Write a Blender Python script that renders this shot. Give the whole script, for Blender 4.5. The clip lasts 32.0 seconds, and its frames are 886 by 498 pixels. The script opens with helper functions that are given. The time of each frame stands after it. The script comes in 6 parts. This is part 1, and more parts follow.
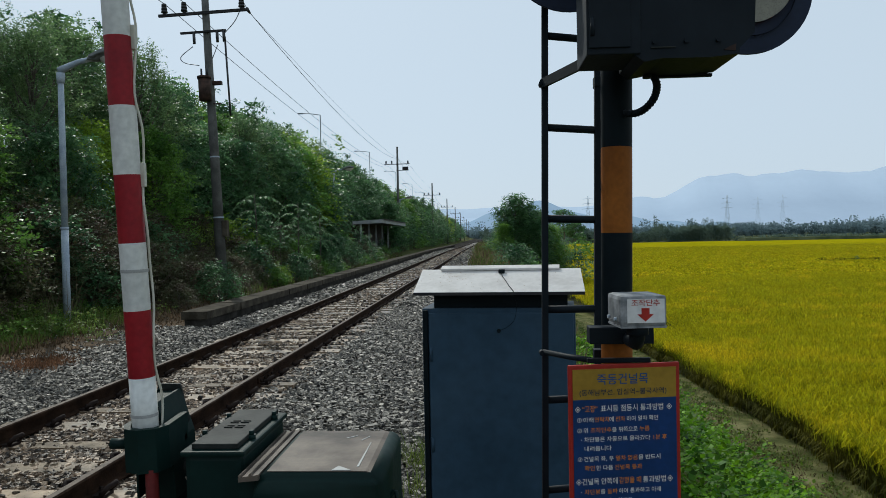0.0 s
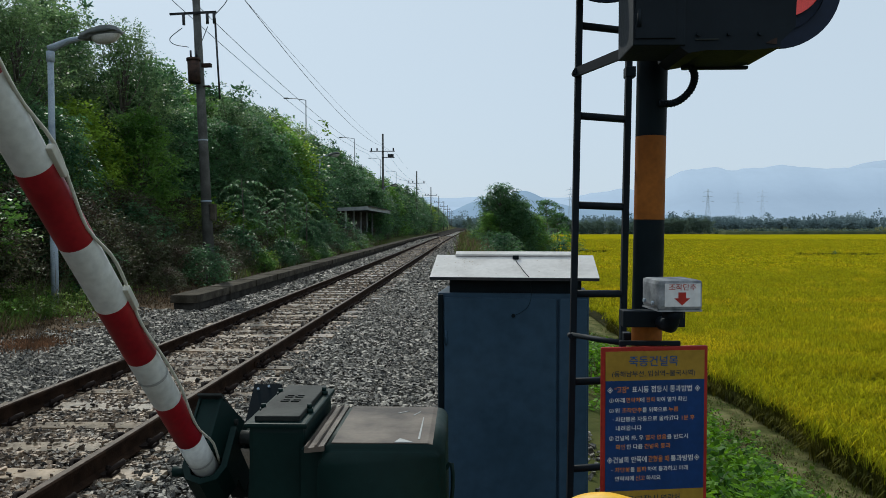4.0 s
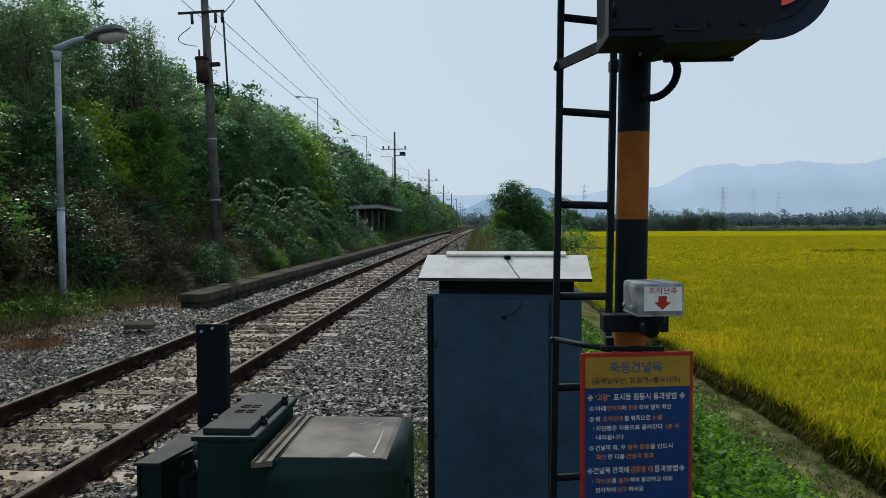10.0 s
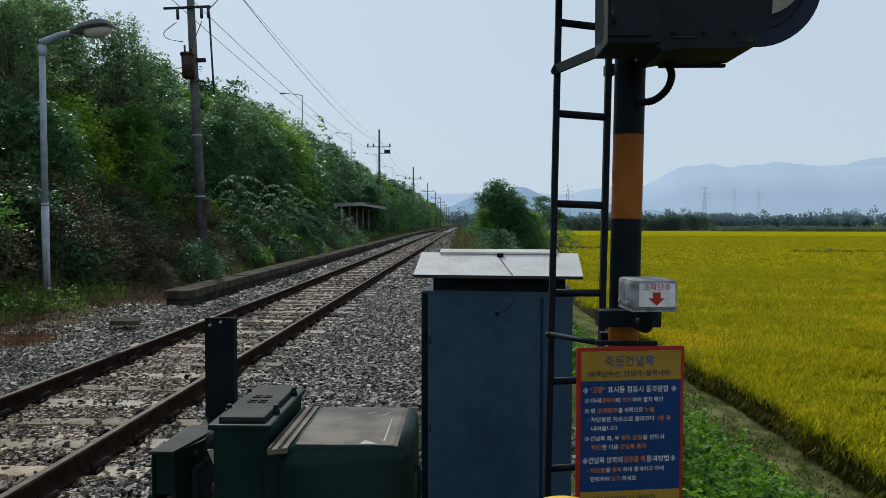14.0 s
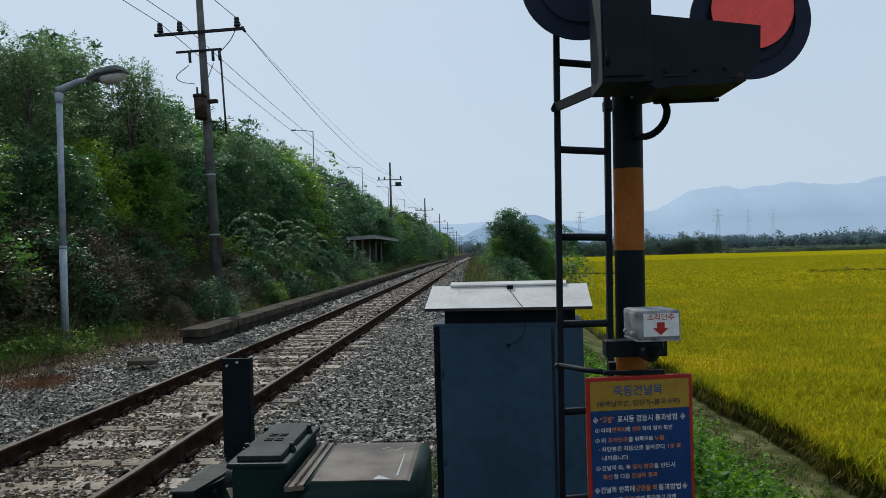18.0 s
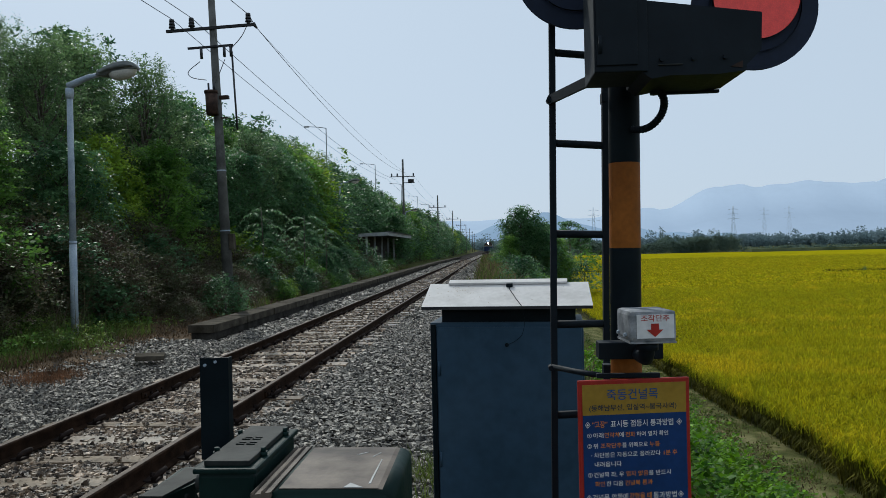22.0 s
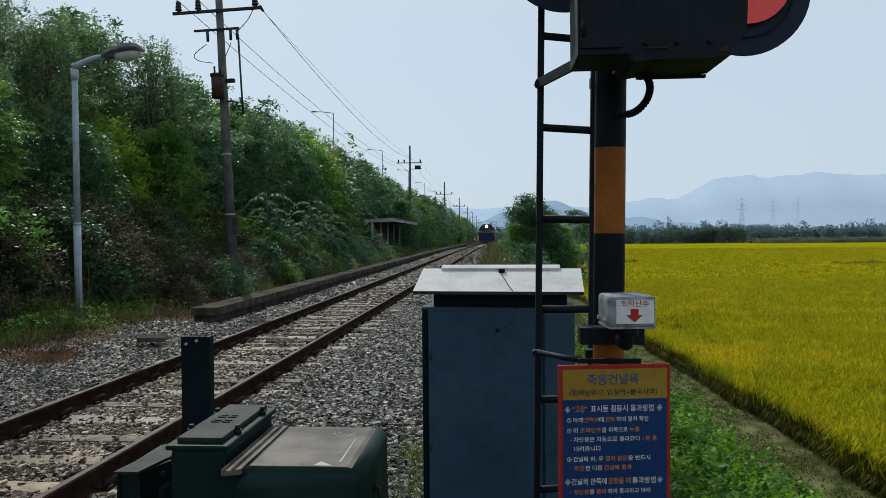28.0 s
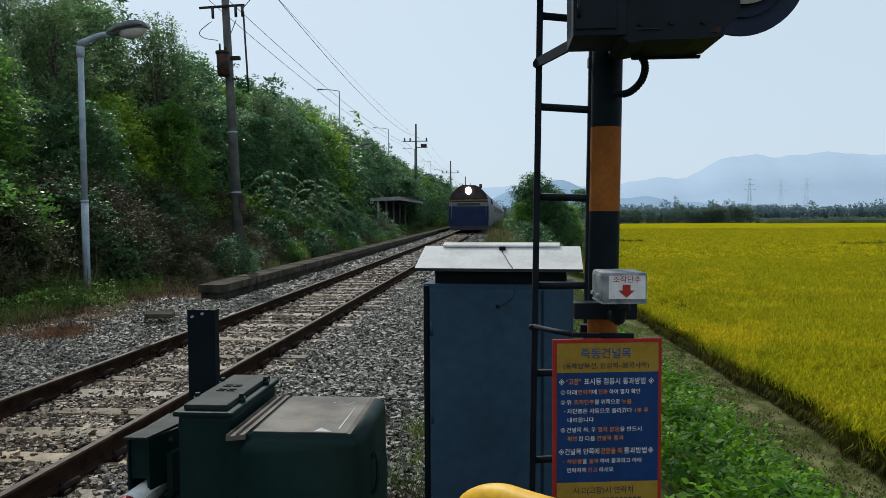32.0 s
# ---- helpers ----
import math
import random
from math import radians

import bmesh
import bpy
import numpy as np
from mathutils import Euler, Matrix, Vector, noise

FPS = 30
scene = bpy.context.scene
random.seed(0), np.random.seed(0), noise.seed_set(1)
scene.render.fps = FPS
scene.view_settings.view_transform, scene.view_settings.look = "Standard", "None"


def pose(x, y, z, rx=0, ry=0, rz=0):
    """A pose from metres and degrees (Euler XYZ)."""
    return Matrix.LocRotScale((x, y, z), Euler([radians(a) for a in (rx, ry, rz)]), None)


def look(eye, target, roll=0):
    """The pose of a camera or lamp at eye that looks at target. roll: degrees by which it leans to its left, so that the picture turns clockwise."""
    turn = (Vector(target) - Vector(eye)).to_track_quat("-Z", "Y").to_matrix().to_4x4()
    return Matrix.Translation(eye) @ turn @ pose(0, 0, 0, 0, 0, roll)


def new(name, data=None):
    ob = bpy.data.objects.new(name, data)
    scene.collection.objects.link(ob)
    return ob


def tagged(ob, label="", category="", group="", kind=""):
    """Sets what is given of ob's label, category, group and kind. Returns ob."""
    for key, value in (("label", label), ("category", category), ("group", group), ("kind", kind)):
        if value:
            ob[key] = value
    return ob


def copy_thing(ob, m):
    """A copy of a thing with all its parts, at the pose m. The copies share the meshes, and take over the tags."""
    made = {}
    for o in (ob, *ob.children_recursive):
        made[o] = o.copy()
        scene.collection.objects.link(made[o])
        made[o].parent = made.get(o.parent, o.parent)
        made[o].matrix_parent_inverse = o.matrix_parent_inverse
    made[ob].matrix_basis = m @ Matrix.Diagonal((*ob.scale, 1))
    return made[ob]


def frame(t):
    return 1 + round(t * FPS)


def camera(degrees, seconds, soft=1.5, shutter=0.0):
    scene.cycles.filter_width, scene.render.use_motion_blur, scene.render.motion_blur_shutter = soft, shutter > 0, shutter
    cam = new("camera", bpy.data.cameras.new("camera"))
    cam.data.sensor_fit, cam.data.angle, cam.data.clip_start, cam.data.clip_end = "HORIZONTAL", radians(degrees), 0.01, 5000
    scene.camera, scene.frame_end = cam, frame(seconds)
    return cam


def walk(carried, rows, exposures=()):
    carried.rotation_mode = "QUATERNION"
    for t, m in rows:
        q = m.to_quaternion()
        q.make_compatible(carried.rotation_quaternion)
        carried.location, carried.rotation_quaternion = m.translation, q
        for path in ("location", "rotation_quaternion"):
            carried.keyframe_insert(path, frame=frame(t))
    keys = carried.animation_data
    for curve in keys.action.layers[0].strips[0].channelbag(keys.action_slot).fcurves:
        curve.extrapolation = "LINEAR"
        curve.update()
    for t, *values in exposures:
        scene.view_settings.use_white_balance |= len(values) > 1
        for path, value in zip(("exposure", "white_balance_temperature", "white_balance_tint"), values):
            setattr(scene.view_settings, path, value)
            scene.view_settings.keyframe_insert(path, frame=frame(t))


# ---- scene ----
cam = camera(63.6, 32.0, 0.3)
PATH = [
    (0, (3.495, 0.067, 1.59), (3.386, 2.063, 1.558), -1.1),
    (0.5, (3.451, 0.054, 1.597), (3.345, 2.051, 1.546), -0.9),
    (1, (3.409, 0.048, 1.597), (3.308, 2.045, 1.539), -0.7),
    (1.5, (3.374, 0.034, 1.596), (3.28, 2.031, 1.538), -0.6),
    (2, (3.341, 0.015, 1.589), (3.257, 2.013, 1.533), -0.6),
    (2.5, (3.323, 0.006, 1.585), (3.25, 2.004, 1.529), -0.4),
    (3, (3.312, 0.014, 1.576), (3.247, 2.012, 1.516), -0.3),
    (3.5, (3.306, 0.01, 1.575), (3.247, 2.008, 1.512), -0.1),
    (5.5, (3.315, -0.028, 1.571), (3.238, 1.969, 1.504), -0.0),
    (6, (3.31, -0.045, 1.571), (3.214, 1.952, 1.503), -0.0),
    (6.5, (3.315, -0.017, 1.566), (3.215, 1.979, 1.496), 0.0),
    (7, (3.349, 0.001, 1.577), (3.252, 1.998, 1.508), 0.1),
    (7.5, (3.388, 0.02, 1.59), (3.292, 2.016, 1.521), 0.2),
    (8, (3.454, 0.038, 1.6), (3.354, 2.034, 1.536), 0.1),
    (8.5, (3.464, 0.052, 1.606), (3.353, 2.048, 1.546), -0.2),
    (9, (3.435, 0.064, 1.596), (3.325, 2.06, 1.537), -0.3),
    (9.5, (3.438, 0.091, 1.589), (3.335, 2.088, 1.524), -0.4),
    (10, (3.437, 0.105, 1.584), (3.34, 2.101, 1.513), -0.3),
    (10.5, (3.43, 0.108, 1.58), (3.34, 2.105, 1.502), -0.2),
    (11, (3.429, 0.098, 1.582), (3.353, 2.095, 1.5), -0.1),
    (11.5, (3.427, 0.083, 1.585), (3.364, 2.081, 1.504), 0.0),
    (12, (3.426, 0.077, 1.587), (3.371, 2.074, 1.505), 0.0),
    (12.5, (3.421, 0.065, 1.587), (3.374, 2.063, 1.504), 0.1),
    (13, (3.407, 0.051, 1.583), (3.362, 2.049, 1.497), 0.2),
    (13.5, (3.39, 0.035, 1.584), (3.347, 2.033, 1.5), 0.3),
    (14, (3.38, 0.028, 1.583), (3.329, 2.025, 1.507), 0.1),
    (14.5, (3.372, 0.022, 1.582), (3.307, 2.019, 1.507), -0.1),
    (16.5, (3.394, -0.023, 1.602), (3.311, 1.975, 1.551), -0.4),
    (17, (3.4, -0.038, 1.604), (3.32, 1.96, 1.575), -0.8),
    (17.5, (3.402, -0.052, 1.604), (3.319, 1.946, 1.597), -1.4),
    (18, (3.402, -0.04, 1.606), (3.315, 1.958, 1.615), -1.6),
    (18.5, (3.413, -0.017, 1.605), (3.322, 1.981, 1.621), -1.9),
    (19, (3.416, 0.012, 1.6), (3.323, 2.01, 1.611), -2.1),
    (19.5, (3.412, 0.026, 1.601), (3.317, 2.024, 1.61), -1.9),
    (20, (3.42, 0.031, 1.603), (3.327, 2.029, 1.61), -1.5),
    (20.5, (3.436, 0.036, 1.604), (3.342, 2.033, 1.611), -1.2),
    (21, (3.465, 0.031, 1.606), (3.363, 2.028, 1.617), -1.2),
    (21.5, (3.479, 0.038, 1.607), (3.368, 2.035, 1.616), -1.2),
    (22, (3.484, 0.054, 1.603), (3.36, 2.05, 1.605), -1.3),
    (22.5, (3.491, 0.071, 1.598), (3.355, 2.066, 1.592), -1.3),
    (23, (3.491, 0.093, 1.59), (3.345, 2.087, 1.571), -1.3),
    (23.5, (3.502, 0.107, 1.589), (3.344, 2.101, 1.557), -1.2),
    (24, (3.507, 0.093, 1.587), (3.337, 2.085, 1.546), -1.1),
    (24.5, (3.506, 0.074, 1.586), (3.324, 2.065, 1.543), -1.0),
    (25, (3.517, 0.055, 1.585), (3.325, 2.046, 1.549), -0.7),
    (25.5, (3.518, 0.046, 1.587), (3.319, 2.036, 1.555), -0.4),
    (27.5, (3.557, 0.064, 1.586), (3.398, 2.058, 1.551), -0.3),
    (28, (3.562, 0.062, 1.588), (3.419, 2.057, 1.554), -0.5),
    (28.5, (3.572, 0.061, 1.587), (3.442, 2.056, 1.553), -0.6),
    (29, (3.587, 0.065, 1.584), (3.47, 2.061, 1.549), -0.6),
    (29.5, (3.602, 0.062, 1.583), (3.482, 2.058, 1.548), -0.8),
    (30, (3.599, 0.06, 1.581), (3.469, 2.055, 1.546), -0.8),
    (30.5, (3.56, 0.046, 1.582), (3.421, 2.041, 1.546), -0.8),
    (31, (3.531, 0.021, 1.584), (3.391, 2.016, 1.535), -0.7),
    (31.5, (3.517, -0.001, 1.587), (3.373, 1.992, 1.517), -0.5),
    (32, (3.592, 0.003, 1.582), (3.432, 1.995, 1.489), -0.3),
]
walk(cam, [(t, look(eye, target, roll)) for t, eye, target, roll in PATH], [(0, -0.64, 5950, 5), (12, -0.70, 5950, 5), (20, -0.73, 5800, 7), (26, -0.66, 5950, 5), (30, -0.64, 5950, 5), (32, -0.55, 5950, 5)])

# ---------------------------------------------------------------- light
SUN_EL, SUN_AZ = 42.0, -26.0          # degrees; azimuth from the track's direction, positive to the right
world = bpy.data.worlds.new("sky")
scene.world = world
world.use_nodes = True
wn = world.node_tree.nodes
sky = wn.new("ShaderNodeTexSky")
sky.sky_type, sky.sun_disc = "NISHITA", False
sky.sun_elevation, sky.sun_rotation = radians(SUN_EL), radians(SUN_AZ)
sky.air_density, sky.dust_density, sky.ozone_density = 1.0, 1.7, 3.0
wn["Background"].inputs["Strength"].default_value = 0.105
pale = wn.new("ShaderNodeHueSaturation")               # autumn haze: paler than the clear model
pale.inputs["Saturation"].default_value, pale.inputs["Value"].default_value = 0.72, 1.0
world.node_tree.links.new(sky.outputs["Color"], pale.inputs["Color"])
haze = wn.new("ShaderNodeMix")                         # even bright haze of a humid day
haze.data_type = "RGBA"
haze.inputs["Factor"].default_value = 0.84
haze.inputs["B"].default_value = (9.9, 10.9, 11.85, 1)
world.node_tree.links.new(pale.outputs["Color"], haze.inputs["A"])
world.node_tree.links.new(haze.outputs["Result"], wn["Background"].inputs["Color"])
sun = new("sun", bpy.data.lights.new("sun", "SUN"))
sun.data.energy, sun.data.angle, sun.data.color = 4.0, radians(0.6), (1.0, 0.93, 0.80)
sun_way = Vector((math.sin(radians(SUN_AZ)) * math.cos(radians(SUN_EL)), math.cos(radians(SUN_AZ)) * math.cos(radians(SUN_EL)), math.sin(radians(SUN_EL))))
sun.matrix_world = look(sun_way * 50, (0, 0, 0))


# ---------------------------------------------------------------- materials
def material(name, c1, c2, scale=6.0, rough=0.8, bump=0.0, metal=0.0, fine=8.0, vary=0.0, island=False, emit=0.0, c3=None, trans=0.0, grain=0.5, spec=0.5):
    """Two-scale procedural surface: large stains c1/c2, fine grain, bump, and a change of value from piece to piece."""
    m = bpy.data.materials.new(name)
    m.use_nodes = True
    nt = m.node_tree
    n, l = nt.nodes, nt.links
    b = n["Principled BSDF"]
    tc = n.new("ShaderNodeTexCoord")
    big, small = n.new("ShaderNodeTexNoise"), n.new("ShaderNodeTexNoise")
    big.inputs["Scale"].default_value, big.inputs["Detail"].default_value = scale, 6
    small.inputs["Scale"].default_value, small.inputs["Detail"].default_value = scale * fine, 4
    for k in (big, small):
        l.new(tc.outputs["Object"], k.inputs["Vector"])
    ramp = n.new("ShaderNodeValToRGB")
    ramp.color_ramp.elements[0].position, ramp.color_ramp.elements[1].position = 0.35, 0.65
    ramp.color_ramp.elements[0].color, ramp.color_ramp.elements[1].color = (*c1, 1), (*c2, 1)
    if c3:
        e = ramp.color_ramp.elements.new(0.5)
        e.color = (*c3, 1)
    l.new(big.outputs["Fac"], ramp.inputs["Fac"])
    hsv = n.new("ShaderNodeHueSaturation")
    l.new(ramp.outputs["Color"], hsv.inputs["Color"])
    val = n.new("ShaderNodeMath")
    val.operation = "MULTIPLY_ADD"
    val.inputs[1].default_value, val.inputs[2].default_value = grain, 1 - grain / 2
    l.new(small.outputs["Fac"], val.inputs[0])
    out = val.outputs[0]
    if vary:
        src = n.new("ShaderNodeNewGeometry").outputs["Random Per Island"] if island else n.new("ShaderNodeObjectInfo").outputs["Random"]
        add = n.new("ShaderNodeMath")
        add.operation = "MULTIPLY_ADD"
        add.inputs[1].default_value, add.inputs[2].default_value = vary, -vary / 2
        l.new(src, add.inputs[0])
        tot = n.new("ShaderNodeMath")
        l.new(out, tot.inputs[0])
        l.new(add.outputs[0], tot.inputs[1])
        out = tot.outputs[0]
    l.new(out, hsv.inputs["Value"])
    l.new(hsv.outputs["Color"], b.inputs["Base Color"])
    rr = n.new("ShaderNodeMath")
    rr.operation = "MULTIPLY_ADD"
    rr.inputs[1].default_value, rr.inputs[2].default_value = 0.2, rough - 0.1
    rr.use_clamp = True
    l.new(small.outputs["Fac"], rr.inputs[0])
    l.new(rr.outputs[0], b.inputs["Roughness"])
    b.inputs["Metallic"].default_value = metal
    b.inputs["Specular IOR Level"].default_value = 0.18 if trans and spec == 0.5 else spec
    if bump:
        bp = n.new("ShaderNodeBump")
        bp.inputs["Strength"].default_value, bp.inputs["Distance"].default_value = min(1.0, bump), 0.02 if bump >= 0.3 else 0.003
        l.new(small.outputs["Fac"], bp.inputs["Height"])
        l.new(bp.outputs["Normal"], b.inputs["Normal"])
    if emit:
        l.new(hsv.outputs["Color"], b.inputs["Emission Color"])
        b.inputs["Emission Strength"].default_value = emit
    if trans:
        tr, mix = n.new("ShaderNodeBsdfTranslucent"), n.new("ShaderNodeMixShader")
        l.new(hsv.outputs["Color"], tr.inputs["Color"])
        mix.inputs[0].default_value = trans
        l.new(b.outputs[0], mix.inputs[1])
        l.new(tr.outputs[0], mix.inputs[2])
        l.new(mix.outputs[0], n["Material Output"].inputs["Surface"])
    return m


M_STONE = material("ballast_stone", (0.014, 0.012, 0.010), (0.265, 0.235, 0.19), 16, 0.5, 0.4, vary=1.7, island=True, spec=0.36)
M_STONERUST = material("rusty_ballast_stone", (0.022, 0.015, 0.010), (0.27, 0.195, 0.13), 12, 0.48, 0.4, vary=1.7, island=True, spec=0.35)
# Near-black: shadow in the gaps between stones is painted into the bed.
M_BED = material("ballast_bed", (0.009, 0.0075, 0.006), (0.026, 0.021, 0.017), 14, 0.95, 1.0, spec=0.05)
M_RAIL = material("rusty_rail", (0.014, 0.008, 0.005), (0.032, 0.0175, 0.0105), 8, 0.85, 0.3, spec=0.04)
M_RAILTOP = material("worn_rail_head", (0.045, 0.032, 0.024), (0.085, 0.062, 0.048), 10, 0.6, 0.1, metal=0.2, spec=0.15)
M_SLEEPER = material("sleeper_concrete", (0.10, 0.068, 0.040), (0.27, 0.195, 0.125), 5, 0.31, 0.08, vary=0.9, spec=0.45)
M_CLIP = material("clip_steel", (0.014, 0.010, 0.009), (0.03, 0.022, 0.019), 20, 0.75, spec=0.06)
M_GROUND = material("dry_soil", (0.042, 0.033, 0.021), (0.115, 0.08, 0.052), 1.2, 0.95, 0.8, spec=0.05)
M_GRASSY = material("grassy_soil", (0.035, 0.048, 0.011), (0.085, 0.085, 0.026), 0.9, 0.95, 0.8, spec=0.04)
M_PATH = material("trodden_straw_soil", (0.055, 0.068, 0.02), (0.18, 0.168, 0.075), 2.4, 0.95, 0.9, spec=0.05, c3=(0.105, 0.108, 0.04), fine=14.0, grain=0.8)
M_CONC = material("old_concrete", (0.034, 0.029, 0.021), (0.082, 0.07, 0.053), 3, 0.9, 0.4, spec=0.06)
M_POLECONC = material("pole_concrete", (0.072, 0.072, 0.067), (0.125, 0.125, 0.117), 3, 0.9, 0.2, spec=0.15)
M_GALV = material("galvanised_steel", (0.25, 0.30, 0.36), (0.36, 0.41, 0.46), 5, 0.6, 0.1, spec=0.25)
M_DARKGREEN = material("dark_green_paint", (0.0022, 0.0125, 0.0108), (0.0055, 0.020, 0.0172), 7, 0.55, 0.1, spec=0.14)
M_GREYTOP = material("weathered_cover", (0.05, 0.040, 0.033), (0.165, 0.135, 0.108), 9, 0.55, 0.25, c3=(0.115, 0.093, 0.075), fine=9.0, grain=0.7, spec=0.15)
M_BLACK = material("black_paint", (0.0025, 0.006, 0.0085), (0.005, 0.010, 0.013), 8, 0.6, 0.1, spec=0.1)
M_ORANGE = material("orange_band_paint", (0.19, 0.062, 0.009), (0.26, 0.088, 0.013), 8, 0.65, 0.1, spec=0.15)
M_CABINET = material("blue_grey_cabinet_paint", (0.024, 0.051, 0.082), (0.036, 0.068, 0.104), 2, 0.55, 0.05, spec=0.15, c3=(0.029, 0.059, 0.094))
M_LID = material("pale_lid_metal", (0.50, 0.475, 0.45), (0.60, 0.575, 0.55), 5, 0.65, 0.1, c3=(0.57, 0.545, 0.52), spec=0.15, grain=0.25)
M_RED = material("red_paint", (0.20, 0.006, 0.012), (0.26, 0.010, 0.016), 10, 0.45, 0.05, spec=0.25)
M_WHITE = material("white_paint", (0.50, 0.50, 0.475), (0.60, 0.60, 0.575), 8, 0.5, 0.05)
M_YELLOW = material("yellow_guard_paint", (0.66, 0.35, 0.01), (0.76, 0.42, 0.014), 8, 0.5, 0.05, spec=0.3)
M_SIGNBLUE = material("sign_blue", (0.006, 0.03, 0.11), (0.009, 0.038, 0.14), 5, 0.55, spec=0.2)
M_SIGNYEL = material("sign_yellow", (0.27, 0.165, 0.02), (0.32, 0.20, 0.026), 5, 0.55, spec=0.2)
M_SIGNRED = material("sign_red", (0.27, 0.02, 0.013), (0.33, 0.026, 0.018), 5, 0.55, spec=0.2)
M_TEXTWHITE = material("sign_white", (0.58, 0.58, 0.58), (0.64, 0.64, 0.64), 5, 0.5, spec=0.2)
M_TEXTORANGE = material("sign_orange", (0.5, 0.17, 0.025), (0.55, 0.2, 0.03), 5, 0.5, spec=0.2)
M_TEXTBLUE = material("sign_blue_letter", (0.012, 0.06, 0.19), (0.014, 0.07, 0.21), 5, 0.5, spec=0.2)
M_BARK = material("bark", (0.06, 0.05, 0.04), (0.13, 0.11, 0.09), 4, 0.95, 0.8)
M_LEAF = material("leaf_green", (0.05, 0.13, 0.022), (0.215, 0.385, 0.07), 0.7, 0.42, 0, vary=0.7, island=True, trans=0.56, spec=0.28, grain=0.25)
M_LEAFDARK = material("leaf_dark", (0.030, 0.088, 0.038), (0.145, 0.275, 0.11), 0.7, 0.42, 0, vary=0.7, island=True, trans=0.51, spec=0.32, grain=0.25)
M_LEAFLIGHT = material("leaf_light", (0.085, 0.18, 0.017), (0.33, 0.46, 0.055), 0.7, 0.42, 0, vary=0.7, island=True, trans=0.6, spec=0.28, grain=0.25)
M_DRY = material("dry_weeds", (0.11, 0.082, 0.046), (0.20, 0.155, 0.09), 0.8, 0.8, 0, vary=0.7, island=True, trans=0.2, spec=0.1)
M_RICE = material("ripe_rice", (0.45, 0.39, 0.0045), (0.60, 0.47, 0.008), 0.35, 0.8, 0, vary=0.9, island=True, c3=(0.41, 0.39, 0.0055), trans=0.48, spec=0.06)
M_RICELEAF = material("rice_leaf", (0.18, 0.21, 0.006), (0.30, 0.31, 0.012), 0.5, 0.7, 0, vary=0.8, island=True, trans=0.45, spec=0.1)
# Green stalks, darkened in colour for the shaded face of the paddy.
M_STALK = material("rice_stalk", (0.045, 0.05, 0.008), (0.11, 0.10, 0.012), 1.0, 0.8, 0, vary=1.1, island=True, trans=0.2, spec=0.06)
# Lower leaves and mud have the shade between stalks in their colour.
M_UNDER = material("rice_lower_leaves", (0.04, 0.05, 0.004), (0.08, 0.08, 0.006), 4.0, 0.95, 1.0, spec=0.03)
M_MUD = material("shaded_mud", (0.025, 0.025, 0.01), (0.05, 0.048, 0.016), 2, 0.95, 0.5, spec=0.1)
M_FIELD = material("rice_field_far", (0.225, 0.205, 0.003), (0.30, 0.255, 0.004), 0.12, 0.95, 1.0, fine=20, spec=0.0, grain=0.9)
M_TRAINBLUE = material("train_blue", (0.006, 0.017, 0.062), (0.010, 0.024, 0.08), 1, 0.4, spec=0.2)
M_TRAINDARK = material("train_dark", (0.012, 0.013, 0.017), (0.025, 0.026, 0.03), 1, 0.5)
M_TRAINRED = material("train_red", (0.028, 0.017, 0.016), (0.045, 0.025, 0.022), 1, 0.5, spec=0.25)
# Haze is put into the ridge colour, and emission makes it glow paler.
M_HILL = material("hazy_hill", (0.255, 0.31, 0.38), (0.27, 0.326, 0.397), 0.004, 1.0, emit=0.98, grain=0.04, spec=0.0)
# Green lifted and cooled in colour for the aerial haze.
M_FARTREE = material("far_wood", (0.085, 0.125, 0.10), (0.14, 0.19, 0.15), 0.1, 0.9, vary=0.35, island=True, spec=0.03, trans=0.45)
M_LIT = material("lit_red_lens", (0.50, 0.036, 0.03), (0.57, 0.045, 0.036), 30, 0.4, emit=0.36)
M_DULL = material("dull_lens", (0.16, 0.15, 0.11), (0.2, 0.19, 0.14), 30, 0.3)
M_LAMPGLOW = material("headlight_glow", (1, 0.97, 0.9), (1, 0.98, 0.92), 3, 0.3, emit=12.0)
M_GLASSY = material("lamp_bowl", (0.40, 0.385, 0.34), (0.50, 0.48, 0.43), 6, 0.3)
M_RUSTBROWN = material("rust_brown", (0.03, 0.021, 0.018), (0.07, 0.042, 0.033), 7, 0.75, 0.2, spec=0.12)
# Also the shade colour of the cabinet lid's front edge.
M_CROSSARM = material("weathered_arm_lid_shade", (0.018, 0.02, 0.024), (0.045, 0.042, 0.042), 6, 0.8, 0.1, spec=0.15)
M_RUSTSPECK = material("rust_speck", (0.30, 0.235, 0.17), (0.42, 0.35, 0.28), 30, 0.8, spec=0.1)
M_TARGET = material("navy_target_paint", (0.007, 0.013, 0.03), (0.013, 0.021, 0.045), 6, 0.6, 0.05, spec=0.2)
# Red with the clamp's shade mixed into the colour.
M_DARKRED = material("shade_dark_red", (0.085, 0.010, 0.009), (0.13, 0.016, 0.013), 12, 0.6, spec=0.15)
M_WIRE = material("wire", (0.05, 0.05, 0.055), (0.07, 0.07, 0.075), 3, 0.5)


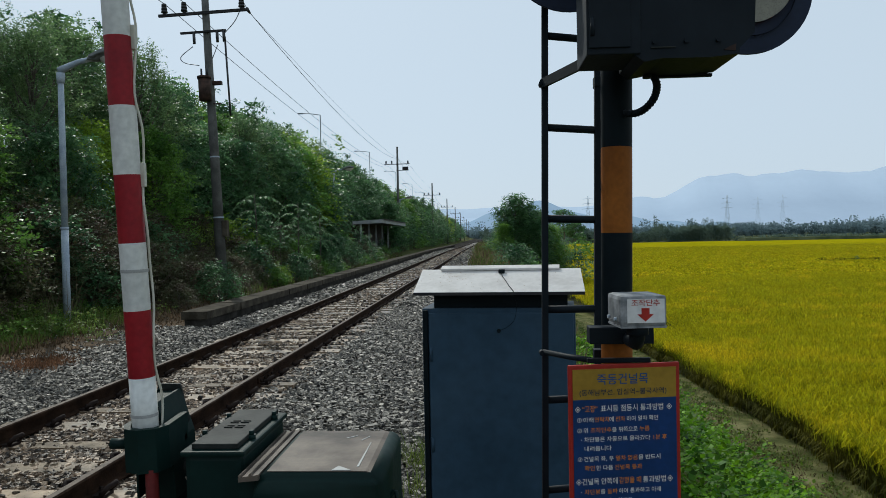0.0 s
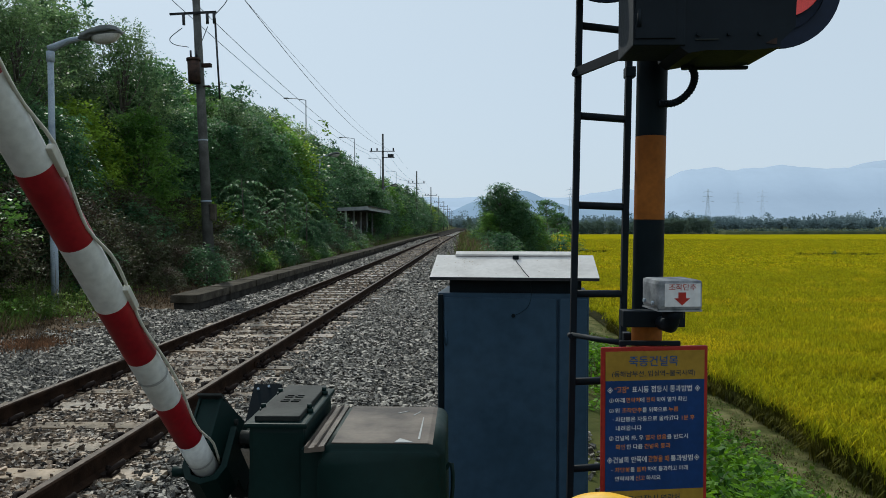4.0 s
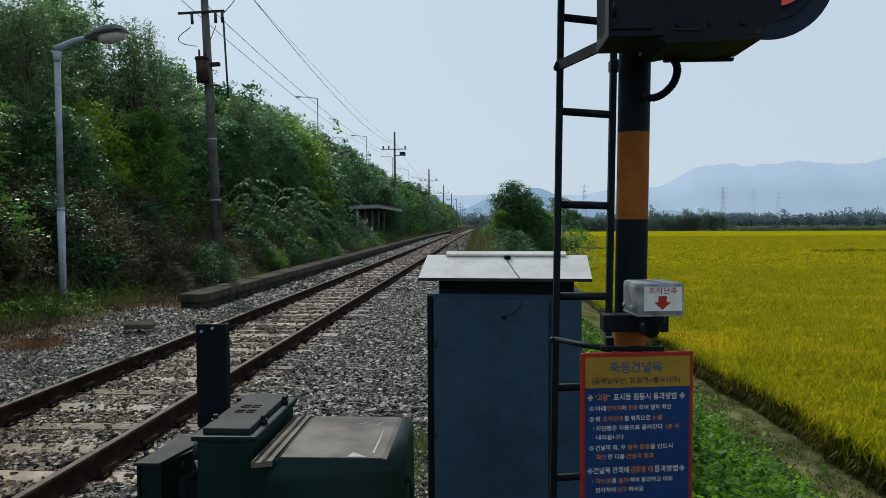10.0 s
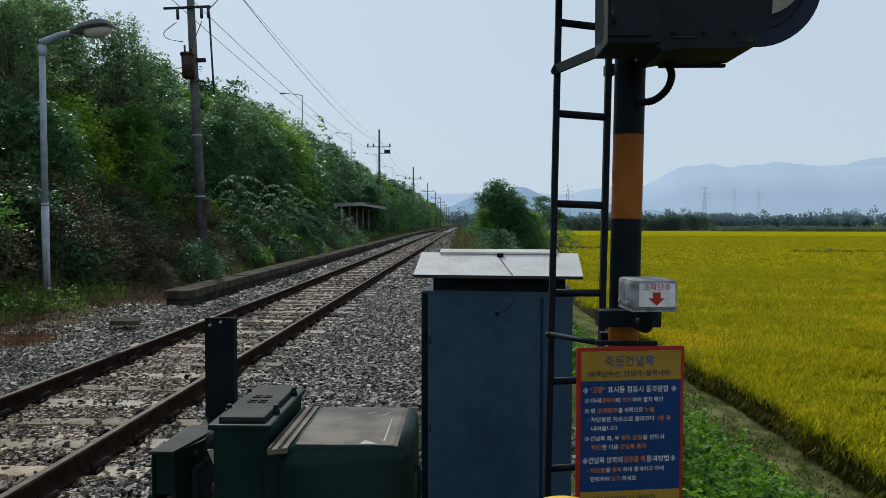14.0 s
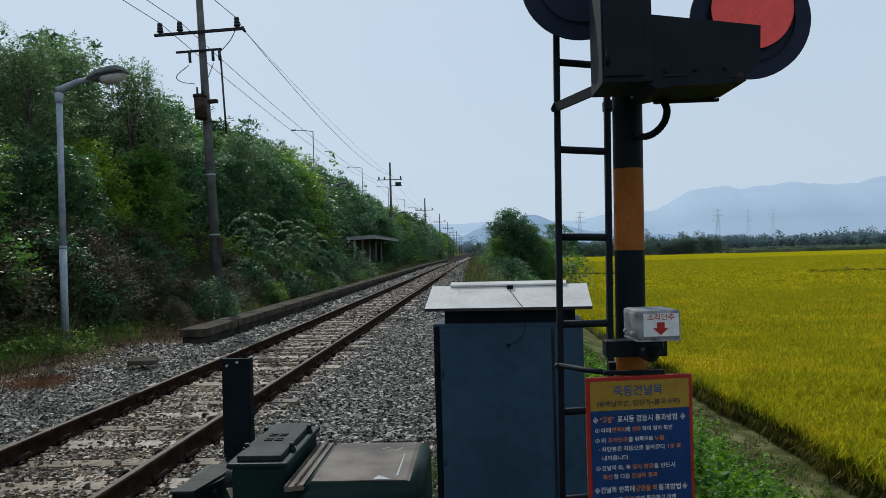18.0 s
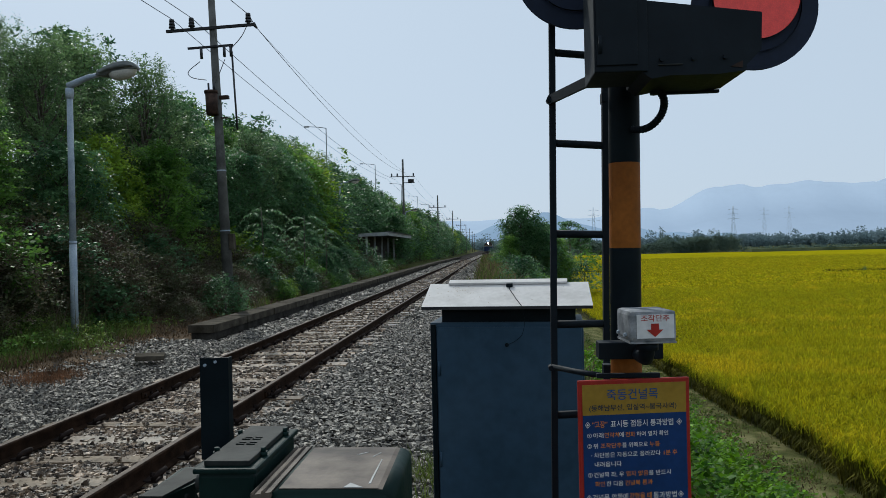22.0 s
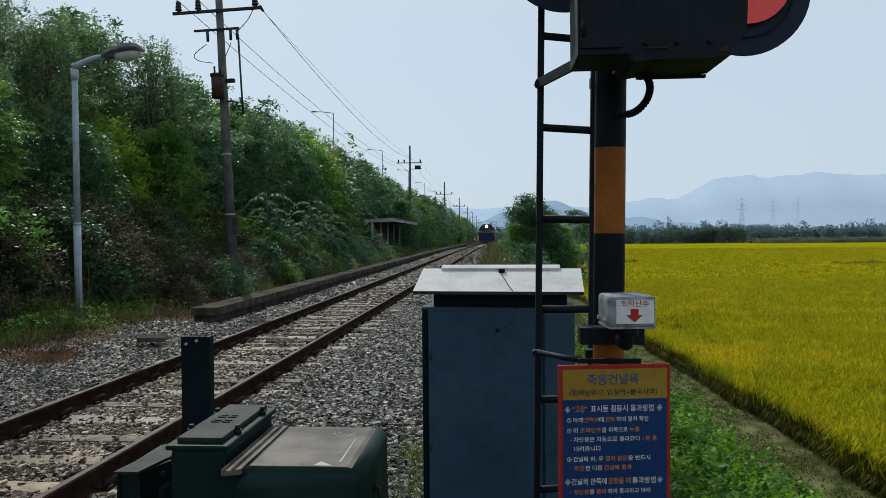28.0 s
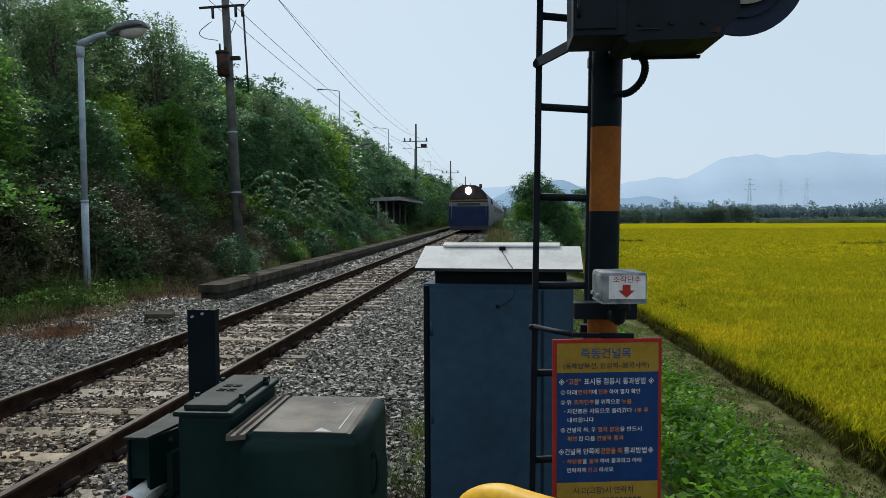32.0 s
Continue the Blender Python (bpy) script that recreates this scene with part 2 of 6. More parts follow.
M_SIGNALBLACK = material("signal_black_paint", (0.003, 0.0068, 0.011), (0.0065, 0.0115, 0.017), 9, 0.65, 0.1, spec=0.18)
M_BOXGREY = material("grey_box_paint", (0.11, 0.12, 0.13), (0.30, 0.31, 0.325), 16, 0.6, 0.1, spec=0.2, c3=(0.22, 0.23, 0.24))
M_TEXTDARK = material("sign_dark_letter", (0.022, 0.035, 0.05), (0.028, 0.042, 0.06), 5, 0.6, spec=0.1)
M_GREENTOP = material("worn_green_cover", (0.012, 0.0145, 0.0138), (0.034, 0.037, 0.034), 16, 0.6, 0.1, spec=0.1)
M_TIE = material("grey_plastic", (0.30, 0.30, 0.29), (0.36, 0.36, 0.35), 12, 0.6)
M_LAMPSTRIP = material("yellowed_plastic", (0.45, 0.43, 0.36), (0.52, 0.5, 0.42), 12, 0.5)
M_POLEDARK = material("dark_lamp_steel", (0.12, 0.13, 0.14), (0.17, 0.18, 0.19), 4, 0.6)
M_LANTERN = material("lantern_shell", (0.085, 0.095, 0.09), (0.15, 0.16, 0.15), 6, 0.5)
# Stained, and darkened in colour for shaded wall face and shelter interior.
M_CONCDARK = material("stained_shaded_concrete", (0.022, 0.02, 0.017), (0.055, 0.05, 0.043), 3, 0.95, 0.5, spec=0.06)
M_SHELTER = material("shelter_grey", (0.05, 0.055, 0.055), (0.085, 0.09, 0.088), 2, 0.8, spec=0.1)
M_SHELTERPALE = material("shelter_pale", (0.26, 0.28, 0.28), (0.36, 0.37, 0.365), 2, 0.8, spec=0.1)
M_LEAFOLIVE = material("leaf_olive", (0.06, 0.125, 0.052), (0.215, 0.32, 0.125), 0.7, 0.42, 0, vary=0.65, island=True, trans=0.56, spec=0.3, grain=0.25)
M_DRYBUSH = material("withered_brown", (0.07, 0.048, 0.034), (0.15, 0.11, 0.075), 0.9, 0.6, 0, vary=0.7, island=True, trans=0.35, c3=(0.07, 0.09, 0.036), spec=0.18)
M_LITTER = material("leaf_litter", (0.075, 0.055, 0.03), (0.16, 0.10, 0.055), 1.6, 0.85, 0, vary=1.1, island=True, spec=0.08)
M_TALLGRASS = material("lush_grass", (0.06, 0.115, 0.02), (0.20, 0.27, 0.055), 1.2, 0.5, 0, vary=0.9, island=True, trans=0.45, spec=0.18)
M_FROND = material("pale_frond", (0.06, 0.13, 0.055), (0.16, 0.27, 0.12), 1.2, 0.55, 0, vary=0.8, island=True, trans=0.45, spec=0.14)
M_NEEDLES = material("rusty_needle", (0.11, 0.058, 0.032), (0.22, 0.118, 0.066), 1.6, 0.8, 0, vary=0.9, island=True, trans=0.2, spec=0.08)
M_GRASS = material("grass_blade", (0.05, 0.085, 0.015), (0.145, 0.185, 0.04), 0.9, 0.55, 0, vary=0.9, island=True, trans=0.35, spec=0.15)
M_WEED = material("weed_leaf", (0.028, 0.095, 0.004), (0.165, 0.32, 0.013), 2.0, 0.5, 0, vary=1.0, island=True, trans=0.48, spec=0.15)
# Same for the nearer hill: blue haze in the colour, plus emission.
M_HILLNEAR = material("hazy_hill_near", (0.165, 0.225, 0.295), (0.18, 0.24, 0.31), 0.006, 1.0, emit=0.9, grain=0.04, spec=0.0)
# Blue haze is mixed into this green; no real haze lies between.
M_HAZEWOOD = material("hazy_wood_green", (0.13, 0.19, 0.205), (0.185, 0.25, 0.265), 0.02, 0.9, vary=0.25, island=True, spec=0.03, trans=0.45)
# Levee colour shifted towards green haze for its distance.
M_LEVEE = material("straw_levee", (0.065, 0.085, 0.05), (0.125, 0.145, 0.085), 0.2, 0.9, spec=0.05)
# Steel paled in colour to stand for distance haze.
M_PYLON = material("haze_paled_pylon", (0.44, 0.50, 0.56), (0.48, 0.54, 0.60), 0.1, 0.7)
M_TRAINGREY = material("train_grey", (0.13, 0.135, 0.15), (0.19, 0.195, 0.21), 1, 0.5)
M_TRAINYEL = material("train_rail_ochre", (0.42, 0.30, 0.12), (0.5, 0.36, 0.15), 3, 0.5)
M_COACH = material("coach_blue_grey", (0.02, 0.035, 0.075), (0.03, 0.05, 0.10), 0.5, 0.4, spec=0.25)


# ---------------------------------------------------------------- mesh helpers
def box(bm, x0, x1, y0, y1, z0, z1, bevel=0.0, rot=None):
    vs = [bm.verts.new((x, y, z)) for x in (x0, x1) for y in (y0, y1) for z in (z0, z1)]
    fs = [bm.faces.new([vs[i] for i in q]) for q in ((0, 1, 3, 2), (4, 6, 7, 5), (0, 4, 5, 1), (2, 3, 7, 6), (0, 2, 6, 4), (1, 5, 7, 3))]
    if rot is not None:
        bmesh.ops.transform(bm, matrix=rot, verts=vs)
    if bevel:
        bmesh.ops.bevel(bm, geom=list({e for f in fs for e in f.edges}), offset=bevel, segments=2, profile=0.6, affect="EDGES")
    return vs


def tube(bm, pts, r, n=10, r2=None, caps=True):
    """A round bar along the points pts, tapering from r to r2."""
    pts = [Vector(p) for p in pts]
    r2 = r if r2 is None else r2
    rings, up = [], None
    for i, p in enumerate(pts):
        d = (pts[min(i + 1, len(pts) - 1)] - pts[max(i - 1, 0)]).normalized()
        if up is None:
            up = d.orthogonal().normalized()
        up = (up - d * up.dot(d)).normalized()
        side = d.cross(up)
        k = r + (r2 - r) * i / max(1, len(pts) - 1)
        rings.append([bm.verts.new(p + (up * math.cos(a) + side * math.sin(a)) * k) for a in (2 * math.pi * j / n for j in range(n))])
    for a, b in zip(rings, rings[1:]):
        for j in range(n):
            f = bm.faces.new((a[j], a[(j + 1) % n], b[(j + 1) % n], b[j]))
            f.smooth = True
    if caps:
        bm.faces.new(rings[0][::-1])
        bm.faces.new(rings[-1])


def prism(bm, outline, axis, lo, hi):
    """Extrudes a 2D outline along axis 0, 1 or 2 from lo to hi."""
    def at(u, v, w):
        return ((w, u, v), (u, w, v), (u, v, w))[axis]
    a = [bm.verts.new(at(u, v, lo)) for u, v in outline]
    b = [bm.verts.new(at(u, v, hi)) for u, v in outline]
    bm.faces.new(a)
    bm.faces.new(b[::-1])
    k = len(a)
    for i in range(k):
        bm.faces.new((a[i], b[i], b[(i + 1) % k], a[(i + 1) % k]))
    bmesh.ops.recalc_face_normals(bm, faces=bm.faces[:])


def mesh_of(name, bm, mat):
    me = bpy.data.meshes.new(name)
    bm.to_mesh(me)
    bm.free()
    me.materials.append(mat)
    return me


def part(name, bm, mat, parent=None, label=""):
    ob = new(name, mesh_of(name, bm, mat))
    if parent is not None:
        ob.parent = parent
    return tagged(ob, label)


def share(name, me, parent, m):
    ob = new(name, me)
    ob.parent = parent
    ob.matrix_local = m
    return ob


def raw(name, verts, faces, mat, smooth=False):
    me = bpy.data.meshes.new(name)
    me.from_pydata(verts, [], faces)
    me.materials.append(mat)
    if smooth:
        me.shade_smooth()
    return me


def quads(name, v, mat):
    """A mesh from an array of shape (n, 4, 3): n loose four-sided faces."""
    n = len(v)
    me = bpy.data.meshes.new(name)
    me.vertices.add(n * 4)
    me.vertices.foreach_set("co", np.ascontiguousarray(v, dtype=np.float32).ravel())
    me.loops.add(n * 4)
    me.loops.foreach_set("vertex_index", np.arange(n * 4, dtype=np.int32))
    me.polygons.add(n)
    me.polygons.foreach_set("loop_start", np.arange(0, n * 4, 4, dtype=np.int32))
    me.update(calc_edges=True)
    me.materials.append(mat)
    return me


def empty(name, m=None):
    ob = new(name)
    ob.empty_display_size = 0.1
    if m is not None:
        ob.matrix_world = m
    return ob


# ---------------------------------------------------------------- ground
def ground_height(x, y):
    """Cross-section of the place: slope with trees, track bed, bank, paddies."""
    prof = [(-400, 6.0), (-60, 6.0), (-22, 5.6), (-13, 5.0), (-8.5, 1.6), (-6.2, 0.35), (-4.5, 0.0), (-2.9, -0.16), (-1.9, -0.2), (2.6, -0.19),
            (4.6, -0.3), (5.4, -0.75), (8.0, -2.55), (9.0, -2.75), (400, -2.75)]
    for (a, za), (b, zb) in zip(prof, prof[1:]):
        if x <= b:
            up = 0.0045 * (min(max(y, 5), 70) - 5) if -7 < x < 5.4 else 0.0
            return up + za + (zb - za) * (x - a) / (b - a)
    return prof[-1][1]


def build_ground():
    xs = [-4000, -400, -120, -60, -30, -22, -17, -13, -11, -9.5, -8.5, -7.4, -6.8, -6.2, -5.5, -5, -4.5, -4, -3.4, -2.9, -2.4, -1.9, 2.6, 3.2, 4, 4.6, 5, 5.4, 6, 6.6, 7.2, 8, 8.5, 9, 12, 20, 60, 200, 600, 4000]
    ys = [-400, -60, -20, -8, -4] + [-2 + i for i in range(42)] + [45, 50, 60, 75, 95, 120, 160, 220, 320, 500, 900, 4200]
    rnd = random.Random(3)
    vs, fs = [], []
    for y in ys:
        for x in xs:
            z = ground_height(x, y)
            if -14 < x < -2.5 or 4.8 < x < 9:
                z += rnd.uniform(-0.06, 0.06)
            vs.append((x, y, z))
    k = len(xs)
    for j in range(len(ys) - 1):
        for i in range(k - 1):
            fs.append((j * k + i, j * k + i + 1, (j + 1) * k + i + 1, (j + 1) * k + i))
    me = raw("ground", vs, fs, M_GROUND, True)
    me.materials.append(M_GRASSY)
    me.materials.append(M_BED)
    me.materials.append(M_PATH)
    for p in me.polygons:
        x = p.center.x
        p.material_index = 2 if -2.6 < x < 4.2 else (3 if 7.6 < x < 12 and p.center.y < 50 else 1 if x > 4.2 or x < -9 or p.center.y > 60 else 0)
    tagged(new("ground", me), "dry soil and grassy banks beside the track", "ground", kind="structure")


build_ground()


# ---------------------------------------------------------------- track
GAUGE = 0.7525
JOINT = 8.65
RAIL = [(-0.062, -0.15), (0.062, -0.15), (0.062, -0.14), (0.012, -0.122), (0.009, -0.045), (0.034, -0.036), (0.036, -0.008), (0.028, 0.0), (-0.028, 0.0), (-0.036, -0.008), (-0.034, -0.036), (-0.009, -0.045), (-0.012, -0.122), (-0.062, -0.14)]


def sweep(bm, outline, stops):
    """Carries a cross-section (x, z) along the track's line."""
    rings = [[bm.verts.new((u + line_x(y), y, v + line_z(y))) for u, v in outline] for y in stops]
    k = len(outline)
    for a, b in zip(rings, rings[1:]):
        for i in range(k):
            bm.faces.new((a[i], b[i], b[(i + 1) % k], a[(i + 1) % k]))
    bm.faces.new(rings[0])
    bm.faces.new(rings[-1][::-1])
    bmesh.ops.recalc_face_normals(bm, faces=bm.faces[:])


def line_x(y):
    return 0.0135 * (y - 5)


def line_z(y):
    return 0.0045 * (min(max(y, 5), 70) - 5)


def build_track():
    for x in (-GAUGE, GAUGE):
        rail = empty("rail", pose(x, 0, 0))
        tagged(rail, "long rusty steel rail with a worn shiny head", "rail", group="rails of the track")
        bm = bmesh.new()
        sweep(bm, RAIL, (-30, 5, 70, 900))
        part("rail_body", bm, M_RAIL, rail)
        bm = bmesh.new()
        sweep(bm, [(-0.024, -0.004), (0.024, -0.004), (0.024, 0.002), (-0.024, 0.002)], (-30, 5, 70, 900))
        part("running_surface", bm, M_RAILTOP, rail, "polished running surface")
        for y0 in (JOINT, JOINT + 25.0):
            for sx in (-1, 1):
                bm = bmesh.new()
                sweep(bm, [(sx * 0.012, -0.118), (sx * 0.03, -0.112), (sx * 0.026, -0.05), (sx * 0.012, -0.046)], (y0 - 0.28, y0 + 0.28))
                fp = part("fishplate", bm, M_RAIL, rail)
                for k in range(4):
                    bm = bmesh.new()
                    y = y0 - 0.21 + 0.14 * k
                    tube(bm, [(line_x(y) + sx * 0.024, y, line_z(y) - 0.082), (line_x(y) + sx * 0.048, y, line_z(y) - 0.082)], 0.016, 6)
                    part("bolt", bm, M_CLIP, fp)
    bm = bmesh.new()
    prism(bm, [(-1.2, -0.36), (-1.2, -0.165), (-0.5, -0.16), (0.5, -0.16), (1.2, -0.165), (1.2, -0.36)], 1, -0.11, 0.11)
    sleeper_me = mesh_of("sleeper", bm, M_SLEEPER)
    bm = bmesh.new()
    tube(bm, [(0, -0.05, -0.01), (0.035, -0.05, 0.02), (0.05, 0.0, 0.026), (0.035, 0.05, 0.02), (0, 0.05, -0.01), (-0.03, 0.02, 0.0)], 0.011, 6)
    box(bm, -0.045, 0.02, -0.055, 0.055, -0.03, -0.008)
    bmesh.ops.scale(bm, vec=(1.6, 1.15, 2.0), verts=bm.verts[:])
    clip_me = mesh_of("rail_clip", bm, M_CLIP)
    for i in range(-14, 290):
        y = 4.86 + 0.603 * i
        s = new("sleeper", sleeper_me)
        s.matrix_world = pose(line_x(y) + 0.01 * math.sin(i * 7.1), y, line_z(y) + 0.008 + 0.006 * math.sin(i * 3.3), 3.0 * math.sin(i * 2.7), 0.8 * math.sin(i * 4.9), 0.4 * math.sin(i * 5.7))
        tagged(s, "weathered concrete sleeper bedded in grey ballast", "sleeper", group="sleepers of the track")
        if -3 <= i < 60:
            for x, turn in ((-GAUGE - 0.1, 180), (-GAUGE + 0.1, 0), (GAUGE - 0.1, 180), (GAUGE + 0.1, 0)):
                share("rail_clip", clip_me, s, pose(x, 0, -0.125, 0, 0, turn))


build_track()


# ---------------------------------------------------------------- cabinet, signal post and barrier machine
def letters(name, body, size, mat, parent, x, z, y, width=0.0, label=""):
    """Flat lettering that faces -y, its left end at x, its foot at z, fitted to a width."""
    cu = bpy.data.curves.new(name, "FONT")
    cu.body, cu.size = body, size
    cu.offset = size * 0.009
    ob = bpy.data.objects.new(name, cu)
    scene.collection.objects.link(ob)
    me = bpy.data.meshes.new_from_object(ob.evaluated_get(bpy.context.evaluated_depsgraph_get()))
    bpy.data.objects.remove(ob)
    bpy.data.curves.remove(cu)
    xs = [v.co.x for v in me.vertices]
    k = width / (max(xs) - min(xs)) if width else 1.0
    x0 = min(xs)
    for v in me.vertices:
        v.co = ((v.co.x - x0) * k, 0, v.co.y)
    me.name = name
    me.materials.clear()
    me.materials.append(mat)
    ob = new(name, me)
    ob.parent = parent
    ob.location = (x, y, z)
    return tagged(ob, label)


def build_cabinet():
    c = empty("relay_cabinet", pose(3.6, 4.15, -0.3, 0, 0, -6))
    tagged(c, "blue-grey steel trackside cabinet with a pale sloping lid", "cabinet")
    bm = bmesh.new()
    box(bm, -0.425, 0.41, -0.19, 0.24, 0.0, 1.5, 0.006)
    part("body", bm, M_CABINET, c)
    bm = bmesh.new()
    box(bm, -0.385, 0.235, -0.212, -0.19, 0.06, 1.475, 0.006)
    part("door", bm, M_CABINET, c)
    bm = bmesh.new()
    box(bm, 0.25, 0.40, -0.208, -0.19, 0.06, 1.475, 0.006)
    part("side_door", bm, M_CABINET, c)
    bm = bmesh.new()
    box(bm, -0.42, -0.392, -0.205, -0.19, 0.04, 1.49, 0.003)
    part("door_seal", bm, M_BLACK, c, "dark rubber door seal")
    # Black collar puts the shadow under the lid into its colour.
    bm = bmesh.new()
    box(bm, -0.36, 0.37, -0.17, 0.2, 1.5, 1.6)
    part("ventilation_collar", bm, M_BLACK, c, "recessed collar, black for the shadow under the lid")
    bm = bmesh.new()
    prism(bm, [(-0.251, 1.577), (0.04, 1.687), (0.04, 1.703), (-0.251, 1.593)], 0, -0.460, 0.461)
    for v in bm.verts:
        if v.co.y > 0 and v.co.x > 0:
            v.co.x -= 0.014
    lid = part("lid", bm, M_LID, c, "pale sloping metal lid with bird droppings")
    bm = bmesh.new()
    prism(bm, [(0.041, 1.687), (0.30, 1.60), (0.30, 1.616), (0.041, 1.703)], 0, -0.460, 0.447)
    part("rear_slope", bm, M_LID, lid)
    # Strip darkened in colour, as the front edge faces away from the sun.
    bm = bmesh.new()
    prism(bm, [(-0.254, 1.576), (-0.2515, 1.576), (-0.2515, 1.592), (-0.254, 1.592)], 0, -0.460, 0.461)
    part("lid_edge", bm, M_CROSSARM, lid, "front lid edge, darkened for shade")
    rnd = random.Random(17)
    bm = bmesh.new()
    for _ in range(90):
        u, v = (rnd.gauss(-0.28, 0.07), rnd.gauss(-0.06, 0.07)) if rnd.random() < 0.65 else (rnd.uniform(-0.42, 0.42), rnd.uniform(-0.22, 0.02))
        if not (-0.44 < u < 0.43 and -0.24 < v < 0.025):
            continue
        z, r = 1.5932 + 0.378 * (v + 0.251), rnd.uniform(0.0012, 0.0042)
        ring = [bm.verts.new((u + r * rnd.uniform(0.5, 1.4) * math.cos(a), v + r * math.sin(a), z + 0.378 * r * math.sin(a) + 0.0012)) for a in (0, 1.05, 2.1, 3.14, 4.2, 5.2)]
        bm.faces.new(ring)
    tagged(part("rust_specks", bm, M_RUSTSPECK, lid), "scattered rust specks and droppings on the lid", kind="stuff")
    bm = bmesh.new()
    prism(bm, [(0.012, 1.697), (0.062, 1.712), (0.062, 1.724), (0.012, 1.708)], 0, -0.348, 0.33)
    part("ridge_plate", bm, M_LID, lid)
    bm = bmesh.new()
    box(bm, -0.012, 0.023, -0.026, 0.004, 1.681, 1.703, 0.003)
    part("sensor", bm, M_BLACK, lid, "small black sensor on the lid")
    bm = bmesh.new()
    tube(bm, [(0.005, -0.024, 1.683), (0.012, -0.06, 1.668), (0.035, -0.12, 1.646), (0.055, -0.18, 1.623), (0.085, -0.25, 1.596)], 0.002, 6)
    part("wire", bm, M_BLACK, lid)
    bm = bmesh.new()
    tube(bm, [(0.0, -0.212, 1.38), (0.0, -0.225, 1.38)], 0.011, 12)
    part("door_knob", bm, M_BLACK, c)
    bm = bmesh.new()
    tube(bm, smooth_path([(0.086, -0.258, 1.58), (0.10, -0.235, 1.52), (0.085, -0.217, 1.44), (0.045, -0.216, 1.40), (0.006, -0.218, 1.382)], 16), 0.0012, 6)
    part("door_cable", bm, M_BLACK, c, "thin dark cable hanging over the door")
    for z in (0.25, 0.75, 1.25):
        bm = bmesh.new()
        tube(bm, [(-0.374, -0.215, z - 0.04), (-0.374, -0.215, z + 0.04)], 0.008, 8)
        part("hinge", bm, M_CABINET, c)
    bm = bmesh.new()
    box(bm, -0.46, 0.46, -0.25, 0.3, -0.08, 0.01, 0.01)
    part("plinth", bm, M_CONC, c, "concrete plinth")


def lamp_disc(s, x, y, z, r):
    """A round target board with a deep hood ring; the lens sits in it."""
    bm = bmesh.new()
    tube(bm, [(x, y, z), (x, y + 0.012, z)], r, 48)
    board = part("target_board", bm, M_TARGET, s, "round black target board")
    bm = bmesh.new()
    tube(bm, [(x, y - 0.001, z), (x, y - 0.012, z)], r * 0.72, 40, caps=False)
    part("lens_rim", bm, M_SIGNALBLACK, board)
    bm = bmesh.new()
    box(bm, x - 0.09, x + 0.09, y + 0.012, y + 0.14, z - 0.09, z + 0.09, 0.02)
    part("lamp_back", bm, M_SIGNALBLACK, board)
    return board


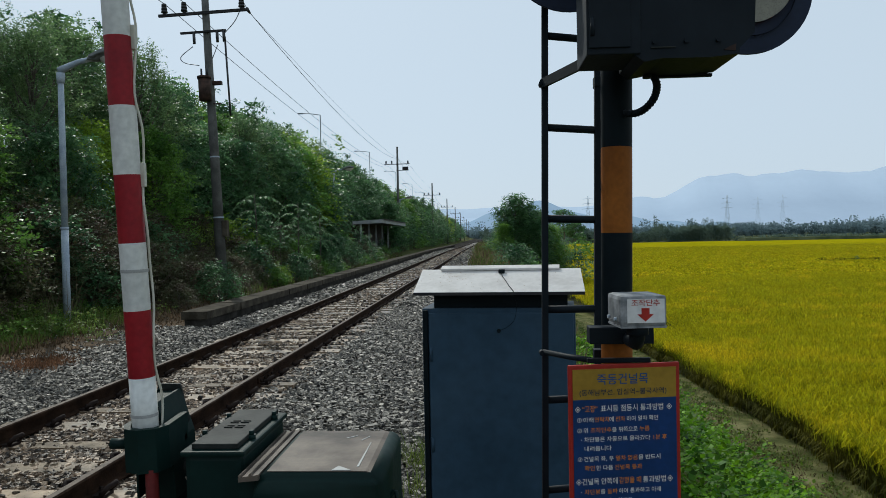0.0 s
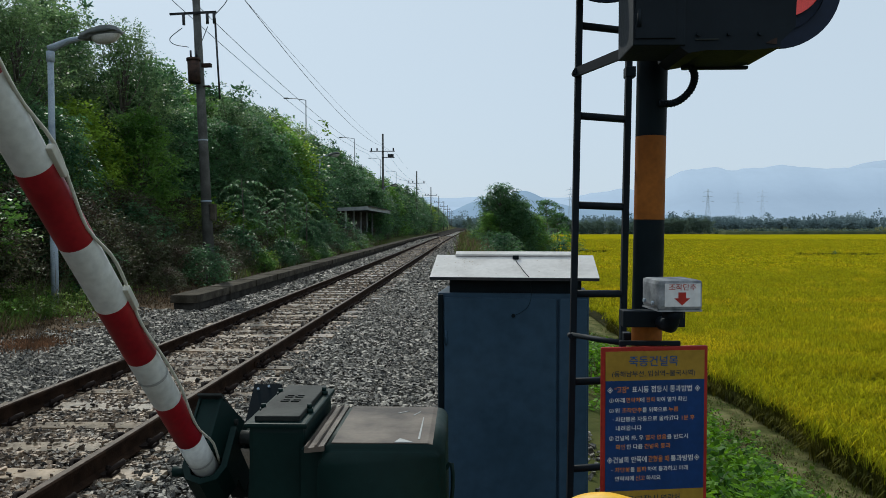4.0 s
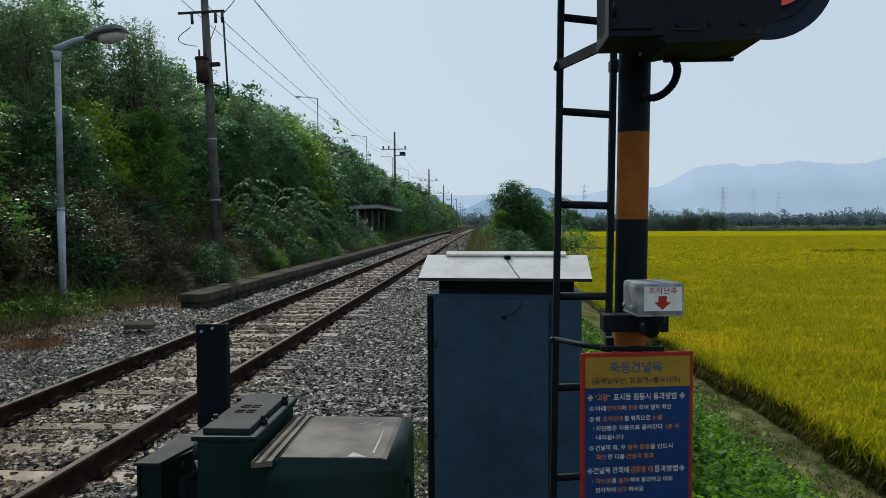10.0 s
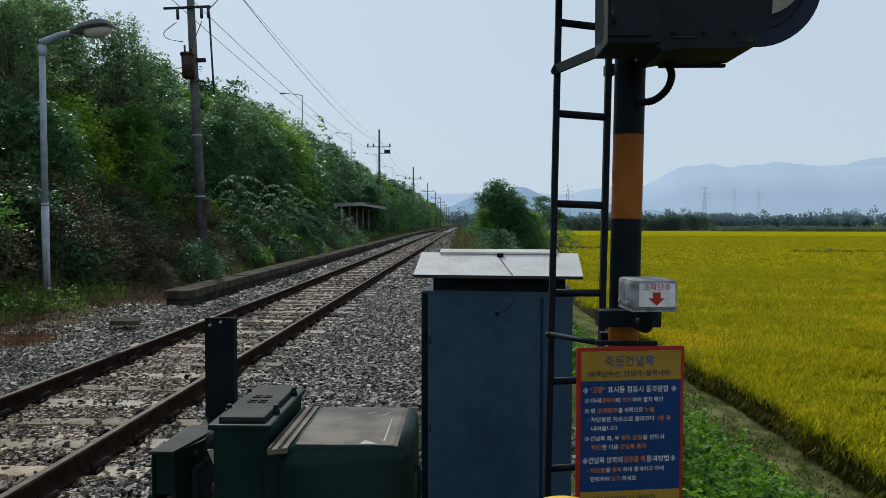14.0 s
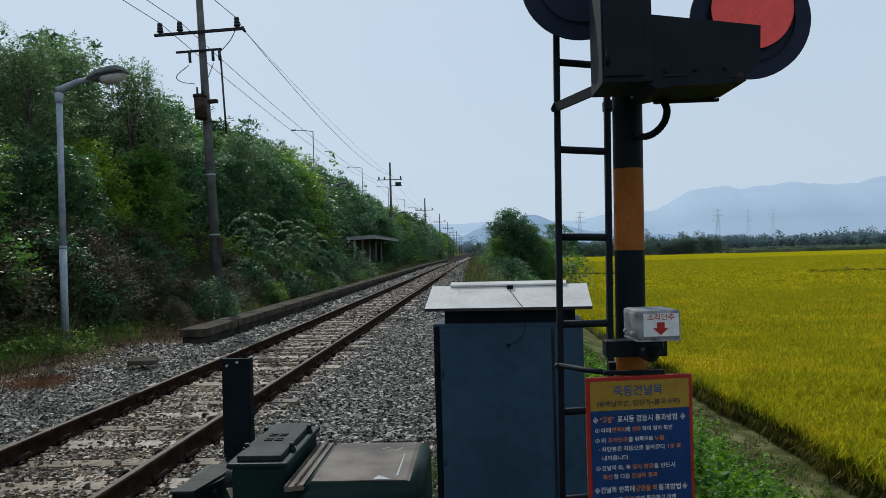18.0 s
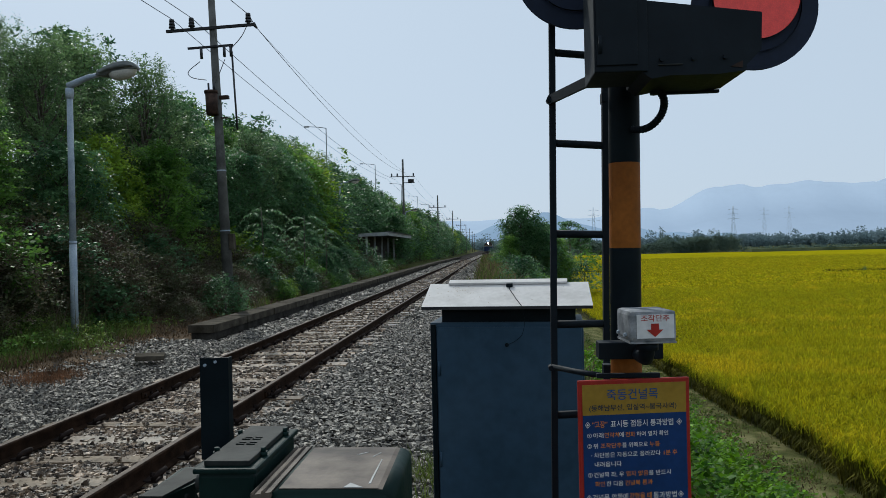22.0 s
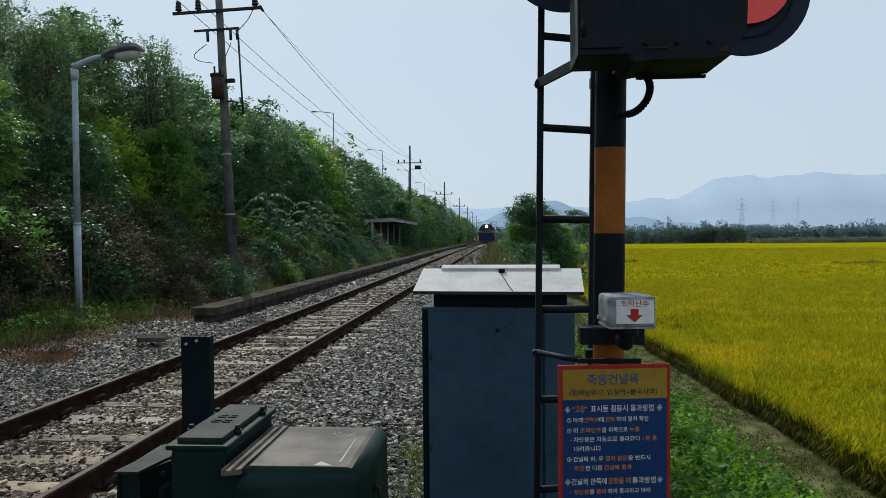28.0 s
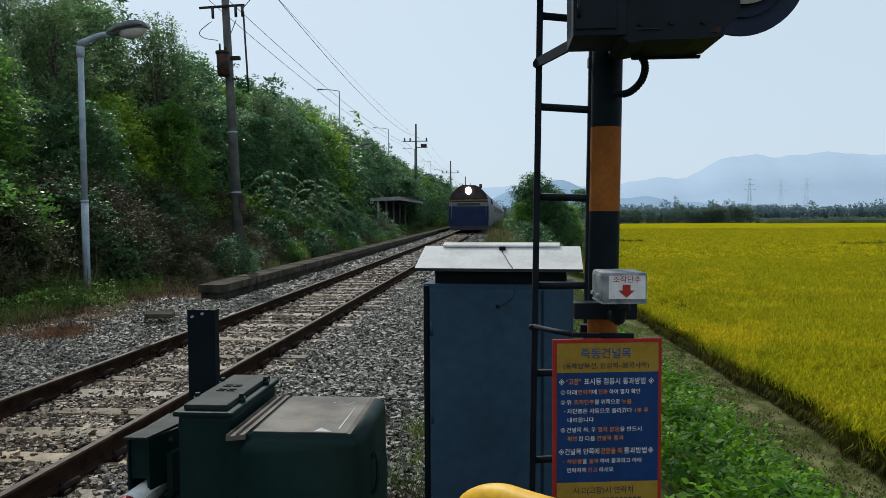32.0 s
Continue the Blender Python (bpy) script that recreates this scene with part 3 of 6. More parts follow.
def build_signal():
    ox, oy, oz = 3.928, 2.525, -0.3
    s = empty("crossing_signal", pose(ox, oy, oz))
    tagged(s, "black and orange banded crossing signal post with ladder", "crossing signal")

    def at(x, y, z):
        return (x - ox, y - oy, z - oz)

    def bar(name, x0, x1, y0, y1, z0, z1, bevel=0.003, parent=s, mat=M_SIGNALBLACK, label=""):
        bm = bmesh.new()
        box(bm, x0 - ox, x1 - ox, y0 - oy, y1 - oy, z0 - oz, z1 - oz, bevel)
        return part(name, bm, mat, parent, label)

    def rod(name, pts, r, n=8, parent=s, r2=None, label="", caps=True, mat=M_SIGNALBLACK):
        bm = bmesh.new()
        tube(bm, [at(*p) for p in pts], r, n, r2, caps)
        return part(name, bm, mat, parent, label)

    lean = 0.0131
    for z0, z1, m in ((0, 0.965, M_BLACK), (0.965, 1.536, M_ORANGE), (1.536, 1.895, M_BLACK), (1.895, 2.183, M_ORANGE), (2.183, 3.5, M_BLACK)):
        bm = bmesh.new()
        tube(bm, [(lean * z0, 0, z0), (lean * z1, 0, z1)], 0.052, 32, caps=False)
        part("post_band", bm, m, s, "orange painted band" if m is M_ORANGE else "black painted band")
    bar("base_plate", ox - 0.14, ox + 0.14, oy - 0.14, oy + 0.14, -0.32, -0.285, 0.004)

    # ladder behind the post, turned a little towards the field
    def rail_x(side, z):
        return (3.736, 3.940)[side] + 0.0155 * (z - 2.0)
    rail_y = (2.742, 2.808)
    for side in (0, 1):
        bm = bmesh.new()
        for z in (-0.25, 3.5):
            x = rail_x(side, z)
            for dx, dy in ((-0.0115, -0.014), (0.0115, -0.014), (0.0115, 0.014), (-0.0115, 0.014)):
                bm.verts.new(at(x + dx, rail_y[side] + dy, z))
        v = list(bm.verts)
        for k in range(4):
            bm.faces.new((v[k], v[(k + 1) % 4], v[4 + (k + 1) % 4], v[4 + k]))
        bm.faces.new(v[3::-1])
        bm.faces.new(v[4:])
        part("ladder_rail", bm, M_SIGNALBLACK, s)
    for k in range(10):
        z = -0.042 + 0.339 * k
        bm = bmesh.new()
        tube(bm, [at(rail_x(0, z), rail_y[0] + 0.004, z), at(rail_x(1, z), rail_y[1] + 0.004, z - 0.006)], 0.0145, 8)
        part("rung", bm, M_SIGNALBLACK, s)
    # straps that tie the ladder to the post and the housing
    bm = bmesh.new()
    v = [bm.verts.new(at(x, y, z + dz)) for x, y, z in ((3.722, 2.735, 2.152), (3.83, 2.37, 2.14), (3.838, 2.38, 2.14), (3.73, 2.75, 2.152)) for dz in (-0.017, 0.017)]
    for k in range(4):
        i, j = 2 * k, 2 * ((k + 1) % 4)
        bm.faces.new((v[i], v[j], v[j + 1], v[i + 1]))
    bm.faces.new((v[0], v[2], v[4], v[6]))
    bm.faces.new((v[7], v[5], v[3], v[1]))
    part("strap", bm, M_SIGNALBLACK, s)
    rod("strap_bolt", [(3.728, 2.715, 2.152), (3.728, 2.76, 2.152)], 0.013)
    rod("strap", [(3.716, 2.72, 1.160), (3.78, 2.57, 1.168), (3.85, 2.46, 1.173)], 0.010)
    rod("strap_bolt", [(3.709, 2.70, 1.157), (3.709, 2.74, 1.157)], 0.010)
    bar("sign_bracket", 3.836, 4.043, 2.446, 2.462, 1.165, 1.181)
    bar("clamp", 3.929, 3.968, 2.79, 2.84, 2.147, 2.187, 0.004)
    bar("clamp", 3.878, 3.906, 2.57, 2.61, 1.145, 1.19, 0.004)
    # mount of the push-button box: a channel across the post and an elbow under the box
    bar("box_mount", 3.838, 4.044, 2.40, 2.47, 1.234, 1.289, 0.004)
    rod("cable_gland", [(3.962, 2.26, 1.31), (3.962, 2.27, 1.275), (3.965, 2.30, 1.255), (3.967, 2.40, 1.25)], 0.024, 12)
    rod("gland_nut", [(3.962, 2.26, 1.285), (3.962, 2.26, 1.313)], 0.034, 8)
    # junction body and hooded indicator box in front of the post
    body = bar("junction_body", 3.806, 3.96, 2.15, 2.356, 2.106, 2.62, 0.004)
    bar("junction_door", 3.812, 3.93, 2.144, 2.15, 2.125, 2.60, 0.002, body)
    for z in (2.16, 2.36):
        rod("hinge", [(3.822, 2.141, z), (3.822, 2.141, z + 0.05)], 0.006, 8, body)
    outline = [(3.945, 2.104), (3.972, 2.085), (4.021, 2.093), (4.160, 2.092), (4.240, 2.100), (4.241, 2.116), (4.283, 2.158), (4.287, 2.266), (4.142, 2.287), (4.057, 2.299), (3.959, 2.313), (3.925, 2.306)]
    bm = bmesh.new()
    prism(bm, [(x - ox, z - oz) for x, z in outline], 1, 2.16 - oy, 2.397 - oy)
    hood = part("indicator_hood", bm, M_SIGNALBLACK, s, "black hooded indicator box")
    bar("hood_lip", 4.03, 4.235, 2.385, 2.403, 2.086, 2.096, 0.002, hood)
    bar("hood_seam", 3.99, 4.06, 2.156, 2.162, 2.122, 2.126, 0.001, hood, M_GREENTOP, "worn paint on the hood seam")
    bm = bmesh.new()
    prism(bm, [(4.196 - ox, 2.112 - oz), (4.228 - ox, 2.108 - oz), (4.23 - ox, 2.128 - oz), (4.214 - ox, 2.122 - oz)], 1, 2.1582 - oy, 2.1605 - oy)
    part("rust_patch", bm, M_RUSTBROWN, hood, "rusty scuff on the hood corner")
    for k in range(3):
        rod("bolt", [(4.0 + 0.09 * k, 2.152, 2.14), (4.0 + 0.09 * k, 2.162, 2.14)], 0.007, 8, hood)
    bar("hood_bracket", 3.93, 4.0, 2.39, 2.49, 2.16, 2.24, 0.004)
    bar("crossbar", 3.765, 4.535, 2.60, 2.65, 2.64, 2.69, 0.005)
    for x, y, z in ((4.4555, 2.67, 2.442), (3.823, 2.62, 2.60)):
        lamp_disc(s, x - ox, y - oy, z - oz, 0.222)
    pts = [(4.040, 2.37, 2.098), (4.055, 2.37, 2.07), (4.058, 2.38, 2.045), (4.051, 2.40, 2.018), (4.031, 2.43, 1.995), (4.006, 2.455, 1.986), (3.972, 2.472, 1.990)]
    bm = bmesh.new()
    path = smooth_path([at(*p) for p in pts], 44)
    tube(bm, path, 0.0112, 12)
    loop = part("conduit", bm, M_SIGNALBLACK, s, "ribbed black cable conduit")
    for k in range(2, 43, 2):
        bm = bmesh.new()
        d = (path[k + 1] - path[k - 1]).normalized() * 0.0018
        tube(bm, [path[k] - d, path[k] + d], 0.0128, 12)
        part("conduit_ring", bm, M_SIGNALBLACK, loop)
    rod("conduit_nut", [(4.028, 2.37, 2.082), (4.028, 2.37, 2.102)], 0.016, 8, loop)


def smooth_path(pts, n):
    """A Catmull-Rom curve through pts as n points."""
    pts = [Vector(p) for p in pts]
    pts = [pts[0] * 2 - pts[1]] + pts + [pts[-1] * 2 - pts[-2]]
    out = []
    for k in range(n):
        u = k / (n - 1) * (len(pts) - 3) - 1e-6
        i = max(0, int(u))
        t = u - i
        a, b, c, d = pts[i:i + 4]
        out.append(0.5 * (2 * b + (c - a) * t + (2 * a - 5 * b + 4 * c - d) * t * t + (3 * b - a - 3 * c + d) * t ** 3))
    return out


def build_lens():
    """The flashing lens: a disc that turns its red side or its dull side to the road."""
    s = empty("warning_lens", pose(4.458, 2.655, 2.478))
    tagged(s, "round red warning lens set in a black target board", "signal lens")
    bm = bmesh.new()
    tube(bm, [(0, -0.0015, 0), (0, 0.0, 0)], 0.1515, 40)
    part("red_side", bm, M_LIT, s, "lit red lens face")
    bm = bmesh.new()
    tube(bm, [(0, 0.0005, 0), (0, 0.002, 0)], 0.1515, 40)
    part("dull_side", bm, M_DULL, s, "dull unlit lens face")
    bm = bmesh.new()
    tube(bm, [(0, -0.007, 0), (0, 0.007, 0)], 0.1525, 48, caps=False)
    part("lens_ring", bm, M_SIGNALBLACK, s)
    return s


def build_button_box():
    s = empty("push_button_box", pose(3.966, 2.286, 1.313, 0, 0, 5))
    tagged(s, "grey metal push-button box with white label and red arrow", "control box")
    bm = bmesh.new()
    box(bm, -0.071, 0.071, -0.07, 0.08, 0.0, 0.094, 0.014)
    body = part("body", bm, M_BOXGREY, s)
    bm = bmesh.new()
    box(bm, -0.069, 0.069, -0.069, 0.078, -0.004, 0.002)
    part("base_flange", bm, M_BOXGREY, s)
    bm = bmesh.new()
    box(bm, -0.05, 0.062, -0.0715, -0.070, 0.012, 0.083)
    label = part("label_plate", bm, M_TEXTWHITE, s, "white label plate")
    letters("lettering", "조작단추", 0.022, M_SIGNRED, label, -0.038, 0.064, -0.0722, 0.086, "red Korean lettering")
    bm = bmesh.new()
    prism(bm, [(-0.008, 0.056), (-0.008, 0.038), (-0.021, 0.038), (0.004, 0.016), (0.029, 0.038), (0.016, 0.038), (0.016, 0.056)], 1, -0.0728, -0.0718)
    part("arrow", bm, M_SIGNRED, label, "red arrow pointing down")
    for dy in (-0.045, 0.03):
        bm = bmesh.new()
        tube(bm, [(-0.075, dy, 0.022), (-0.083, dy, 0.022)], 0.006, 8)
        part("screw", bm, M_GALV, body)


def build_sign():
    s = empty("notice_board", pose(3.953, 2.43, 0.515, 0, 0, 8))
    tagged(s, "blue and yellow crossing notice board with red frame", "sign")
    bm = bmesh.new()
    box(bm, -0.187, 0.187, 0, 0.014, 0, 0.65, 0.004)
    part("frame", bm, M_SIGNRED, s, "red frame")
    panels = []
    for z0, z1, m in ((0.012, 0.162, M_SIGNYEL), (0.162, 0.537, M_SIGNBLUE), (0.537, 0.636, M_SIGNYEL)):
        bm = bmesh.new()
        box(bm, -0.1735, 0.1735, -0.003, 0.0, z0, z1)
        panels.append(part("panel", bm, m, s, "yellow panel" if m is M_SIGNYEL else "dark blue panel"))
    y = -0.0042
    W, O, B, K = M_TEXTWHITE, M_TEXTORANGE, M_TEXTBLUE, M_TEXTDARK
    head = [
        (2, "죽동건널목", 0.038, B, -0.093, 0.588, 0.172), (2, "(동해남부선, 입실역~불국사역)", 0.022, K, -0.152, 0.552, 0.292),
        (1, "◈", 0.021, W, -0.168, 0.4985, 0.019), (1, "“고장”", 0.024, O, -0.143, 0.498, 0.05), (1, "표시등 점등시 통과방법", 0.024, W, -0.082, 0.498, 0.21), (1, "◈", 0.021, W, 0.139, 0.4985, 0.019),
        (1, "①", 0.017, W, -0.161, 0.465, 0.015), (1, "아래", 0.018, W, -0.141, 0.4645, 0.034), (1, "연락처", 0.018, O, -0.103, 0.4645, 0.048), (1, "에", 0.018, W, -0.054, 0.4645, 0.015), (1, "전화", 0.018, O, -0.033, 0.4645, 0.032), (1, "하여 열차 확인", 0.018, W, 0.004, 0.4645, 0.106),
        (1, "②", 0.017, W, -0.161, 0.4305, 0.015), (1, "위", 0.018, W, -0.141, 0.430, 0.015), (1, "조작단추", 0.018, O, -0.117, 0.430, 0.07), (1, "를 위쪽으로", 0.018, W, -0.045, 0.430, 0.086), (1, "누름", 0.018, O, 0.047, 0.430, 0.034),
        (1, "· 차단봉은 자동으로 올라갔다", 0.018, W, -0.149, 0.400, 0.232), (1, "1분 후", 0.018, O, 0.094, 0.400, 0.045),
        (1, "내려옵니다", 0.018, W, -0.138, 0.370, 0.09),
    ]
    middle = [
        (1, "③", 0.017, W, -0.161, 0.3365, 0.015), (1, "건널목 좌, 우", 0.018, W, -0.141, 0.336, 0.10), (1, "열차 없음", 0.018, O, -0.034, 0.336, 0.074), (1, "을 반드시", 0.018, W, 0.042, 0.336, 0.074),
        (1, "확인", 0.018, O, -0.138, 0.306, 0.033), (1, "한 다음", 0.018, W, -0.1, 0.306, 0.056), (1, "건널목 통과", 0.018, O, -0.038, 0.306, 0.092),
        (1, "◈", 0.021, W, -0.168, 0.2605, 0.019), (1, "건널목 안쪽에", 0.023, W, -0.147, 0.260, 0.118), (1, "갇혔을 때", 0.023, O, -0.024, 0.260, 0.074), (1, "통과방법", 0.023, W, 0.056, 0.260, 0.078), (1, "◈", 0.021, W, 0.139, 0.2605, 0.019),
    ]
    foot = [
        (1, "·", 0.018, W, -0.152, 0.228, 0.003), (1, "차단봉", 0.018, O, -0.14, 0.228, 0.052), (1, "을", 0.018, W, -0.086, 0.228, 0.015), (1, "돌파", 0.018, O, -0.064, 0.228, 0.034), (1, "하여 통과하고 아래", 0.018, W, -0.026, 0.228, 0.142),
        (1, "연락처에", 0.018, W, -0.14, 0.198, 0.066), (1, "신고", 0.018, O, -0.068, 0.198, 0.033), (1, "하세요", 0.018, W, -0.03, 0.198, 0.05),
        (0, "사고(고장)시 연락처", 0.026, K, -0.118, 0.124, 0.206), (0, "불국사역 :", 0.026, K, -0.13, 0.088, 0.088),
    ]
    for p, body, size, m, x, z, w in head + middle + foot:
        letters("lettering", body, size, m, panels[p], x, z, y, w)
    for k in range(9):
        bm = bmesh.new()
        box(bm, -0.02 + 0.0155 * k, -0.009 + 0.0155 * k, y - 0.0005, y, 0.089, 0.108)
        part("plain_bar", bm, K, panels[0])
    for z in (0.1, 0.55):
        bm = bmesh.new()
        box(bm, -0.02, 0.1, 0.014, 0.34, z, z + 0.02, 0.003)
        part("stay", bm, M_SIGNALBLACK, s)


def build_machine():
    g = empty("barrier_machine", pose(-0.2756, -0.004, -0.127) @ Matrix.Scale(1.08, 4))
    tagged(g, "dark green barrier drive with gearbox and motor cover", "barrier machine")
    x0, x1, y0, y1, zt = 2.819, 2.960, 1.6, 1.95, 1.132
    bm = bmesh.new()
    box(bm, x0 + 0.006, x1 - 0.006, y0 + 0.006, y1 - 0.006, 0.25, zt - 0.014, 0.012)
    gear = part("gearbox", bm, M_DARKGREEN, g, "dark green cast gearbox")
    bm = bmesh.new()
    box(bm, x0 - 0.002, x1 + 0.002, y0 - 0.002, y1 + 0.002, zt - 0.016, zt - 0.003, 0.005)
    part("rim", bm, M_DARKGREEN, gear)
    bm = bmesh.new()
    box(bm, x0 + 0.018, x1 - 0.018, y0 + 0.016, y1 - 0.016, zt - 0.003, zt + 0.010, 0.003)
    lid = part("gear_lid", bm, M_GREENTOP, gear, "worn bolted gearbox lid")
    for bx, by in ((x0 + 0.016, y0 + 0.1), (x1 - 0.014, y0 + 0.1), (x0 + 0.016, y1 - 0.09), (x1 - 0.014, y1 - 0.07)):
        bm = bmesh.new()
        tube(bm, [(bx, by, zt - 0.004), (bx, by, zt + 0.007)], 0.0105, 6)
        tube(bm, [(bx, by, zt + 0.007), (bx, by, zt + 0.017)], 0.0065, 6)
        part("bolt", bm, M_DARKGREEN, gear)
    for k in range(4):
        bm = bmesh.new()
        bx, by = x0 + 0.045 + 0.026 * (k % 2), y0 + 0.145 + 0.045 * (k // 2)
        for a, b, c, d in ((0, 0.02, 0, 0.004), (0, 0.02, 0.016, 0.02), (0, 0.004, 0, 0.02)):
            box(bm, bx + a, bx + b, by + c, by + d, zt + 0.010, zt + 0.0125)
        part("cast_mark", bm, M_GREENTOP, lid)
    # motor cover: rounded to the right, flanged to the left
    mx0, mx1, my0, my1, mz = 2.986, 3.278, 1.535, 1.885, 1.098
    prof = [(mx0 + 0.012, 0.45), (mx0 + 0.012, mz - 0.02), (mx0 + 0.02, mz - 0.006), (mx0 + 0.04, mz)]
    prof += [(mx1 - 0.03 + 0.027 * math.sin(a), mz - 0.026 + 0.026 * math.cos(a)) for a in (radians(11.25 * i) for i in range(9))]
    prof += [(mx1, 0.45)]
    bm = bmesh.new()
    prism(bm, prof, 1, my0, my1)
    bmesh.ops.bevel(bm, geom=[e for e in bm.edges if abs(e.verts[0].co.y - e.verts[1].co.y) < 1e-5 and abs(e.verts[0].co.z - 0.45) > 1e-4], offset=0.014, segments=3, affect="EDGES")
    for f in bm.faces:
        f.smooth = True
    motor = part("motor_cover", bm, M_DARKGREEN, g, "dark green rounded motor cover")
    bm = bmesh.new()
    prism(bm, [(mx0 + 0.04, mz + 0.001), (mx1 - 0.04, mz + 0.001), (mx1 - 0.03, mz - 0.003), (mx1 - 0.03, mz), (mx1 - 0.04, mz + 0.003), (mx0 + 0.04, mz + 0.003)], 1, my0 + 0.018, my1 - 0.018)
    part("worn_top", bm, M_GREYTOP, motor, "sun-bleached grey top with scratches")
    for outline in ([(3.174, 1.585), (3.206, 1.556), (3.164, 1.556)], [(3.15, 1.80), (3.174, 1.82), (3.175, 1.818), (3.153, 1.798)], [(3.19, 1.78), (3.206, 1.815), (3.2075, 1.813), (3.192, 1.778)], [(3.214, 1.58), (3.216, 1.76), (3.218, 1.76), (3.219, 1.58)]):
        bm = bmesh.new()
        prism(bm, outline, 2, mz + 0.003, mz + 0.0042)
        part("scuff", bm, M_TIE, motor, "pale bare scuff in the paint")
    bm = bmesh.new()
    box(bm, x1 - 0.006, mx0 + 0.02, y0 - 0.03, my1 - 0.01, 0.3, mz - 0.020)
    part("coupling_housing", bm, M_DARKGREEN, g)
    bm = bmesh.new()
    prism(bm, [(mx0 + 0.026, mz), (x1 + 0.009, mz - 0.006), (x1 + 0.009, mz - 0.016), (mx0 + 0.026, mz - 0.012)], 1, my0 + 0.002, my1 + 0.004)
    fl = part("flange", bm, M_GREYTOP, motor, "sloping cover flange with ribs")
    for dx in (-0.012, 0.010):
        bm = bmesh.new()
        zz = mz + 0.001 - (0.026 - dx) * 0.12
        prism(bm, [(mx0 + dx - 0.003, zz - 0.004), (mx0 + dx + 0.003, zz), (mx0 + dx + 0.001, zz + 0.005), (mx0 + dx - 0.004, zz + 0.002)], 1, my0, my1)
        part("rib", bm, M_GREYTOP, fl)
    bm = bmesh.new()
    tube(bm, smooth_path([(mx1 - 0.01, 1.66, 1.0), (mx1 + 0.01, 1.66, 1.02), (mx1 + 0.01, 1.66, 0.94), (mx1 - 0.01, 1.66, 0.92)], 10), 0.005, 8)
    part("handle", bm, M_DARKGREEN, motor)
    bm = bmesh.new()
    box(bm, 2.80, 3.33, 1.56, 1.96, -0.25, 0.3, 0.01)
    part("pedestal", bm, M_DARKGREEN, g)
    bm = bmesh.new()
    tube(bm, [(2.765, 1.80, 1.035), (2.85, 1.80, 1.035)], 0.026, 16)
    part("axle", bm, M_DARKGREEN, g)
    bm = bmesh.new()
    prism(bm, [(1.64, 0.28), (1.86, 0.28), (1.84, 0.84), (1.66, 0.84)], 0, 2.69, 2.825)
    part("bearing_pedestal", bm, M_DARKGREEN, g)
    bm = bmesh.new()
    prism(bm, [(1.66, 0.83), (1.84, 0.83), (1.80, 1.05), (1.75, 1.085), (1.70, 1.05)], 0, 2.802, 2.826)
    part("bearing_cheek", bm, M_DARKGREEN, g)
    bm = bmesh.new()
    prism(bm, [(2.757, 1.018), (2.784, 1.018), (2.784, 0.966), (2.779, 0.966)], 1, 1.764, 1.77)
    part("tag", bm, M_RUSTSPECK, g, "small yellowed paint tag")
    bm = bmesh.new()
    tube(bm, [(2.758, 1.77, 1.045), (2.80, 1.77, 1.045)], 0.018, 14)
    part("axle_collar", bm, M_GREENTOP, g, "worn grey axle collar")


AXLE = (2.6365, 2.044, 1.0186)


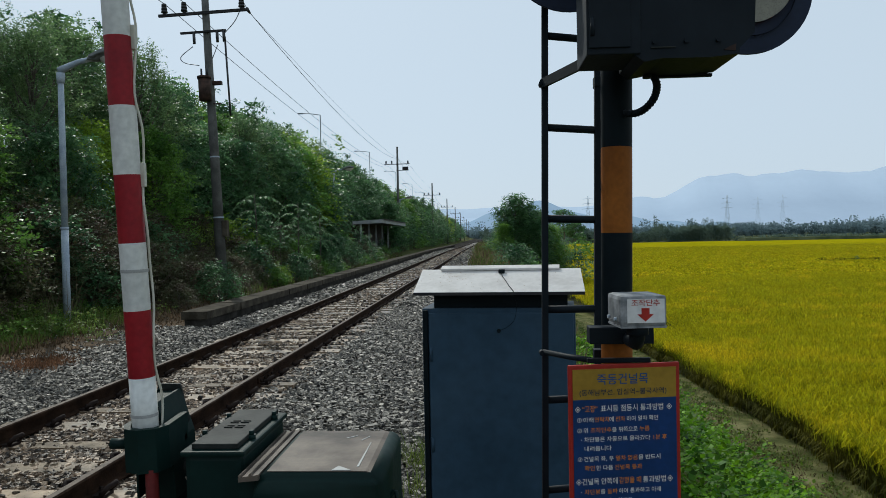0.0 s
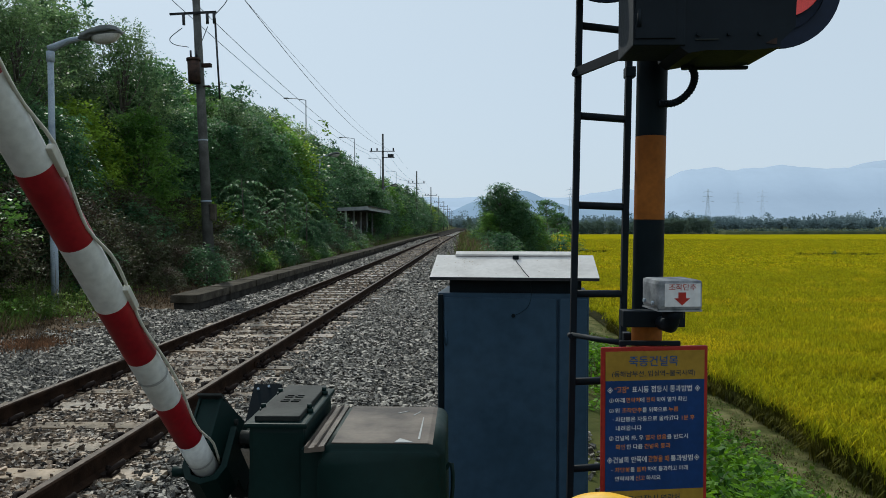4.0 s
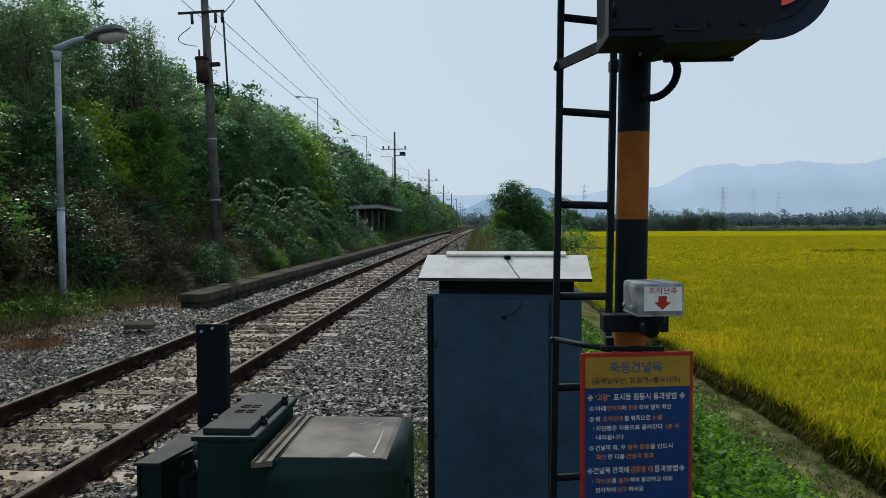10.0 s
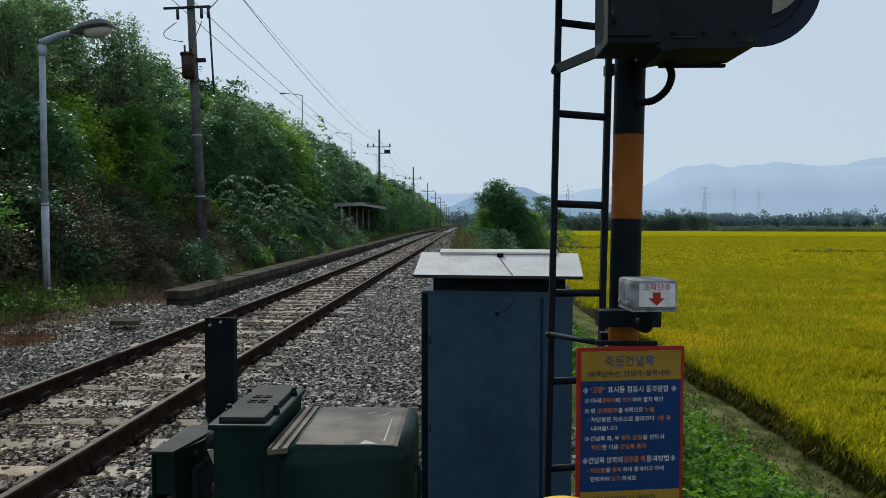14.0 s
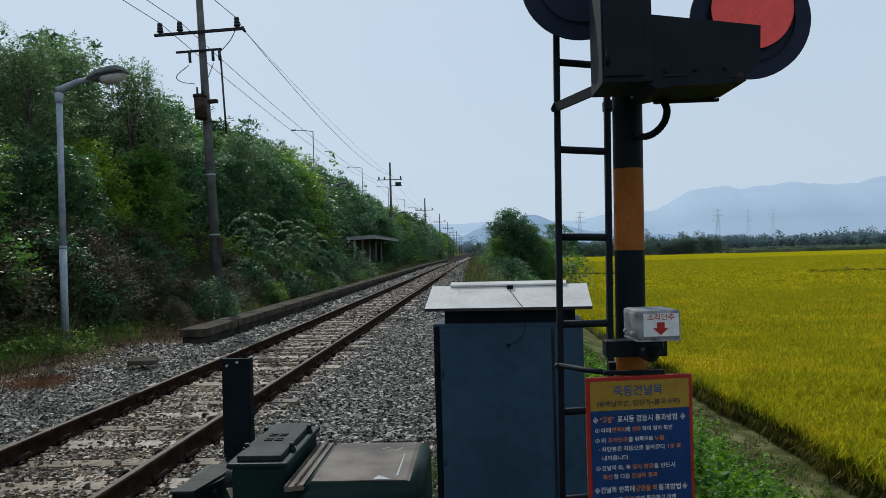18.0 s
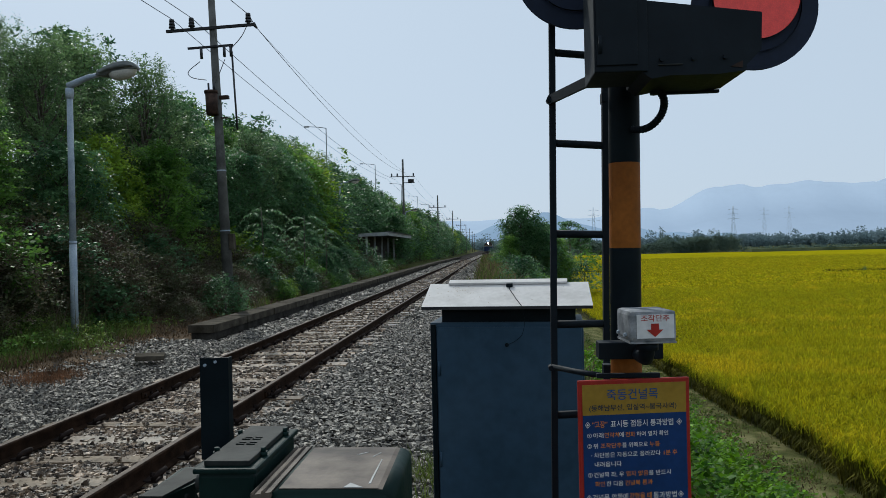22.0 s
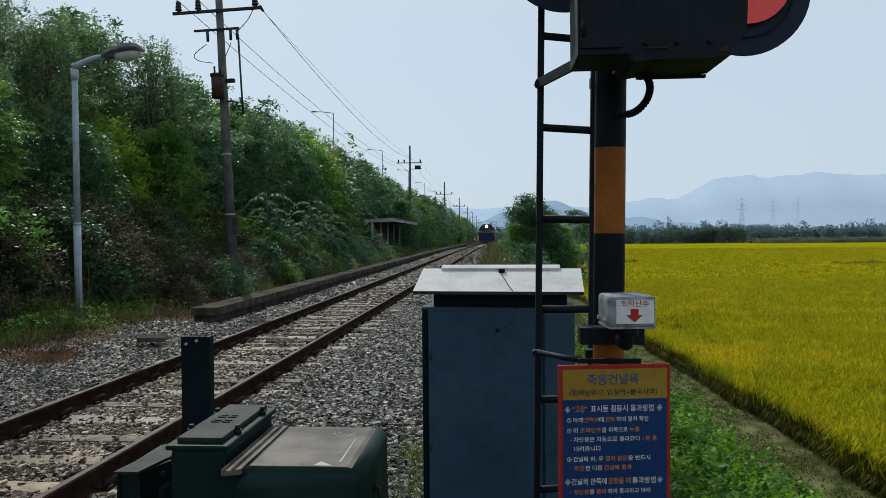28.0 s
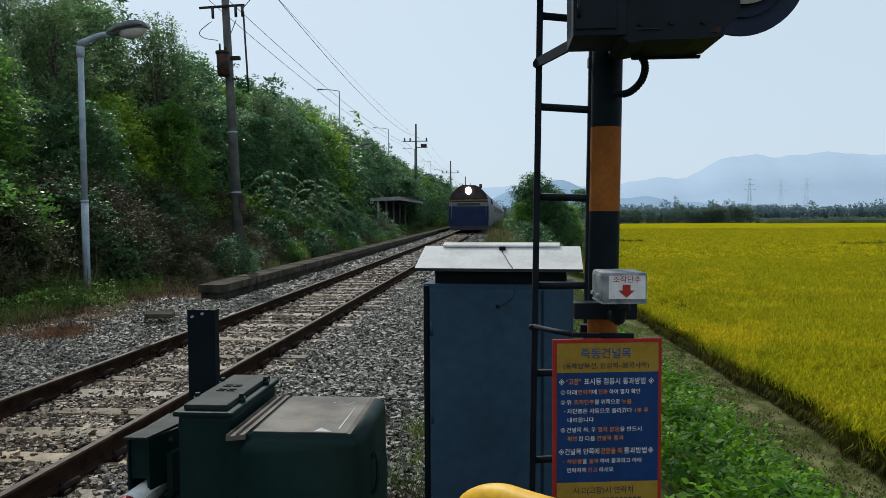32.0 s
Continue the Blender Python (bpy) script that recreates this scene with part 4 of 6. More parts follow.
def build_arm():
    a = empty("crossing_boom", pose(*AXLE))
    tagged(a, "red and white banded crossing barrier arm with cable", "barrier boom")
    e, z0, step, lean, r = -0.208, 0.2438, 0.1694, -0.0258, 0.032
    for k in range(-1, 24):
        lo, hi = (0.03 if k < 0 else z0 + step * k), z0 + step * (k + 1)
        bm = bmesh.new()
        tube(bm, [(lean * lo, e, lo), (lean * hi, e, hi)], r, 24, caps=(k < 0 or k == 23))
        band = part("band", bm, M_RED if k % 2 == 0 else M_WHITE, a, "red band" if k % 2 == 0 else "white band")
        if k in (-1, 1, 7, 13):
            bm = bmesh.new()
            z = 0.148 if k < 0 else lo + 0.10
            tube(bm, [(lean * z, e, z - 0.004), (lean * z, e, z + 0.004)], r + 0.0015, 24, caps=False)
            part("cable_tie", bm, M_TIE, band, "grey cable tie")
        if k in (3, 5, 9, 13, 17):
            bm = bmesh.new()
            x = lean * lo
            box(bm, x + 0.029, x + 0.041, e + 0.004, e + 0.018, lo - 0.03, lo + 0.03, 0.002)
            part("lamp_strip", bm, M_LAMPSTRIP, band, "small yellowed marker lamp")
    pts = [(0.036 + 0.004 * math.sin(k * 2.3) + lean * (0.10 + 0.085 * k), e + 0.010 + 0.011 * math.sin(k * 1.7), 0.10 + 0.085 * k) for k in range(46)]
    bm = bmesh.new()
    tube(bm, smooth_path(pts, 140), 0.0032, 6)
    part("cable", bm, M_LAMPSTRIP, a, "thin grey cable along the arm")
    e = -0.127
    # clamp shell, bracket and fin
    bm = bmesh.new()
    prism(bm, [(-0.05, e + 0.09), (-0.05, e - 0.01), (-0.035, e - 0.04), (0, e - 0.052), (0.035, e - 0.04), (0.05, e - 0.01), (0.05, e + 0.09), (0.036, e + 0.09), (0.036, e - 0.005), (0.025, e - 0.03), (0, e - 0.038), (-0.025, e - 0.03), (-0.036, e - 0.005), (-0.036, e + 0.09)], 2, 0.08, 0.175)
    clamp = part("clamp", bm, M_DARKGREEN, a, "dark green clamp shell")
    bm = bmesh.new()
    tube(bm, [(-0.05, e, 0.13), (-0.085, e, 0.13)], 0.012, 8)
    part("clamp_bolt", bm, M_DARKGREEN, clamp)
    bm = bmesh.new()
    prism(bm, [(-0.036, 0.165), (0.012, 0.165), (0.045, 0.06), (0.05, -0.09), (-0.036, -0.09)], 1, -0.16, -0.046)
    br = part("bracket", bm, M_DARKGREEN, a, "dark green arm bracket")
    for outline in ([(0.013, 0.172), (0.020, 0.172), (0.055, 0.06), (0.06, -0.08), (0.053, -0.08), (0.047, 0.058)], [(-0.037, 0.172), (-0.043, 0.172), (-0.043, -0.08), (-0.037, -0.08)]):
        bm = bmesh.new()
        prism(bm, outline, 1, -0.19, -0.046)
        part("cheek_plate", bm, M_DARKGREEN, br)
    bm = bmesh.new()
    prism(bm, [(-0.045, 0.184), (0.020, 0.184), (0.048, 0.04), (0.052, -0.03), (-0.02, -0.06), (-0.02, 0.02)], 1, -0.046, -0.039)
    part("back_plate", bm, M_GREENTOP, br, "worn grey-green bracket plate")
    # Spigot painted darker than the bands, for the shade below the clamp.
    bm = bmesh.new()
    tube(bm, [(0.025, -0.245, -0.23), (0.025, -0.245, 0.02)], 0.016, 12)
    part("spigot", bm, M_DARKRED, br, "red spigot under the clamp, darkened for shade")
    for dy, dz, dx in ((-0.072, 0.094, 0.045), (-0.12, 0.06, 0.056), (-0.075, -0.03, 0.06)):
        bm = bmesh.new()
        tube(bm, [(dx - 0.006, dy, dz), (dx + 0.006, dy, dz)], 0.009, 8)
        part("bolt", bm, M_GREENTOP, br)
    for ob in (clamp, *clamp.children):                   # brought to the boom's true size
        ob.data.transform(Matrix.Translation((0.004, -0.06, -0.08)) @ Matrix.Scale(1.16, 4))
    # upright channel bar behind the bracket
    bm = bmesh.new()
    box(bm, -0.036, 0.056, -0.06, 0.260, -0.218, -0.210)
    box(bm, -0.036, -0.030, -0.06, 0.260, -0.245, -0.218)
    box(bm, 0.050, 0.056, -0.06, 0.260, -0.245, -0.218)
    box(bm, -0.028, 0.044, -0.13, -0.06, -0.235, -0.08)
    fin = part("counter_fin", bm, M_BLACK, a, "upright dark channel bar with bolts")
    for dx, dy in ((-0.018, 0.238), (0.016, 0.248)):
        bm = bmesh.new()
        tube(bm, [(dx, dy, -0.211), (dx, dy, -0.203)], 0.0045, 8)
        part("bolt", bm, M_GALV, fin)
    return a


def build_guard():
    g = empty("guard_rail", pose(3.54, 1.46, -0.038))
    tagged(g, "bright yellow bent-pipe guard rail", "guard rail")
    pts = [(-0.03, 0.03, -0.3), (-0.03, 0.03, 0.5), (-0.03, 0.03, 0.92), (-0.01, 0.018, 1.0), (0.045, -0.015, 1.035), (0.12, -0.07, 1.038), (0.4, -0.27, 1.038), (0.62, -0.43, 1.02), (0.66, -0.46, 0.9), (0.66, -0.46, -0.3)]
    bm = bmesh.new()
    tube(bm, smooth_path(pts, 70), 0.036, 20)
    part("pipe", bm, M_YELLOW, g)


build_cabinet()
build_signal()
LENS = build_lens()
build_button_box()
build_sign()
build_machine()
ARM = build_arm()
build_guard()


# ---------------------------------------------------------------- poles, wires and lamps
def build_pole(x, y, h, near):
    up = 0.22 if near else 0.0
    p = empty("utility_pole", pose(x, y, 0.0, 0, -2.2 if near else 0, 0))
    tagged(p, "tall grey concrete utility pole with a crossarm and transformer" if near else "grey concrete utility pole with a crossarm", "utility pole", group="utility poles along the line")
    bm = bmesh.new()
    tube(bm, [(0, 0, -0.2), (0, 0, h)], 0.165, 18, 0.095)
    part("shaft", bm, M_POLECONC, p)
    for z, r in ((2.3, 0.156), (4.1, 0.143)):
        bm = bmesh.new()
        tube(bm, [(0, 0, z), (0, 0, z + 0.04)], r, 16, caps=False)
        part("steel_band", bm, M_GALV, p)
    bm = bmesh.new()
    box(bm, -1.38, 1.30, -0.16, -0.09, h - 1.89 + up, h - 1.81 + up)
    arm = part("crossarm", bm, M_CROSSARM, p)
    for dx in (-1.2, -0.6, 1.13):
        bm = bmesh.new()
        tube(bm, [(dx, -0.12, h - 1.81 + up), (dx, -0.12, h - 1.76 + up)], 0.05, 10)
        for k in range(3):
            z = h - 1.76 + up + 0.085 * k
            tube(bm, [(dx, -0.12, z), (dx, -0.12, z + 0.05), (dx, -0.12, z + 0.085)], 0.10 - 0.012 * k, 12, 0.07)
        part("insulator", bm, M_TRAINDARK, arm)
    if near:
        bm = bmesh.new()
        box(bm, -0.75, 0.62, -0.16, -0.1, h - 2.22, h - 2.16)
        arm2 = part("lower_crossarm", bm, M_CROSSARM, p)
        for dx in (-0.35, 0.35, 0.55):
            bm = bmesh.new()
            tube(bm, [(dx, -0.13, h - 2.2), (dx, -0.13, h - 2.52)], 0.045, 8)
            part("fuse_cutout", bm, M_TRAINDARK, arm2)
        bm = bmesh.new()
        tube(bm, [(-0.05, -0.32, h - 4.26), (-0.05, -0.32, h - 3.62)], 0.175, 20)
        tube(bm, [(-0.05, -0.32, h - 3.62), (-0.05, -0.32, h - 3.55)], 0.2, 20)
        tr = part("transformer", bm, M_RUSTBROWN, p, "rusty brown pole transformer")
        for dx in (-0.12, 0.05):
            bm = bmesh.new()
            tube(bm, [(dx, -0.32, h - 3.52), (dx, -0.32, h - 3.32)], 0.03, 8)
            part("bushing", bm, M_TRAINDARK, tr)
        bm = bmesh.new()
        box(bm, 0.1, 0.36, -0.1, 0.05, h - 3.75, h - 3.65)
        part("hanger", bm, M_RUSTBROWN, tr)
        bm = bmesh.new()
        box(bm, 0.1, 0.3, -0.1, 0.05, h - 4.3, h - 4.32)
        part("hanger", bm, M_RUSTBROWN, tr)
        bm = bmesh.new()
        tube(bm, [(0.55, -0.05, h - 2.35), (0.56, 0.0, h - 4.7)], 0.03, 8)
        part("riser_pipe", bm, M_TRAINDARK, p)
        bm = bmesh.new()
        box(bm, 0.13, 0.28, -0.12, 0.08, 1.75, 2.22, 0.01)
        part("meter_box", bm, M_CONC, p, "small weathered meter box")
        for pts in ([(-0.4, -0.13, h - 2.6), (-0.75, -0.2, h - 2.9), (-0.62, -0.25, h - 3.1), (-0.17, -0.32, h - 3.22)], [(0.35, -0.13, h - 2.6), (0.2, -0.3, h - 3.1), (0.1, -0.32, h - 3.32)], [(0.55, -0.13, h - 2.3), (0.9, -0.13, h - 1.95), (1.1, -0.12, h - 1.6)]):
            bm = bmesh.new()
            tube(bm, smooth_path(pts, 12), 0.012, 6)
            part("jumper_wire", bm, M_WIRE, p)
    return p


POLES = [(-4.25 + 0.12 * k, 21 + 44.5 * k, 10.0) for k in range(9)]
POLES[1] = (-5.34, 76.0, 11.35)
for k, (px, py, ph) in enumerate(POLES):
    pole = build_pole(px, py, ph, k < 1)
    if k == 1:
        bm = bmesh.new()
        box(bm, -0.1, 1.25, -0.15, -0.09, ph - 2.55, ph - 2.48)
        lower = part("lower_crossarm", bm, M_CROSSARM, pole)
        bm = bmesh.new()
        box(bm, 0.55, 1.15, -0.3, 0.1, ph - 2.48, ph - 2.15, 0.02)
        part("switch_box", bm, M_CROSSARM, lower, "dark pole-top switch box")


def build_wires():
    # each wire: where it meets the first pole, leaves it, and meets the second; its side on the later poles; its sag
    rows = [((-5.78, 20.88, 8.68), (-5.78, 20.88, 8.68), (-6.98, 75.88, 9.27), -1.3, 2.6),
            ((-5.16, 20.88, 8.68), (-5.16, 20.88, 8.68), (-6.15, 75.88, 9.18), -0.55, 2.6),
            ((-3.42, 20.88, 8.70), (-3.29, 20.95, 8.42), (-5.20, 75.88, 9.98), 0.1, 3.5),
            ((-3.42, 20.88, 8.70), (-3.29, 20.97, 8.40), (-3.84, 75.88, 9.14), 1.3, 2.3)]
    for k, (meet, leave, second, dx, sag) in enumerate(rows):
        w = empty("power_line")
        tagged(w, "thin dark overhead power wire sagging between poles", "cable", group="overhead wires")
        start = (meet[0] - 2.2 - 0.12 * (k == 3), meet[1] - 44.5, meet[2] + 0.05 + 0.15 * (k == 3))
        later = [(x + dx, y - 0.12, 8.45) for x, y, _ in POLES[2:7]]
        spans = [(start, meet, 0.6)] + ([(meet, leave, 0.0)] if k > 1 else []) + [(a, b, sag) for a, b in zip([leave, second] + later, [second] + later)]
        for a, b, droop in spans:
            bm = bmesh.new()
            tube(bm, [tuple(a[i] + (b[i] - a[i]) * t - (droop * t * (1 - t) if i == 2 else 0.0) for i in range(3)) for t in (i / 16 for i in range(17))], 0.006 if k == 3 else 0.011, 5)
            part("span", bm, M_WIRE, w)
        if k == 2:
            bm = bmesh.new()
            tube(bm, [(-3.31, 20.92, 8.46), (-3.25, 21.05, 8.36)], 0.06, 8, 0.03)
            part("strain_insulator", bm, M_TRAINDARK, w, "small dark strain insulator")


build_wires()


def build_street_lamp(x, y, z0, h, reach, label, group):
    s = empty("street_lamp", pose(x, y, z0))
    tagged(s, label, "street lamp", group=group)
    bm = bmesh.new()
    tube(bm, [(0, 0, 0), (0, 0, h)], 0.07, 10, 0.045)
    part("post", bm, M_POLEDARK, s)
    bm = bmesh.new()
    tube(bm, [(0, 0, h), (reach * 0.5, 0, h + 0.14), (reach, 0, h + 0.2)], 0.035, 8)
    part("arm", bm, M_POLEDARK, s)
    bm = bmesh.new()
    box(bm, min(reach, reach * 1.28), max(reach, reach * 1.28), -0.12, 0.12, h + 0.14, h + 0.26, 0.03)
    part("lantern", bm, M_POLEDARK, s)


for k in range(7):
    build_street_lamp(-12.2, 70 + 31 * k, 5.0, 8.9, -1.7, "slender dark street lamp on the road above the bank", "lamps on the upper road")


def build_platform_lamp(x, y, h):
    s = empty("platform_lamp", pose(x, y, 0.0))
    tagged(s, "pale grey tapered steel lamp post with a cobra-head lantern", "street lamp", group="platform lamps")
    bm = bmesh.new()
    tube(bm, [(0, 0, 0), (0, 0, 1.9)], 0.071, 18, 0.068)
    tube(bm, [(0, 0, 1.9), (0, 0, h)], 0.064, 18, 0.054)
    part("post", bm, M_GALV, s)
    bm = bmesh.new()
    tube(bm, [(0, 0, 1.88), (0, 0, 1.93)], 0.074, 18)
    part("collar", bm, M_GALV, s)
    bm = bmesh.new()
    tube(bm, [(0, 0, h - 0.18), (0, 0, h + 0.02)], 0.075, 16)
    part("cap_sleeve", bm, M_GALV, s)
    bm = bmesh.new()
    tube(bm, [(-0.02, 0, h + 0.06), (0.14, 0, h + 0.13), (0.38, 0, h + 0.225), (0.68, 0, h + 0.28)], 0.075, 12, 0.042)
    part("arm", bm, M_GALV, s)
    # lantern: a humped shell over a pale bowl
    bm = bmesh.new()
    prism(bm, [(0.58, h + 0.24), (0.62, h + 0.33), (0.80, h + 0.42), (1.02, h + 0.485), (1.20, h + 0.495), (1.32, h + 0.46), (1.38, h + 0.39), (1.375, h + 0.345), (0.82, h + 0.275), (0.78, h + 0.225)], 1, -0.14, 0.14)
    bmesh.ops.bevel(bm, geom=[e for e in bm.edges if abs(e.verts[0].co.y - e.verts[1].co.y) < 1e-5], offset=0.045, segments=3, affect="EDGES")
    for f in bm.faces:
        f.smooth = True
    part("lantern", bm, M_LANTERN, s, "grey-green humped lantern shell")
    bm = bmesh.new()
    rings = []
    for i in range(7):
        a = radians(90 * i / 6)
        k = math.cos(a) if i < 6 else 0.02
        rings.append([bm.verts.new((1.08 + math.cos(u) * 0.285 * k, math.sin(u) * 0.128 * k, h + 0.312 - 0.165 * math.sin(a) + 0.12 * math.cos(u) * 0.285 * k)) for u in (2 * math.pi * j / 20 for j in range(20))])
    for r0, r1 in zip(rings, rings[1:]):
        for j in range(20):
            f = bm.faces.new((r0[j], r0[(j + 1) % 20], r1[(j + 1) % 20], r1[j]))
            f.smooth = True
    part("glass_bowl", bm, M_GLASSY, s, "pale frosted bowl")


build_platform_lamp(-4.6, 13.55, 4.9)
build_platform_lamp(-6.42, 48, 6.07)
build_platform_lamp(-5.4, 78, 5.7)
build_platform_lamp(-5.2, 105, 5.7)


# ---------------------------------------------------------------- platform, shelter
def build_platform():
    p = empty("platform")
    tagged(p, "low weathered concrete platform edge along the track", "platform", kind="structure")
    rnd = random.Random(5)
    for k in range(50):
        y = 14.3 + 2.0 * k
        bm = bmesh.new()
        d = rnd.uniform(-0.003, 0.003)
        d += line_x(y + 1)
        z = line_z(y + 1)
        box(bm, -2.80 + d, -2.25 + d, y + 0.001, y + 1.999, z - 0.03, z + 0.13 + rnd.uniform(-0.001, 0.001), 0.003)
        part("coping_slab", bm, M_CONC, p)
    bm = bmesh.new()
    sweep(bm, [(-2.74, -0.5), (-2.31, -0.5), (-2.31, -0.03), (-2.74, -0.03)], (14.36, 70, 114.2))
    part("wall_face", bm, M_CONCDARK, p)
    s = empty("slab_stone", pose(-2.0, 11.3, -0.08, 3, 2, 20))
    tagged(s, "flat grey concrete slab lying on the gravel", "slab")
    bm = bmesh.new()
    box(bm, -0.22, 0.22, -0.16, 0.16, 0.02, 0.1, 0.02)
    part("slab", bm, M_CONC, s)


def build_shelter():
    s = empty("waiting_shelter", pose(-5.0, 53.0, 0.3))
    tagged(s, "open waiting shelter with a flat grey roof under trees", "shelter")
    bm = bmesh.new()
    prism(bm, [(-1.1, 2.48), (1.1, 2.58), (1.1, 2.68), (-1.1, 2.58)], 1, 0.03, 16.0)
    part("roof", bm, M_SHELTER, s)
    bm = bmesh.new()
    prism(bm, [(-1.12, 2.40), (1.14, 2.46), (1.14, 2.74), (-1.12, 2.64)], 1, -0.03, 0.03)
    part("end_fascia", bm, M_SHELTERPALE, s, "pale end fascia board")
    bm = bmesh.new()
    box(bm, 1.1, 1.14, 0.03, 16.03, 2.46, 2.74)
    part("fascia", bm, M_SHELTERPALE, s, "pale fascia board")
    bm = bmesh.new()
    box(bm, 0.9, 1.3, -0.03, 16.1, 2.745, 2.775)
    part("roof_edge", bm, M_SHELTER, s)
    for k in range(5):
        bm = bmesh.new()
        y = 0.25 + 3.85 * k
        box(bm, -0.62, -0.48, y - 0.07, y + 0.07, -0.3, 2.5)
        part("column", bm, M_SHELTERPALE, s)
    bm = bmesh.new()
    box(bm, -1.05, -0.95, 0.1, 15.9, -0.3, 2.48)
    part("back_wall", bm, M_CONCDARK, s)
    bm = bmesh.new()
    box(bm, -0.9, -0.55, 1.2, 14.5, 0.42, 0.47)
    box(bm, -0.85, -0.6, 1.4, 1.5, 0.0, 0.42)
    box(bm, -0.85, -0.6, 14.2, 14.3, 0.0, 0.42)
    part("bench", bm, M_CONCDARK, s)


build_platform()
build_shelter()


# ---------------------------------------------------------------- plants
RNG = np.random.default_rng(7)


def leaf_quads(centre, spread, n, size, rng, droop=0.3, slim=0.34):
    """n leaves, each a bent four-cornered blade, in a ragged ellipsoid round centre."""
    d = rng.normal(size=(n, 3))
    d /= np.linalg.norm(d, axis=1)[:, None]
    p = np.asarray(centre) + d * np.asarray(spread) * (rng.random((n, 1)) ** 0.45)
    ax = rng.normal(size=(n, 3)) + d * 0.9
    ax[:, 2] -= droop
    ax /= np.linalg.norm(ax, axis=1)[:, None]
    nrm = rng.normal(size=(n, 3)) * 0.7 + np.array([0, 0, 1.0])
    side = np.cross(ax, nrm)
    side /= np.linalg.norm(side, axis=1)[:, None] + 1e-9
    s = size * rng.uniform(0.6, 1.35, (n, 1))
    tip, mid = p + ax * s, p + ax * s * 0.45
    w = side * s * slim
    return np.stack([p, mid + w, tip, mid - w], axis=1)


def blades(p, h, w, lean, rng):
    """Grass blades as upright tapered quads, one per root p."""
    n = len(p)
    a = rng.uniform(0, 2 * np.pi, n)
    side = np.stack([np.cos(a), np.sin(a), np.zeros(n)], 1)
    b = rng.uniform(0, 2 * np.pi, n)
    k = rng.uniform(0.2, 1.0, n) * lean
    top = p + np.stack([np.cos(b) * k * h, np.sin(b) * k * h, h * np.sqrt(np.clip(1 - k * k, 0.1, 1))], 1)
    w = np.broadcast_to(w, (n,))[:, None]
    return np.stack([p - side * w, p + side * w, top + side * w * 0.3, top - side * w * 0.3], axis=1)


def spray_quads(centre, spread, n, per, leaf, rng, slim=0.36, rise=0.35, droop=0.5, long=4.0):
    """n leafy twigs on the shell of an ellipsoid; each carries leaves in two ranks and bends over at its tip."""
    d = rng.normal(size=(n, 3))
    d[:, 2] = np.abs(d[:, 2]) * 0.9 - 0.25
    d /= np.linalg.norm(d, axis=1)[:, None]
    base = np.asarray(centre) + d * np.asarray(spread) * rng.uniform(0.45, 1.0, (n, 1))
    way = d + rng.normal(size=(n, 3)) * 0.35 + np.array([0, 0, rise])
    way /= np.linalg.norm(way, axis=1)[:, None]
    side = np.cross(way, np.array([0, 0, 1.0]) + rng.normal(size=(n, 3)) * 0.25)
    side /= np.linalg.norm(side, axis=1)[:, None] + 1e-9
    span = leaf * long * rng.uniform(0.6, 1.3, (n, 1))
    out = []
    for k in range(per):
        f = (k + 1) / per
        stem = base + way * span * f - np.array([0, 0, 1.0]) * span * droop * f * f
        hand = 1 if k % 2 else -1
        ax = way * 0.55 + side * hand * (1.0 if k < per - 1 else 0.15) + np.array([0, 0, -0.9 * droop * f]) + rng.normal(size=(n, 3)) * 0.22
        ax /= np.linalg.norm(ax, axis=1)[:, None]
        nrm = np.array([0, 0, 1.0]) + rng.normal(size=(n, 3)) * 0.35 - way * 0.2
        w = np.cross(ax, nrm)
        w /= np.linalg.norm(w, axis=1)[:, None] + 1e-9
        s = leaf * rng.uniform(0.7, 1.2, (n, 1)) * (1.0 - 0.25 * f)
        out.append(np.stack([stem, stem + ax * s * 0.45 + w * s * slim, stem + ax * s, stem + ax * s * 0.45 - w * s * slim], axis=1))
    return np.concatenate(out)


